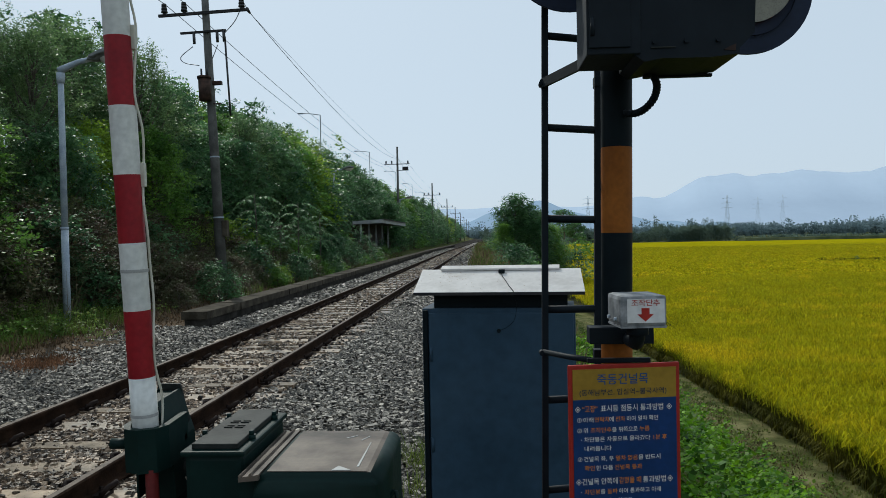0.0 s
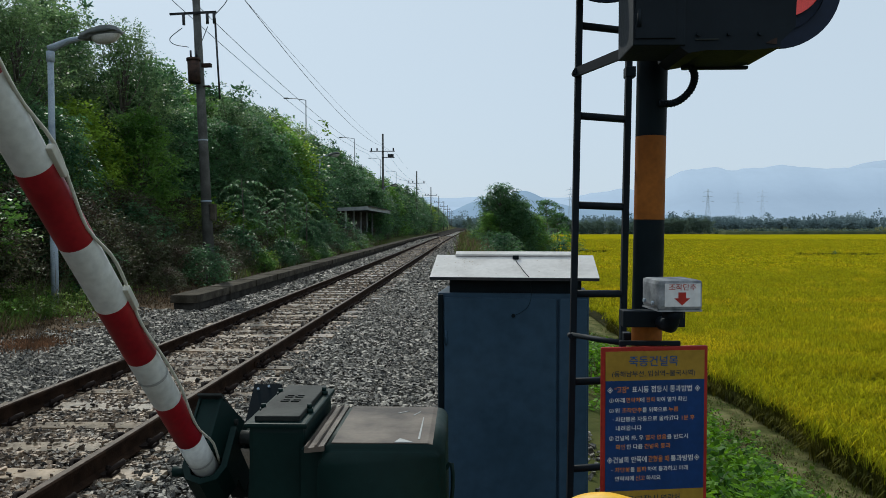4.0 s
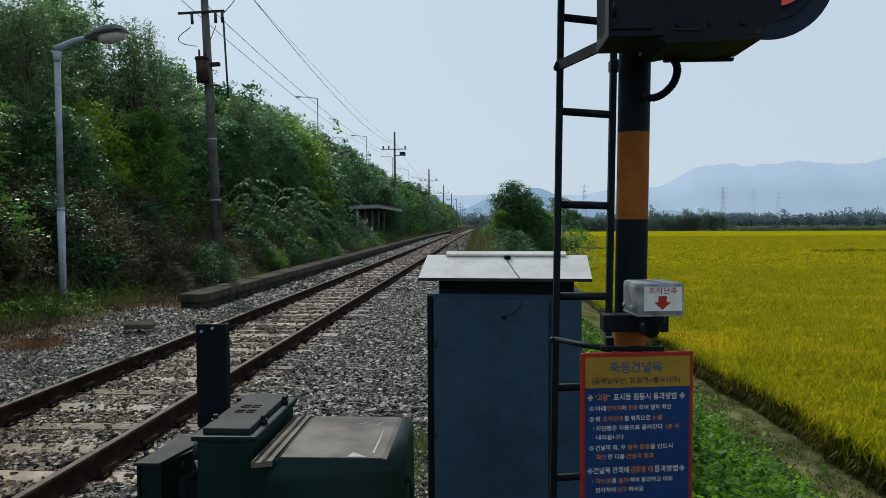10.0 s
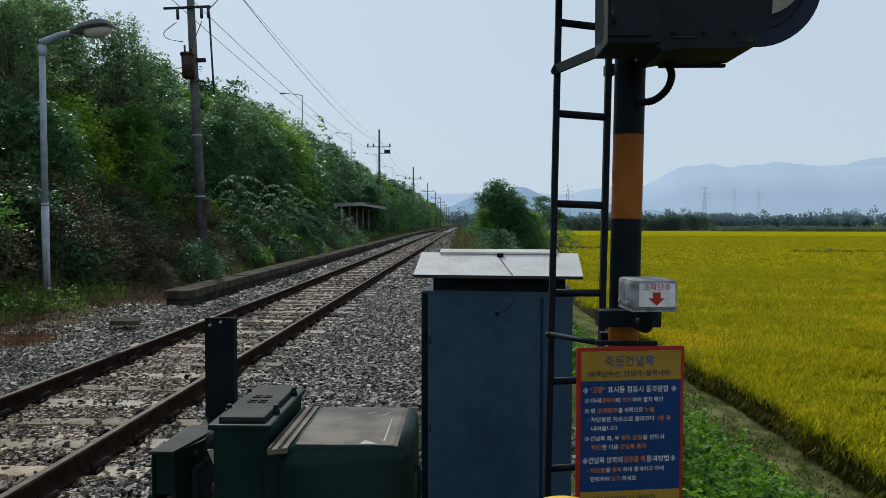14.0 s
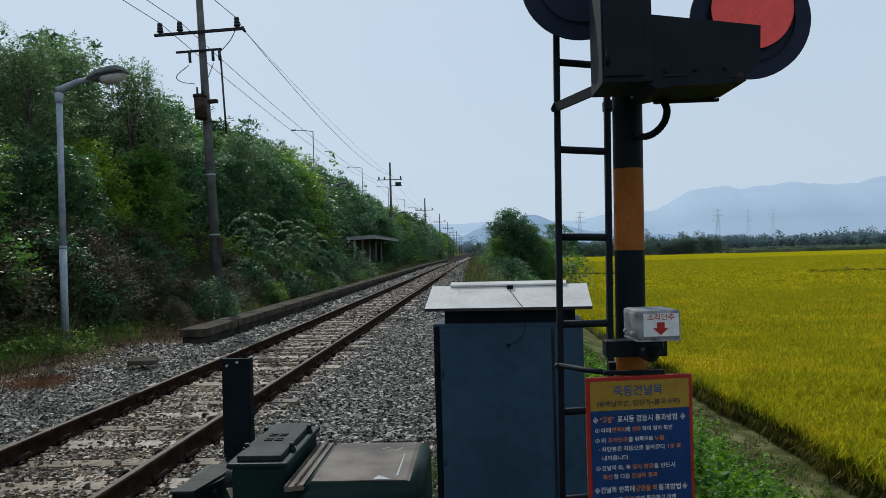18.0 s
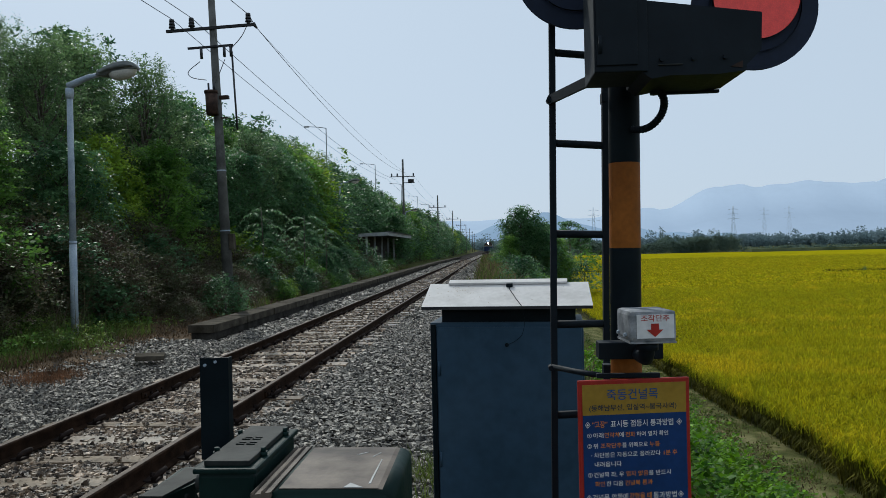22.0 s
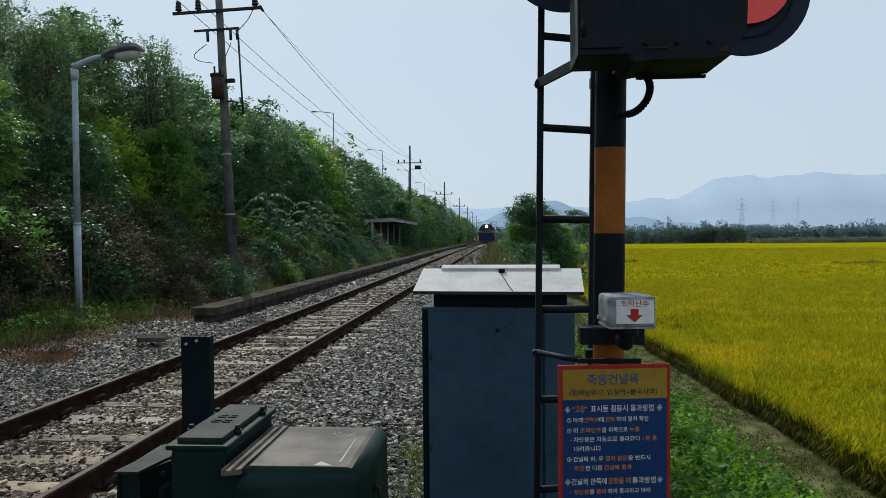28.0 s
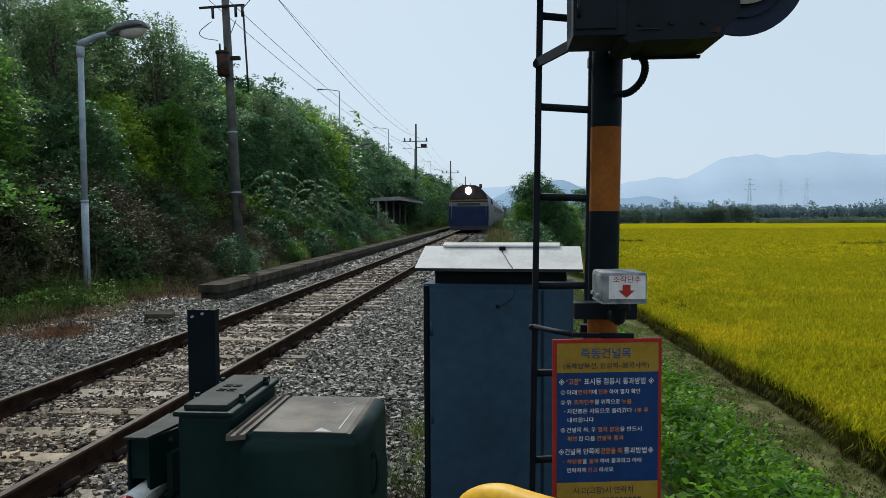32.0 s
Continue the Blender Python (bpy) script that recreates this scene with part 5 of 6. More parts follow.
def tree_template(name, seed, height, width, leaf_mat, leaf, clumps, per, low=0.25, slim=0.36, ranks=7, droop=0.5, spikes=6):
    """A trunk, limbs that reach every clump, and a crown of leafy sprays with gaps between the clumps."""
    rng = np.random.default_rng(seed)
    t = empty(name)
    bm = bmesh.new()
    base_r = 0.018 * height + 0.02
    bend = rng.uniform(-0.2, 0.2, 2)
    top = Vector((bend[0], bend[1], height * 0.82))
    tube(bm, [(0, 0, -0.3), (bend[0] * 0.3, bend[1] * 0.3, height * 0.35), tuple(top)], base_r, 8, base_r * 0.25)
    sets = []
    for i in range(clumps):
        f = low + (1 - low) * ((i + 0.5) / clumps)
        prof = math.sin(math.pi * min(0.98, 0.18 + 0.8 * f)) ** 0.7
        ang = i * 2.399 + rng.uniform(-0.5, 0.5)
        r = width * 0.5 * prof * rng.uniform(0.5, 1.05)
        c = (math.cos(ang) * r + bend[0] * f, math.sin(ang) * r + bend[1] * f, height * (f + rng.uniform(-0.05, 0.05)))
        if i % 2 == 0:
            z0 = max(0.15, f - 0.25) * height
            tube(bm, [(bend[0] * z0 / height, bend[1] * z0 / height, z0), ((c[0]) * 0.55, c[1] * 0.55, z0 + 0.4 * (c[2] - z0)), c], base_r * 0.35, 5, 0.008)
        s = width * rng.uniform(0.10, 0.19)
        sets.append(spray_quads(c, (s, s, s * rng.uniform(0.6, 0.95)), max(3, int(per * 1.15) // ranks), ranks, leaf, rng, slim, 0.35, droop))
        sets.append(leaf_quads(c, (s * 0.7, s * 0.7, s * 0.5), per // 4, leaf * 1.1, rng, 0.3, slim))
    if height > 3:
        for i in range(spikes):
            x, y = rng.normal(0, width * 0.2, 2)
            z = height * rng.uniform(0.92, 1.08)
            tube(bm, [(bend[0] * 0.8, bend[1] * 0.8, height * 0.75), (x, y, z)], 0.015, 4, 0.005)
            sets.append(leaf_quads((x, y, z - 0.15), (0.16, 0.16, 0.5), per // 4, leaf * 0.8, rng, -0.2, slim))
            sets.append(spray_quads((x, y, z - 0.1), (0.15, 0.15, 0.3), 4, ranks, leaf * 0.8, rng, slim, 0.8, droop))
    part("trunk", bm, M_BARK, t)
    crown = new("crown", quads(name + "_crown", np.concatenate(sets), leaf_mat))
    crown.parent = t
    return t


def plant(template, label, category, group, spots):
    tagged(template, label, category, group)
    poses = [pose(x, y, z, 0, 0, turn) @ Matrix.Diagonal((k, k, k, 1)) for x, y, z, k, turn in spots]
    for m in poses[1:]:
        copy_thing(template, m)
    template.matrix_basis = poses[0]


def build_trees():
    rnd = random.Random(11)
    kinds = [
        (tree_template("tree", 1, 6.4, 4.2, M_LEAFDARK, 0.17, 72, 150, 0.2, 0.34, 8, 0.6), "dark green bushy tree on the bank", []),
        (tree_template("tree", 2, 7.0, 3.9, M_LEAF, 0.17, 72, 150, 0.2, 0.36, 7, 0.45), "green broadleaf tree on the bank", []),
        (tree_template("tree", 3, 6.0, 4.4, M_LEAFDARK, 0.22, 64, 150, 0.2, 0.2, 13, 0.9), "dense dark tree with long drooping leaves", []),
        (tree_template("tree", 4, 5.6, 4.2, M_LEAFLIGHT, 0.185, 68, 140, 0.2, 0.38, 6, 0.45), "light green young tree on the bank", []),
        (tree_template("tree", 5, 7.4, 3.6, M_LEAFOLIVE, 0.14, 72, 170, 0.2, 0.22, 9, 0.2, 12), "olive green feathery tree above the bank", []),
        (tree_template("tree", 6, 6.4, 4.2, M_LEAFDARK, 0.27, 60, 80), "dark green bushy tree on the bank", []),
        (tree_template("tree", 7, 7.0, 3.9, M_LEAF, 0.27, 60, 80), "green broadleaf tree on the bank", []),
        (tree_template("tree", 8, 6.0, 4.4, M_LEAFDARK, 0.30, 56, 80, 0.2, 0.24, 11, 0.8), "dense dark tree with long drooping leaves", []),
        (tree_template("tree", 9, 5.6, 4.2, M_LEAFLIGHT, 0.26, 58, 80), "light green young tree on the bank", []),
        (tree_template("tree", 10, 7.4, 3.6, M_LEAFOLIVE, 0.22, 62, 90, 0.2, 0.26, 8, 0.2, 12), "olive green feathery tree above the bank", []),
    ]
    y = 7.0
    while y < 280:
        step = 2.4 if y < 60 else (3.4 if y < 150 else 5.5)
        for row, x0 in enumerate((-7.9, -10.3, -12.6)):
            if (y > 110 and row == 1) or (y > 150 and row):
                continue
            x = x0 + rnd.uniform(-0.8, 0.8) + (2.2 if y > 85 else 0)
            yy = y + rnd.uniform(-0.9, 0.9) + row * 0.8
            if 51 < yy < 77 and x > -9:
                x = -9.6
            near_light = row == 0 and yy < 27
            k = rnd.choices(range(5), (1, 3, 1, 4, 1) if near_light else (((3, 2, 3, 1.2, 1.5) if yy < 40 else (4, 1.6, 4, 0.3, 1.6)) if row == 0 else (1, 0.5, 0.6, 0.2, 6) if yy < 22 else (4, 1.5, 3, 0.3, 4)))[0]
            s = (6.3, 6.1, 5.8)[row] / (6.7, 7.3, 6.3, 5.9, 7.7)[k] * rnd.uniform(0.8, 1.06)
            if near_light:
                s *= 0.68
            if row and yy < 28:
                s *= 0.92
            elif row and yy < 33.5:
                s *= 0.68
            elif row and yy < 38:
                s *= 0.86
            kinds[k + (5 if yy > (40 if row == 0 else 24) else 0)][2].append((x, yy, ground_height(x, yy) - 0.15, s, rnd.uniform(0, 360)))
        y += step
    for k, y in enumerate(np.arange(70.6, 86, 2.1)):         # overgrowth behind the shelter's far end
        kinds[(5, 7, 6, 5)[k % 4]][2].append((-5.5 + rnd.uniform(-0.5, 0.4), y, 0.25, rnd.uniform(0.6, 0.78), rnd.uniform(0, 360)))
    kinds[4][2].append((-8.3, 24.2, ground_height(-8.3, 24.2) - 0.15, 0.90, 70))
    kinds[4][2].append((-9.0, 26.6, ground_height(-9.0, 26.6) - 0.15, 0.70, 190))
    # lone trees to the right of the track
    kinds[0][2].append((6.2, 56.5, -0.9, 0.84, 40))
    kinds[2][2].append((7.0, 57.5, -1.7, 0.92, 130))
    kinds[0][2].append((5.6, 58.5, -0.7, 0.66, 220))
    kinds[2][2].append((7.9, 57, -2.5, 0.86, 300))
    kinds[1][2].append((8.9, 58, -2.7, 0.70, 75))
    kinds[4][2].append((9.3, 60, -2.7, 0.62, 15))
    kinds[1][2].append((5.2, 55, -0.5, 0.42, 15))
    for t, label, spots in kinds:
        plant(t, label, "tree", "trees on the bank", spots)


def build_pines():
    """Far pines with flat, layered crowns on bare stems."""
    rng = np.random.default_rng(77)
    for x, y, h, w in ((20.5, 150, 9.6, 5.6), (16.2, 158, 9.4, 4.6), (13.4, 165, 8.6, 4.4), (23.5, 156, 7.0, 4.2)):
        t = empty("pine_tree", pose(x, y, -2.75))
        tagged(t, "tall pine with a flat layered crown behind the paddies", "tree", "pines behind the paddies")
        bm = bmesh.new()
        tube(bm, [(0, 0, -0.2), (0.15, 0, h * 0.5), (-0.1, 0.1, h * 0.93)], 0.2, 7, 0.06)
        sets = []
        for k in range(7):
            f = 0.55 + 0.42 * k / 6
            for a in rng.uniform(0, 6.28, 4):
                r = w * 0.5 * (1.0 - 0.55 * max(0.0, (f - 0.8) / 0.2)) * rng.uniform(0.45, 0.95)
                c = (math.cos(a) * r, math.sin(a) * r, h * f + rng.uniform(-0.2, 0.2))
                tube(bm, [(0, 0, h * f - 0.5), c], 0.05, 4, 0.02)
                sets.append(leaf_quads(c, (w * 0.2, w * 0.2, 0.28), 90, 0.34, rng, -0.1, 0.3))
        part("trunk", bm, M_BARK, t)
        crown = new("crown", quads("pine_crown", np.concatenate(sets), M_LEAFDARK))
        crown.parent = t


def build_bushes():
    rnd = random.Random(21)
    kinds = [
        (tree_template("bush", 31, 2.2, 2.4, M_LEAFDARK, 0.13, 28, 105, 0.12), "dark green bush beside the platform", []),
        (tree_template("bush", 32, 1.8, 2.4, M_LEAF, 0.13, 28, 105, 0.12), "green leafy bush beside the platform", []),
        (tree_template("bush", 33, 1.7, 2.2, M_DRYBUSH, 0.095, 30, 150, 0.08, 0.24, 9, 0.3), "brownish withered bush beside the platform", []),
        (tree_template("bush", 34, 1.5, 2.4, M_LEAFLIGHT, 0.14, 26, 95, 0.10), "light green scrub bush on the bank", []),
        (tree_template("bush", 35, 2.2, 2.4, M_LEAFDARK, 0.17, 18, 45, 0.12), "dark green bush beside the platform", []),
        (tree_template("bush", 36, 1.8, 2.4, M_LEAF, 0.17, 18, 45, 0.12), "green leafy bush beside the platform", []),
        (tree_template("bush", 37, 1.7, 2.2, M_DRYBUSH, 0.14, 18, 45, 0.10), "brownish withered bush beside the platform", []),
        (tree_template("bush", 38, 1.5, 2.4, M_LEAFOLIVE, 0.18, 18, 45, 0.10), "light green scrub bush on the bank", []),
    ]
    for y in np.arange(8.0, 230.0, 1.7):
        if y > 110 and int(y) % 2:
            continue
        for x0 in (-6.5, -5.6) if y < 60 else (-6.3,):
            x = x0 + rnd.uniform(-0.5, 0.5)
            if 51 < y < 77 and x > -6.8:
                x = -4.4 + rnd.uniform(-0.4, 0.3)
            w = (1, 0.4, 8, 0.1) if y < 24 else ((3, 2, 2, 1) if y < 50 else (3, 3, 1, 2))
            k = rnd.choices(range(4), w)[0]
            if y > 80:
                x += 1.5
            s = rnd.uniform(0.65, 1.1) * (0.8 if x0 > -6 else 1)
            if 51 < y < 77:
                s *= 0.45
            kinds[k + (4 if y > 38 else 0)][2].append((x, y, ground_height(x, y) - 0.05, s, rnd.uniform(0, 360)))
    for x, y, k, t in ((-5.4, 12.6, 0.85, 10), (-6.3, 13.2, 1.0, 80), (-5.6, 14.6, 0.95, 140), (-4.9, 15.6, 0.8, 200), (-5.8, 16.4, 1.05, 260), (-7.0, 12.0, 1.0, 320), (-6.6, 15.4, 1.1, 45), (-5.1, 17.6, 0.85, 170), (-7.6, 13.6, 1.1, 230)):
        kinds[2][2].append((x, y, ground_height(x, y) - 0.08, k, t))
    for y in np.arange(15.0, 50.0, 0.95):                 # low scrub behind the platform
        for x0 in (-4.9, -4.0) if y > 16.5 else (-5.0,):
            x = x0 + line_x(y) + rnd.uniform(-0.45, 0.35)
            k = rnd.choices(range(4), (1.5, 0.4, 8, 0.4) if y < 24 else (3, 2, 3, 1.2))[0]
            kinds[k + (4 if y > 38 else 0)][2].append((x, y, ground_height(x, y) - 0.08, rnd.uniform(0.32, 0.62) * (1.25 if x0 < -4.5 else 0.8), rnd.uniform(0, 360)))
    for y in np.arange(30, 150, 4.5):                     # right verge
        x = 4.9 + rnd.uniform(-0.6, 0.9)
        k = rnd.choices(range(4), (3, 3, 2, 0.4))[0]
        kinds[k + (4 if y > 38 else 0)][2].append((x, y, ground_height(x, y) - 0.05, rnd.uniform(0.45, 0.8), rnd.uniform(0, 360)))
    for x, y, s, k in ((13.2, 104, 2.2, 0), (17.8, 106, 2.0, 1), (15.5, 108, 1.4, 0), (11.4, 59, 1.25, 0), (10.4, 61, 1.1, 0), (50.5, 92.6, 0.42, 0), (21, 107, 0.6, 3)):
        kinds[k + 4][2].append((x, y, -2.75, s, 30 * x))
    for t, label, spots in kinds:
        plant(t, label, "bush", "bushes by the line", spots)


def build_fronds():
    """Young trees of heaven: a thin stem with long feathery leaves that arch over."""
    rng = np.random.default_rng(77)
    t = empty("sapling")
    bm = bmesh.new()
    tube(bm, [(0, 0, -0.3), (0.05, 0.02, 1.4), (0.0, 0.0, 2.6)], 0.03, 6, 0.012)
    part("trunk", bm, M_BARK, t)
    bm, sets = bmesh.new(), []
    for i in range(15):
        z0 = 1.3 + 1.3 * i / 15
        a = i * 2.399
        way = np.array([math.cos(a), math.sin(a), 0.0])
        long, lift = rng.uniform(0.7, 1.05), rng.uniform(0.35, 0.75)
        pts = [np.array([0.02, 0.0, z0]) + way * long * f + np.array([0, 0, long * (lift * f - 1.15 * f * f)]) for f in np.linspace(0, 1, 13)]
        tube(bm, [tuple(p) for p in pts[::3]], 0.006, 4, 0.003)
        side = np.array([-way[1], way[0], 0.0])
        for k in range(2, 13):
            for hand in (-1, 1):
                ax = side * hand + way * 0.35 + np.array([0, 0, -0.7]) + rng.normal(size=3) * 0.25
                ax /= np.linalg.norm(ax)
                w = np.cross(ax, np.array([0, 0, 1.0]) + rng.normal(size=3) * 0.15)
                w /= np.linalg.norm(w)
                s = 0.24 * rng.uniform(0.7, 1.1) * (1.05 - 0.045 * k)
                p = pts[k]
                sets.append(np.array([p, p + ax * s * 0.4 + w * s * 0.2, p + ax * s, p + ax * s * 0.4 - w * s * 0.2]))
    part("stalk", bm, M_BARK, t)
    crown = new("crown", quads("sapling_crown", np.stack(sets), M_FROND))
    crown.parent = t
    plant(t, "young feathery-leaved tree with pale drooping fronds", "tree", "saplings by the platform", [(-5.0, 26.5, ground_height(-5.0, 26.5), 1.22, 20), (-4.3, 27.5, 0.1, 0.86, 140), (-4.0, 29.0, 0.1, 1.18, 250), (-3.8, 32.0, 0.1, 1.0, 75)])


build_trees()
build_fronds()
build_pines()
build_bushes()


def scatter_z(x, y):
    return np.array([ground_height(a, b) for a, b in zip(x, y)])


def build_grass():
    rng = RNG
    # green and dry grass on the left
    sets_g, sets_d = [], []
    for n, x0, x1, y0, y1, h, w, dry in ((12000, -8.5, -3.6, 8.5, 16, 0.2, 0.008, 0.22), (6000, -7, -3.2, 20, 60, 0.35, 0.016, 0.3), (4200, -7.5, -4.2, 11.5, 15.8, 0.3, 0.010, 0.0), (5000, 3.9, 5.2, 9, 60, 0.4, 0.014, 0.5), (9000, 2.9, 5.2, 22, 120, 0.65, 0.03, 0.55), (3500, -4.2, -3.0, 18, 60, 0.3, 0.014, 0.3)):
        x, y = rng.uniform(x0, x1, n), rng.uniform(y0, y1, n)
        keep = np.sin(x * 2.1 + 1.3 * np.sin(y)) + np.sin(y * 1.7 + x) + rng.normal(0, 0.7, n) > -0.3
        x, y = x[keep], y[keep]
        p = np.stack([x, y, scatter_z(x, y) - 0.02], 1)
        q = blades(p, h * rng.uniform(0.5, 1.4, len(p)), w, 0.8, rng)
        d = rng.random(len(p)) < dry
        sets_d.append(q[d])
        sets_g.append(q[~d])
    # bank on the right
    n = 80000
    x, y = rng.uniform(6.2, 9.9, n), 4 + 36 * rng.random(n) ** 1.3
    keep = np.sin(x * 2.7 + 1.5 * np.sin(y * 1.1)) + np.sin(y * 2.1 - x) + rng.normal(0, 0.8, n) > np.where(x > 7.9, 1.1, -0.5)
    x, y = x[keep], y[keep]
    n = len(x)
    p = np.stack([x, y, scatter_z(x, y) - 0.02], 1)
    q = blades(p, 0.08 * rng.uniform(0.4, 1.6, n), 0.007, 0.95, rng)
    d = rng.random(n) < 0.2
    sets_d.append(q[d])
    sets_g.append(q[~d])
    tagged(new("green_grass", quads("green_grass", np.concatenate(sets_g), M_GRASS)), "tufts of green grass on the banks", "grass", kind="stuff")
    tagged(new("dry_grass", quads("dry_grass", np.concatenate(sets_d), M_DRY)), "dry brown grass and straw on the banks", "grass", kind="stuff")
    sets_t, sets_w, creep = [], [], []
    # low leafy weeds on the right bank and by the platform
    sets = []
    for _ in range(620):
        x, y = rng.uniform(4.9, 7.6), rng.uniform(3.5, 14.5)
        if math.sin(x * 3.1 + 1.4 * math.sin(y * 1.3)) + math.sin(y * 2.3 - x) < -0.9 or (x - 6.4) * 0.9 > 12.4 - y:
            continue
        s = rng.uniform(0.16, 0.40)
        z = ground_height(x, y)
        sets.append(spray_quads((x, y, z + s * 0.45), (s, s, s * 0.9), 13, 6, 0.08, rng, 0.33, 0.55, 0.4, 2.8))
        sets.append(leaf_quads((x, y, z + s * 0.35), (s, s, s * 0.5), 20, 0.055, rng, 0.1, 0.34))
    for _ in range(900):                                  # creeping leaves on the bank strip
        x, y = rng.uniform(6.6, 9.5), 7.5 + 20 * rng.random() ** 1.5
        s = rng.uniform(0.08, 0.26)
        creep.append(leaf_quads((x, y, ground_height(x, y) + 0.02), (s, s, 0.035), 22, 0.055, rng, 0.0, 0.36))
    for _ in range(16):                                   # tufts beside the cabinet
        x, y = rng.uniform(2.9, 3.12), rng.uniform(3.7, 6.2)
        s = rng.uniform(0.05, 0.12)
        p = np.array([(x, y, -0.22)]) + rng.normal(size=(40, 3)) * np.array([s, s, 0])
        (sets_t if y > 4.4 else sets_w).append(blades(p, rng.uniform(0.08, 0.24, 40), 0.004, 0.8, rng))
    gourd = []
    for _ in range(46):                                   # broad yellowing gourd leaves
        x, y = rng.uniform(6.2, 9.2), 8.5 + 12 * rng.random()
        gourd.append(leaf_quads((x, y, ground_height(x, y) + 0.07), (0.22, 0.22, 0.06), 6, 0.085, rng, 0.0, 0.5))
    tagged(new("gourd_leaves", quads("gourd_leaves", np.concatenate(gourd), M_LEAFLIGHT)), "broad yellowing gourd leaves on the field path", "weeds", kind="stuff")
    edge_sets, mounds = [], []
    for cx, cy, sx, sy, hh, n in ((-5.1, 12.8, 0.6, 0.5, 0.42, 44), (-4.0, 12.2, 0.3, 0.25, 0.28, 16), (-4.3, 14.6, 0.2, 0.8, 0.17, 22), (-5.6, 11.2, 0.6, 0.5, 0.36, 26)):
        for _ in range(n):
            x, y, s = rng.normal(cx, sx), rng.normal(cy, sy), rng.uniform(0.1, 0.24)
            z = ground_height(x, y)
            mounds.append(spray_quads((x, y, z + hh * rng.uniform(0.2, 0.75)), (s, s, s * 0.8), 8, 5, 0.062, rng, 0.3, 0.6, 0.4, 3.0))
            p = np.array([(x, y, z - 0.02)]) + rng.normal(size=(26, 3)) * np.array([s, s, 0])
            mounds.append(blades(p, hh * rng.uniform(0.35, 0.9, 26), 0.006, 0.9, rng))
    tagged(new("leafy_grass", quads("leafy_grass", np.concatenate(mounds), M_TALLGRASS)), "lush green grass and herbs beside the gravel", "grass", kind="stuff")
    for _ in range(210):
        x, y = rng.uniform(-7.2, -4.2), rng.uniform(11, 16)
        s = rng.uniform(0.1, 0.25)
        edge_sets.append(leaf_quads((x, y, ground_height(x, y) + s * 0.6), (s, s, s * 0.7), 40, 0.07, rng, 0.1, 0.4))
    tagged(new("low_scrub", quads("low_scrub", np.concatenate(edge_sets), M_LEAF)), "low dull green scrub on the soil", "weeds", kind="stuff")
    tagged(new("leafy_weeds", quads("leafy_weeds", np.concatenate(sets), M_WEED)), "low bright green leafy weeds on the bank", "weeds", kind="stuff")
    tagged(new("creeping_plants", quads("creeping_plants", np.concatenate(creep), M_GRASS)), "low olive creeping plants on the field path", "weeds", kind="stuff")
    tagged(new("grass_tufts", quads("grass_tufts", np.concatenate(sets_t), M_GRASS)), "small green grass tufts in the ballast", "grass", kind="stuff")
    sets = list(sets_w)
    for _ in range(150):
        x, y = rng.uniform(-7.4, -4.4), rng.uniform(9, 30)
        s = rng.uniform(0.25, 0.6)
        z = ground_height(x, y)
        p = np.array([(x, y, z)]) + rng.normal(size=(50, 3)) * np.array([s * 0.5, s * 0.5, 0])
        sets.append(blades(p, s * 1.9 * rng.uniform(0.5, 1.2, 50), 0.006, 0.6, rng))
    lit = []
    for cx, cy, sx, sy, n in ((-3.9, 11.0, 0.5, 0.45, 1500), (-4.5, 11.2, 0.9, 1.3, 5200), (-3.4, 15.5, 0.5, 1.2, 1500), (-5.2, 13.2, 1.3, 1.6, 2600), (-4.6, 20, 0.7, 4.0, 2600), (8.6, 13, 0.5, 4.0, 2600)):
        x, y = rng.normal(cx, sx, n), rng.normal(cy, sy, n)
        keep = (x < -2.95 + 0.0135 * (y - 5)) | (x > 6)
        x, y = x[keep], y[keep]
        p = np.stack([x, y, scatter_z(x, y) + 0.015], 1)
        lit.append(blades(p, rng.uniform(0.03, 0.07, len(x)), 0.012, 0.98, rng))
    x, y = rng.normal(-2.85, 0.21, 1700), rng.normal(9.95, 0.27, 1700)
    p = np.stack([x, y, scatter_z(x, y) + rng.uniform(0.01, 0.04, len(x))], 1)
    tagged(new("rusty_needles", quads("rusty_needles", blades(p, rng.uniform(0.03, 0.08, len(x)), 0.007, 0.97, rng), M_NEEDLES)), "heap of rust-red fallen needles on the gravel", "litter", kind="stuff")
    tagged(new("leaf_litter", quads("leaf_litter", np.concatenate(lit), M_LITTER)), "brown fallen leaves and litter on the soil", "litter", kind="stuff")
    tagged(new("withered_stalks", quads("withered_stalks", np.concatenate(sets), M_DRYBUSH)), "withered reddish-brown stalks along the bank", "weeds", kind="stuff")


def arcs(p, length, w, rise, rng, bow=1.0):
    """Blades that rise from p, arch over and hang: two linked quads each."""
    n = len(p)
    a = rng.uniform(0, 2 * np.pi, n)
    out = np.stack([np.cos(a), np.sin(a), np.zeros(n)], 1)
    side = np.stack([-np.sin(a), np.cos(a), np.zeros(n)], 1) * np.broadcast_to(w, (n,))[:, None]
    length = length[:, None]
    k = rng.uniform(0.5, 1.2, (n, 1)) * bow
    mid = p + out * length * 0.32 * k + np.array([0, 0, 1.0]) * length * 0.55 * rise
    tip = p + out * length * 0.78 * k + np.array([0, 0, 1.0]) * length * (0.62 - 0.5 * k) * rise
    one = np.stack([p - side * 0.5, p + side * 0.5, mid + side, mid - side], axis=1)
    two = np.stack([mid - side, mid + side, tip + side * 0.25, tip - side * 0.25], axis=1)
    return np.concatenate([one, two])


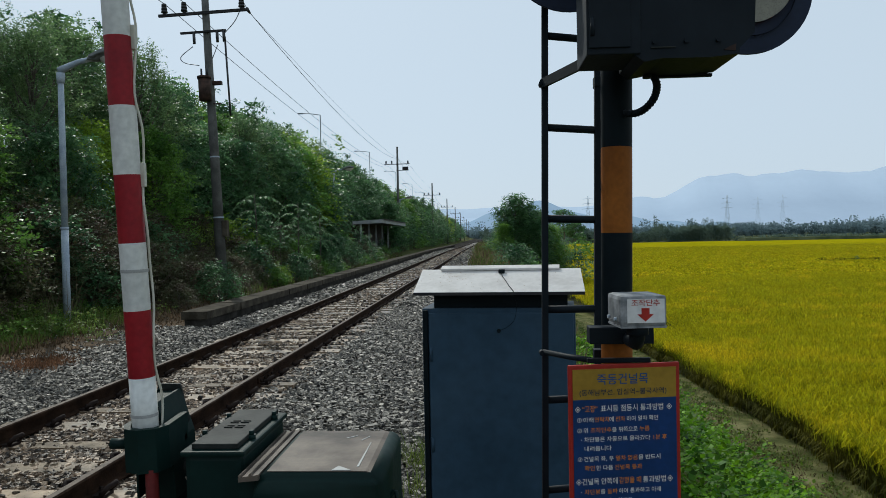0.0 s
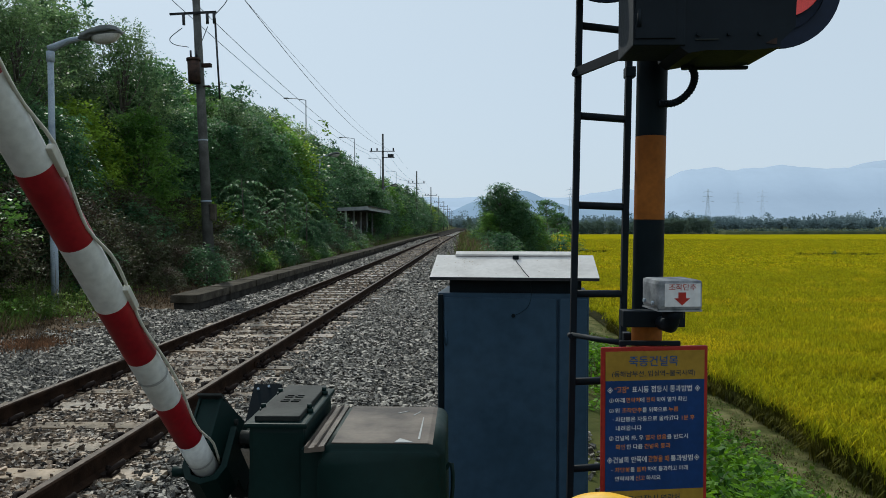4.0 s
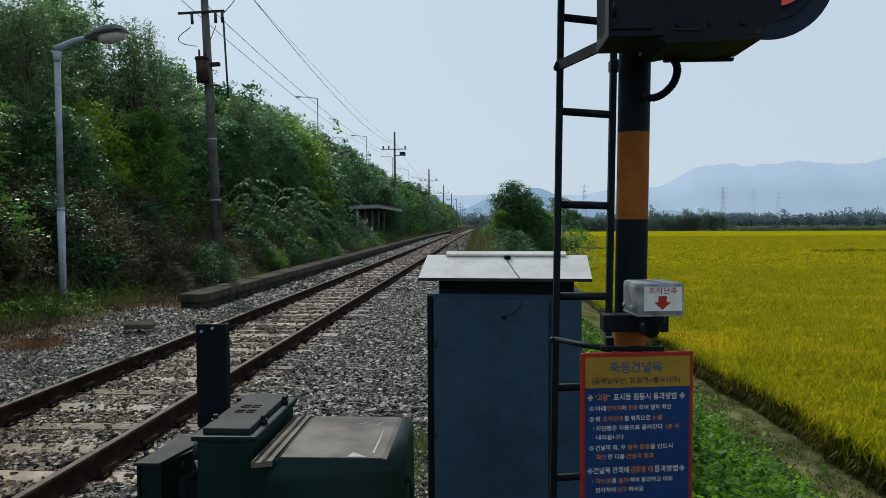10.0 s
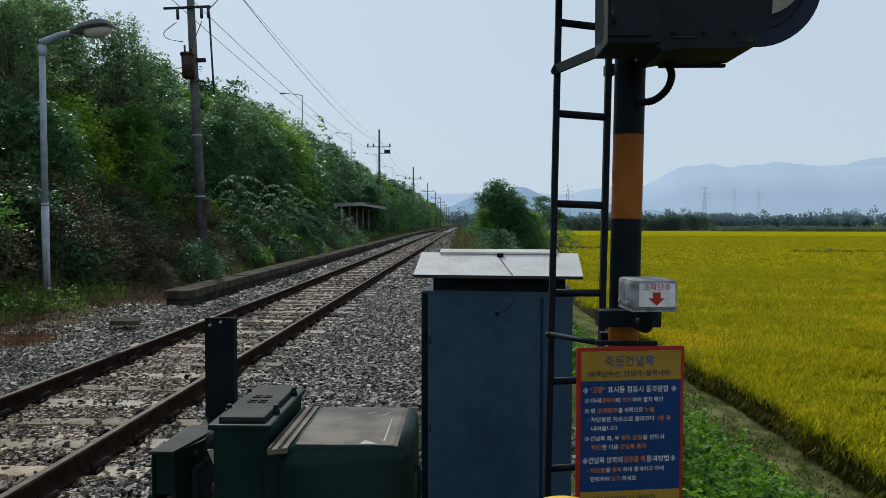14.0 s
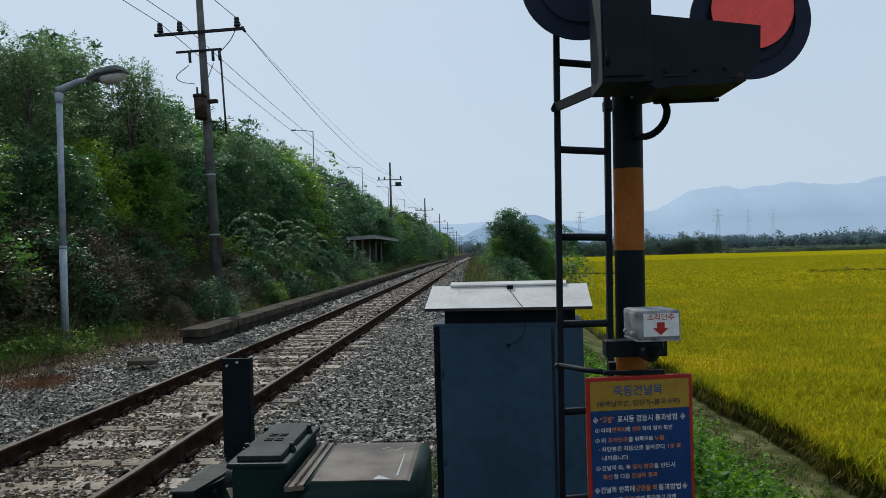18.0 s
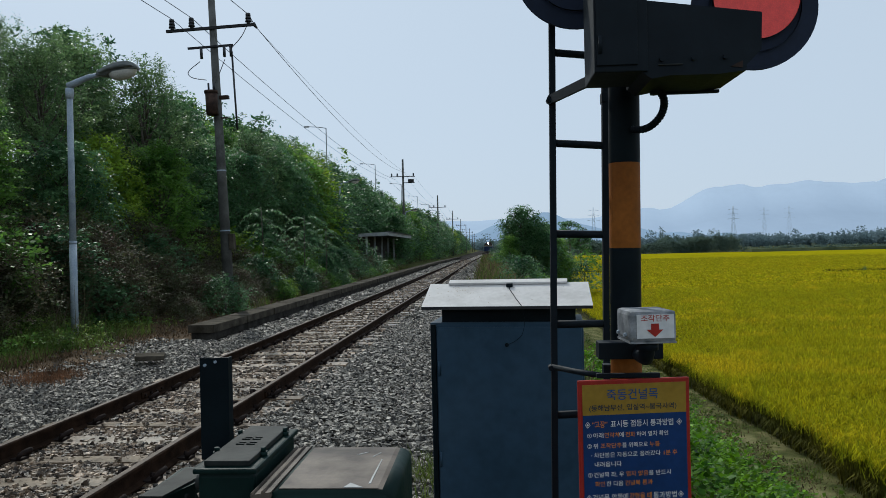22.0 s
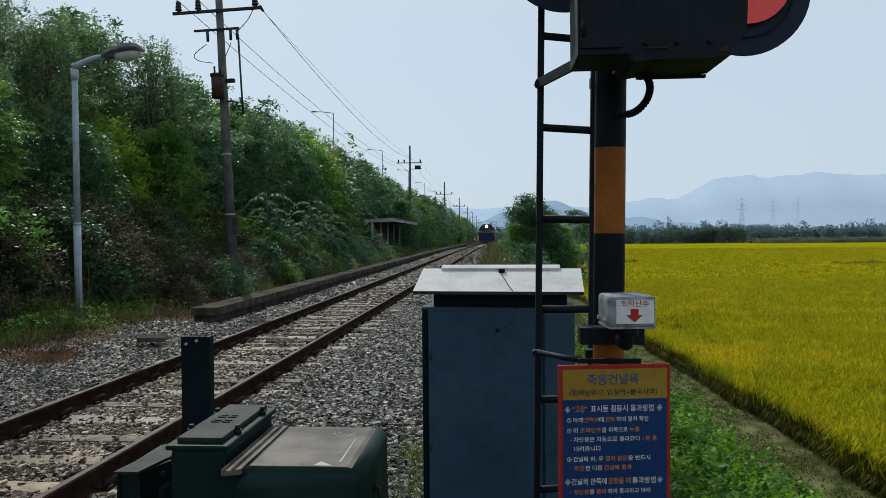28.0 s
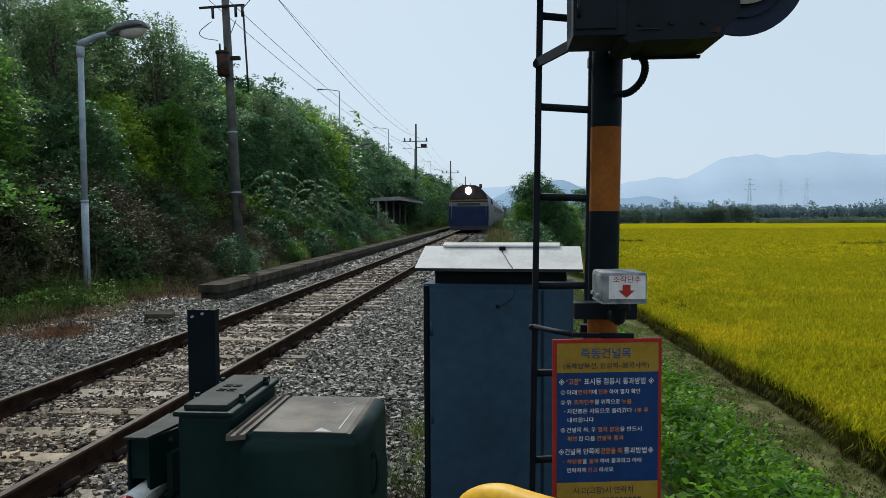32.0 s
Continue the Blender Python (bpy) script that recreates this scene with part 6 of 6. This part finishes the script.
def rice_edge(y):
    """Where the standing rice begins beside the field path."""
    return np.maximum(9.72 - 0.04 * np.maximum(y - 15, 0), 9.0) + 0.05 * np.sin(y * 0.9) + 0.04 * np.sin(y * 2.3)


def in_bund(x, y):
    """The grassy balks that part the paddies."""
    return (np.abs(y - 104 + 0.06 * (x - 10)) < 0.5) & (x < 24) | (np.abs(y - 92.5 - 0.03 * (x - 45)) < 0.5) & (x > 41)


def build_rice():
    rng = RNG
    # Two dark sheets stand in for the shade deep in the rice.
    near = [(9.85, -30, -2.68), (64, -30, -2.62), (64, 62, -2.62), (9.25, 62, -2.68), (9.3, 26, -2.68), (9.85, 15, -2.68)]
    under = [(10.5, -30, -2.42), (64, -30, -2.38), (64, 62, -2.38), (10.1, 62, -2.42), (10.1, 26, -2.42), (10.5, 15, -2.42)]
    tagged(new("rice_lower_leaves", raw("rice_lower_leaves", under, [(0, 1, 2, 3, 4, 5)], M_UNDER)), "dense lower leaves of the rice, shade in their colour", "rice", kind="stuff")
    tagged(new("paddy_mud", raw("paddy_mud", near, [(0, 1, 2, 3, 4, 5)], M_MUD)), "mud between the rice stalks, shade in its colour", "mud", kind="stuff")
    far = [(9.2, 56, -2.36), (700, 56, -2.36), (700, 80, -2.2), (9.2, 80, -2.2), (700, 340, -2.4), (9.2, 340, -2.55), (64, -30, -2.2), (700, -30, -2.2), (64, 56, -2.3)]
    tagged(new("far_paddy", raw("far_paddy", far, [(0, 1, 2, 3), (3, 2, 4, 5), (6, 7, 1, 8)], M_FIELD)), "dense ripe rice in flat far paddies", "rice field", kind="stuff")
    heads, leaves, stalks = [], [], []
    for x0, x1, y0, y1, step, per, h, w in ((8.95, 22, 3, 30, 0.2, 8, 0.80, 0.0095), (8.95, 10.3, 3, 30, 0.14, 5, 0.74, 0.008), (8.95, 50, 30, 62, 0.33, 8, 0.80, 0.017), (22, 60, 6, 30, 0.33, 8, 0.80, 0.017), (8.95, 140, 62, 200, 1.0, 8, 0.76, 0.05)):
        gx, gy = np.meshgrid(np.arange(x0, x1, step), np.arange(y0, y1, step))
        gx, gy = gx.ravel(), gy.ravel()
        gx = gx + rng.normal(0, step * 0.14, len(gx))
        gy = gy + rng.normal(0, step * 0.14, len(gy))
        keep = ((gx - 3.4) < (gy + 1.0) * 0.95) & (gx > rice_edge(gy)) & ~in_bund(gx, gy)
        gx, gy = gx[keep], gy[keep]
        p = np.stack([np.repeat(gx, per), np.repeat(gy, per), np.full(len(gx) * per, -2.72)], 1)
        p[:, :2] += rng.normal(0, step * 0.17, (len(p), 2))
        hill = np.repeat(rng.uniform(0.84, 1.1, len(gx)), per)
        hh = h * hill * (0.93 + 0.06 * np.sin(p[:, 0] * 0.8 + np.sin(p[:, 1] * 0.5))) * rng.uniform(0.86, 1.08, len(p))
        for cx, cy, lx, ly, deep in ((11.1, 27, 0.6, 3.2, 0.35), (10.9, 30.5, 1.2, 2.0, 0.3), (16.5, 21.0, 1.6, 0.7, 0.25), (24, 33, 3.0, 0.8, 0.25), (30, 47, 6.0, 0.9, 0.25), (13, 17.5, 0.8, 0.5, 0.25)):
            hh = hh * (1 - deep * np.exp(-((p[:, 0] - cx) / lx) ** 2 - ((p[:, 1] - cy) / ly) ** 2))        # lodged patches
        q = blades(p, hh * 0.74, w * 0.8, 0.22, rng)
        top = (q[:, 2] + q[:, 3]) / 2
        inner = p[:, 0] > rice_edge(p[:, 1]) + 0.16
        top_in = top[inner]
        heads += [arcs(top_in, hh[inner] * 0.42, w * 1.25, 0.8, rng, 1.0), arcs(top_in - np.array([0, 0, 0.04]), hh[inner] * 0.36, w * 1.1, 0.75, rng, 1.2)]
        flag = rng.random(len(p)) < 0.55
        leaves.append(blades(top[flag] - np.array([0, 0, 0.12]), hh[flag] * 0.40, w * 0.9, 0.55, rng))
        if step < 0.3:
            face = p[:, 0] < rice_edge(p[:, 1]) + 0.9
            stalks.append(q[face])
            # Rim leaves get the dark stalk colour as painted shade.
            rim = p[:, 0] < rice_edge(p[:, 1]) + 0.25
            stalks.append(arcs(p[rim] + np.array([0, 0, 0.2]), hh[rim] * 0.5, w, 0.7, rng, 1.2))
    tagged(new("rice_stalks", quads("rice_stalks", np.concatenate(stalks), M_STALK)), "green rice stalks along the paddy edge, darkened for shade", "rice", kind="stuff")
    tagged(new("rice_plants", quads("rice_plants", np.concatenate(heads), M_RICE)), "ripe yellow-green rice standing in the paddy", "rice", kind="stuff")
    tagged(new("rice_leaves", quads("rice_leaves", np.concatenate(leaves), M_RICELEAF)), "upright green rice leaves between the ripe heads", "rice", kind="stuff")
    # balks between the paddies with rough grass
    tufts = []
    for x0, x1, line in ((8.6, 24, lambda x: 104 - 0.06 * (x - 10)), (45.5, 75, lambda x: 92.5 + 0.03 * (x - 45))):
        x = rng.uniform(x0, x1, 1500)
        p = np.stack([x, line(x) + rng.normal(0, 0.22, 1500), np.full(1500, -2.4)], 1)
        tufts.append(blades(p, rng.uniform(0.2, 0.62, 1500), 0.04, 0.8, rng))
        bm = bmesh.new()
        pts = [(x0 + (x1 - x0) * k / 8, line(x0 + (x1 - x0) * k / 8), -2.5) for k in range(9)]
        tube(bm, pts, 0.34, 8)
        tagged(part("field_balk", bm, M_GRASSY), "low grassy balk between two rice paddies", "field balk", "balks of the paddies")
    tagged(new("balk_grass", quads("balk_grass", np.concatenate(tufts), M_STALK)), "rough dark grass on the paddy balks", "grass", kind="stuff")


build_grass()
build_rice()


def build_ballast():
    rng = RNG
    grey, rusty = [], []
    cube = np.array([(x, y, z) for x in (-1, 1) for y in (-1, 1) for z in (-1, 1)], dtype=float)
    face = np.array([(0, 1, 3, 2), (4, 6, 7, 5), (0, 4, 5, 1), (2, 3, 7, 6), (0, 2, 6, 4), (1, 5, 7, 3)])
    for x0, x1, y0, y1, dens, size in ((-3.4, 4.3, -4.5, 3.6, 330, 0.028), (-3.4, 3.4, 3.6, 9.5, 1350, 0.0195), (-1.2, 1.2, 4.0, 11.0, 1000, 0.019), (-3.4, 3.3, 9.5, 18, 700, 0.0235), (-2.4, 3.0, 18, 45, 120, 0.04), (-2.4, 2.6, 45, 95, 34, 0.075), (-4.6, -3.4, 8, 14, 60, 0.022), (3.3, 4.4, 2.8, 16, 160, 0.022)):
        n = int((x1 - x0) * (y1 - y0) * dens)
        x, y = rng.uniform(x0, x1, n), rng.uniform(y0, y1, n)
        x = x + 0.0135 * (y - 5)
        xt = x - 0.0135 * (y - 5)
        on_rail = np.abs(np.abs(xt) - GAUGE) < 0.075
        f = (y - 4.86) / 0.603
        on_sleeper = (np.abs(f - np.round(f)) * 0.603 < 0.105) & (np.abs(xt) < 1.12)
        keep = ~on_rail & (~on_sleeper | (rng.random(n) < 0.05) & (np.abs(np.abs(xt) - GAUGE) > 0.2)) & ~((y > 14.2) & (xt < -2.15))
        x, y, on_sleeper, xt = x[keep], y[keep], on_sleeper[keep], xt[keep]
        n = len(x)
        z = scatter_z(x, y) + np.where(on_sleeper, 0.045, np.where(np.abs(xt) < 1.15, 0.014, 0.0)) + rng.uniform(-0.005, 0.03, n)
        s = size * np.exp(rng.normal(-0.06, 0.2, (n, 1, 1))) * rng.uniform(0.65, 1.25, (n, 1, 3)) * np.array([1.25, 0.85, 0.5])
        v = cube[None] * s * rng.uniform(0.58, 1.06, (n, 8, 3))
        a, b = rng.uniform(0, 6.283, n), rng.normal(0, 0.7, n)
        ca, sa, cb, sb = np.cos(a), np.sin(a), np.cos(b), np.sin(b)
        v = np.stack([v[..., 0] * ca[:, None] - v[..., 1] * sa[:, None], v[..., 0] * sa[:, None] + v[..., 1] * ca[:, None], v[..., 2]], -1)
        v = np.stack([v[..., 0], v[..., 1] * cb[:, None] - v[..., 2] * sb[:, None], v[..., 1] * sb[:, None] + v[..., 2] * cb[:, None]], -1)
        v += np.stack([x, y, z], 1)[:, None]
        inner = np.abs(xt) < 1.0 + rng.normal(0, 0.12, n)
        grey.append(v[~inner])
        rusty.append(v[inner])
    for name, sets, mat, label in (("ballast_stones", grey, M_STONE, "broken grey and brown ballast stones"), ("rusty_ballast", rusty, M_STONERUST, "rust-brown ballast stones between the rails")):
        v = np.concatenate(sets)
        n = len(v)
        me = bpy.data.meshes.new(name)
        me.vertices.add(n * 8)
        me.vertices.foreach_set("co", v.astype(np.float32).ravel())
        idx = (face[None] + (np.arange(n) * 8)[:, None, None]).astype(np.int32).ravel()
        me.loops.add(len(idx))
        me.loops.foreach_set("vertex_index", idx)
        me.polygons.add(n * 6)
        me.polygons.foreach_set("loop_start", np.arange(0, n * 24, 4, dtype=np.int32))
        me.update(calc_edges=True)
        me.shade_flat()
        me.materials.append(mat)
        tagged(new(name, me), label, "ballast", kind="stuff")


build_ballast()


# ---------------------------------------------------------------- distance
def build_distance():
    # mountains: a long hazy ridge and a smaller hill in the track's axis
    def ridge(name, y, fn, x0, x1, n, mat, label):
        vs, fs = [], []
        for i in range(n + 1):
            x = x0 + (x1 - x0) * i / n
            h = fn(x)
            vs += [(x, y - 600, -3), (x, y - 250, h * 0.45), (x, y, h), (x, y + 300, -3)]
        for i in range(n):
            for j in range(3):
                fs.append((i * 4 + j, i * 4 + 4 + j, i * 4 + 5 + j, i * 4 + 1 + j))
        tagged(new(name, raw(name, vs, fs, mat, True)), label, "mountain", kind="structure")

    def main(x):
        def step(c, w):
            return 1 / (1 + math.exp(-max(-60, min(60, (x - c) / w))))

        def bump(c, w):
            return math.exp(-((x - c) / w) ** 2)
        return 110 + 75 * step(560, 60) + 130 * step(1105, 48) + 20 * bump(870, 90) + 8 * bump(1375, 70) - 10 * bump(1475, 50) + 18 * bump(1760, 110) + 2.5 * math.sin(x / 27.0) + 1.5 * math.sin(x / 11.0)

    def far_main(x):
        return 200 + 280 / (1 + math.exp(-max(-60, min(60, (x - 2480) / 190)))) + 4 * math.sin(x / 60.0)

    def hill(x):
        return 105 * math.exp(-((x - 290) / 150) ** 2) + 55 * math.exp(-((x - 60) / 150) ** 2) + 36 * math.exp(-((x - 620) / 200) ** 2) + 6 * math.sin(x / 33.0) + 45

    # Ridges show haze only by their material's pale colour and glow.
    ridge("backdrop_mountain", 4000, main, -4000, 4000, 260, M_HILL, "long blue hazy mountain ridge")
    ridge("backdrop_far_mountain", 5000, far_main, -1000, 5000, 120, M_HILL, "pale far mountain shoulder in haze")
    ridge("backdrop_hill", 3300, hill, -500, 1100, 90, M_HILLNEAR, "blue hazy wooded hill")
    rng = RNG
    sets = []
    for k in range(230):
        x, y = 4 + 119 * rng.random(), 346 + rng.uniform(0, 14)
        rise = 0.72 + 0.28 * math.sin(x * 0.31 + 1.7 * math.sin(x * 0.13)) * math.sin(x * 0.083 + 0.6)
        h = rng.uniform(6.0, 10.5) * rise * (1.3 if k % 13 == 0 else 1)
        w = rng.uniform(1.2, 3.2)
        sets.append(leaf_quads((x, y, -2.7 + h * 0.42), (w, 2.0, h * 0.44), 150, 0.5, rng, 0.1, 0.5))
        for _ in range(4):
            e = (x + rng.normal(0, w * 0.5), y, -2.7 + h * rng.uniform(0.72, 0.98))
            sets.append(leaf_quads(e, (w * 0.36, 1.0, h * 0.12), 34, 0.45, rng, 0.1, 0.5))
    for k in range(160):
        x, y = 122 + 250 * rng.random(), 340 + rng.uniform(0, 6)
        sets.append(leaf_quads((x, y, -1.3), (3, 1.5, 1.1), 40, 0.8, rng, 0.1, 0.5))
    tagged(new("far_wood", quads("far_wood", np.concatenate(sets), M_FARTREE)), "distant dark green belt of trees behind the paddies", "trees", kind="stuff")
    sets = []
    for k in range(330):
        x, y = rng.uniform(-40, 440), 600 + rng.uniform(0, 40)
        h = rng.uniform(9, 15) * (1.35 if k % 12 == 0 else 1)
        sets.append(leaf_quads((x, y, -2.7 + h * 0.5), (5.5, 4, h * 0.42), 150, 1.4, rng, 0.1, 0.5))
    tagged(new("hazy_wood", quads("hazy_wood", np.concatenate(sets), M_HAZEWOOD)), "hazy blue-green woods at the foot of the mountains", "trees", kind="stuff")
    bm = bmesh.new()
    box(bm, 121, 420, 326, 334, -2.8, -1.1)
    tagged(part("levee", bm, M_LEVEE), "low straw-coloured embankment across the fields", "levee", kind="structure")
    for x, y, h in ((441, 1300, 70), (570, 1500, 76), (661, 1600, 84), (188, 1250, 72)):
        t = empty("power_pylon", pose(x, y, -3))
        tagged(t, "distant lattice power pylon with crossarms", "pylon", group="pylons on the plain")
        bm = bmesh.new()
        # k0 thins the bars, most on farther pylons, so they fade like haze.
        b, k0 = h * 0.085, 0.85 if y < 1400 else 0.4
        for sx in (-1, 1):
            for sy in (-1, 1):
                tube(bm, [(sx * b, sy * b, 0), (sx * b * 0.35, sy * b * 0.35, h * 0.55), (sx * 0.5, sy * 0.5, h)], h * 0.0035 * k0, 4)
        for k in range(7):
            z0, z1 = h * k / 8, h * (k + 1) / 8
            r0, r1 = b * (1 - 0.11 * k), b * (1 - 0.11 * (k + 1))
            for sy in (-1, 1):
                tube(bm, [(-r0, sy * r0, z0), (r1, sy * r1, z1)], h * 0.0022 * k0, 4)
                tube(bm, [(r0, sy * r0, z0), (-r1, sy * r1, z1)], h * 0.0022 * k0, 4)
        part("tower", bm, M_PYLON, t)
        for k in range(3):
            bm = bmesh.new()
            z = h * (0.68 + 0.12 * k)
            w = h * (0.15 - 0.015 * k)
            tube(bm, [(-w, 0, z), (0, 0, z + h * 0.02), (w, 0, z)], h * 0.005 * k0, 4)
            part("crossarm", bm, M_PYLON, t)


build_distance()


# ---------------------------------------------------------------- train
def build_train():
    t = empty("train", pose(0, 61, 0))
    tagged(t, "blue diesel locomotive hauling passenger coaches, headlight lit", "train")
    bm = bmesh.new()
    prism(bm, [(-1.52, 0.55), (1.52, 0.55), (1.55, 1.2), (1.55, 2.25), (-1.55, 2.25), (-1.55, 1.2)], 1, 0.0, 19.5)
    part("lower_body", bm, M_TRAINBLUE, t, "dark blue lower body")
    bm = bmesh.new()
    prism(bm, [(-1.55, 2.25), (1.55, 2.25), (1.55, 2.62), (-1.55, 2.62)], 1, 0.02, 0.5)
    part("grey_band", bm, M_TRAINGREY, t, "light grey band")
    bm = bmesh.new()
    prism(bm, [(-1.5, 2.62), (1.5, 2.62), (1.36, 3.3), (0.85, 3.92), (0.5, 4.08), (-0.5, 4.08), (-0.85, 3.92), (-1.36, 3.3)], 1, 0.12, 4.2)
    cab = part("cab", bm, M_TRAINRED, t, "dull red and black cab front")
    bm = bmesh.new()
    prism(bm, [(-1.25, 2.62), (1.25, 2.62), (1.2, 3.5), (0.8, 3.85), (-0.8, 3.85), (-1.2, 3.5)], 1, 4.2, 19.3)
    part("engine_hood", bm, M_TRAINBLUE, t)
    for sx in (-1, 1):
        bm = bmesh.new()
        prism(bm, [(sx * 0.25, 2.98), (sx * 1.12, 2.98), (sx * 1.02, 3.36), (sx * 0.25, 3.42)], 1, 0.09, 0.13)
        part("windscreen", bm, M_TRAINDARK, cab, "dark windscreen")
        bm = bmesh.new()
        tube(bm, [(sx * 1.35, -0.06, 1.2), (sx * 1.35, -0.06, 2.7)], 0.025, 6)
        part("handrail", bm, M_TRAINGREY, t)
    bm = bmesh.new()
    box(bm, -0.9, 0.9, -0.015, 0.02, 2.33, 2.52)
    part("number_panel", bm, M_TRAINDARK, t)
    bm = bmesh.new()
    tube(bm, [(-1.55, -0.08, 2.78), (1.55, -0.08, 2.78)], 0.03, 6)
    part("front_rail", bm, M_TRAINYEL, t)
    bm = bmesh.new()
    box(bm, -1.52, 1.52, -0.02, 0.03, 2.86, 2.96)
    part("front_stripe", bm, M_RUSTBROWN, t, "dull red stripe under the windscreen")
    bm = bmesh.new()
    prism(bm, [(-1.55, 2.25), (1.55, 2.25), (1.55, 2.62), (-1.55, 2.62)], 1, 0.5, 19.5)
    part("upper_body", bm, M_TRAINBLUE, t)
    bm = bmesh.new()
    tube(bm, [(-0.03, 0.0, 3.6), (-0.03, 0.14, 3.6)], 0.24, 20)
    bmesh.ops.transform(bm, matrix=Matrix.Translation((0, 0, 3.6)) @ Matrix.Diagonal((1, 1, 1.35, 1)) @ Matrix.Translation((0, 0, -3.6)), verts=bm.verts[:])
    part("headlight", bm, M_LAMPGLOW, cab, "bright white headlight")
    bm = bmesh.new()
    prism(bm, [(-1.4, 0.2), (1.4, 0.2), (1.5, 0.55), (-1.5, 0.55)], 1, -0.1, 0.3)
    part("cowcatcher", bm, M_TRAINDARK, t)
    bm = bmesh.new()
    box(bm, -1.2, 1.2, 1.0, 18.5, 0.25, 0.6)
    part("underframe", bm, M_TRAINDARK, t)
    for by in (3.2, 5.1, 14.5, 16.4):
        for sx in (-1, 1):
            bm = bmesh.new()
            tube(bm, [(sx * 0.72, by, 0.46), (sx * 0.84, by, 0.46)], 0.46, 20)
            part("wheel", bm, M_TRAINDARK, t)
    bm = bmesh.new()
    tube(bm, [(0.85, 2.0, 3.9), (0.85, 2.0, 4.25)], 0.12, 8)
    part("horn", bm, M_TRAINDARK, t)
    for k in range(6):
        y0 = 20.5 + 23.4 * k
        bm = bmesh.new()
        prism(bm, [(-1.45, 0.9), (1.45, 0.9), (1.48, 2.6), (1.3, 3.4), (0.7, 3.75), (-0.7, 3.75), (-1.3, 3.4), (-1.48, 2.6)], 1, y0, y0 + 22.6)
        coach = part("coach", bm, M_COACH, t, "blue-grey passenger coach")
        bm = bmesh.new()
        box(bm, -1.1, 1.1, y0 + 1, y0 + 21.5, 0.15, 0.9)
        part("bogie", bm, M_TRAINDARK, coach)
        for i in range(9):
            bm = bmesh.new()
            box(bm, 1.455, 1.5, y0 + 1.6 + 2.25 * i, y0 + 3.0 + 2.25 * i, 1.9, 2.6)
            part("window", bm, M_TRAINDARK, coach)
    for ob in t.children_recursive:
        ob.data.transform(Matrix.Diagonal((1.03, 1, 0.93, 1)))
    return t


TRAIN = build_train()


def motions():
    walk(TRAIN, [(t, pose(line_x(57.5 + 21.8 * (32 - t)) + 0.2 + 0.16 * math.exp(-0.8 * (32 - t)), 57.5 + 21.8 * (32 - t), line_z(57.5 + 21.8 * (32 - t)), 0, 0, -0.77)) for t in (0, 8, 16, 24, 31, 31.5, 32)])
    turns = [(0, 2.5), (1, 8.2), (2, 18.1), (3, 30.1), (3.5, 36.5), (5.5, 63.0), (6, 69.7), (6.5, 76.5), (7, 82.3), (7.5, 86.5), (8, 89.3), (8.5, 90), (32, 90)]
    walk(ARM, [(t, pose(AXLE[0] - 0.03 * max(0.0, a - 69.7) / 20.3, AXLE[1], AXLE[2], a)) for t, a in turns])
    lit = [(0.05, 0.6), (1.25, 1.8), (2.45, 3.05), (3.65, 4.2), (4.8, 5.35), (5.85, 6.5), (7.3, 7.9), (8.3, 8.9), (9.5, 10.1), (10.75, 11.35), (11.92, 12.62), (13.4, 13.9), (14.4, 15.0), (15.5, 16.1), (16.7, 17.3),
           (17.8, 18.35), (19.1, 19.7), (20.25, 20.85), (21.6, 22.2), (22.7, 23.2), (23.9, 24.5), (25.2, 25.8), (26.3, 26.9), (27.5, 28.1), (28.75, 29.1), (29.8, 30.2), (30.8, 31.2)]
    at = LENS.matrix_world.translation.copy()
    rows, turn = [(0, 180)], 180
    for on, off in lit:
        for t0 in (on, off):
            rows += [(t0 - 0.04 + 0.0334 * k, turn + 60 * k) for k in range(4) if k or t0 > 0.06]
            turn += 180
    rows.append((32, turn))
    walk(LENS, [(t, pose(*at, 0, 0, a)) for t, a in rows])


motions()
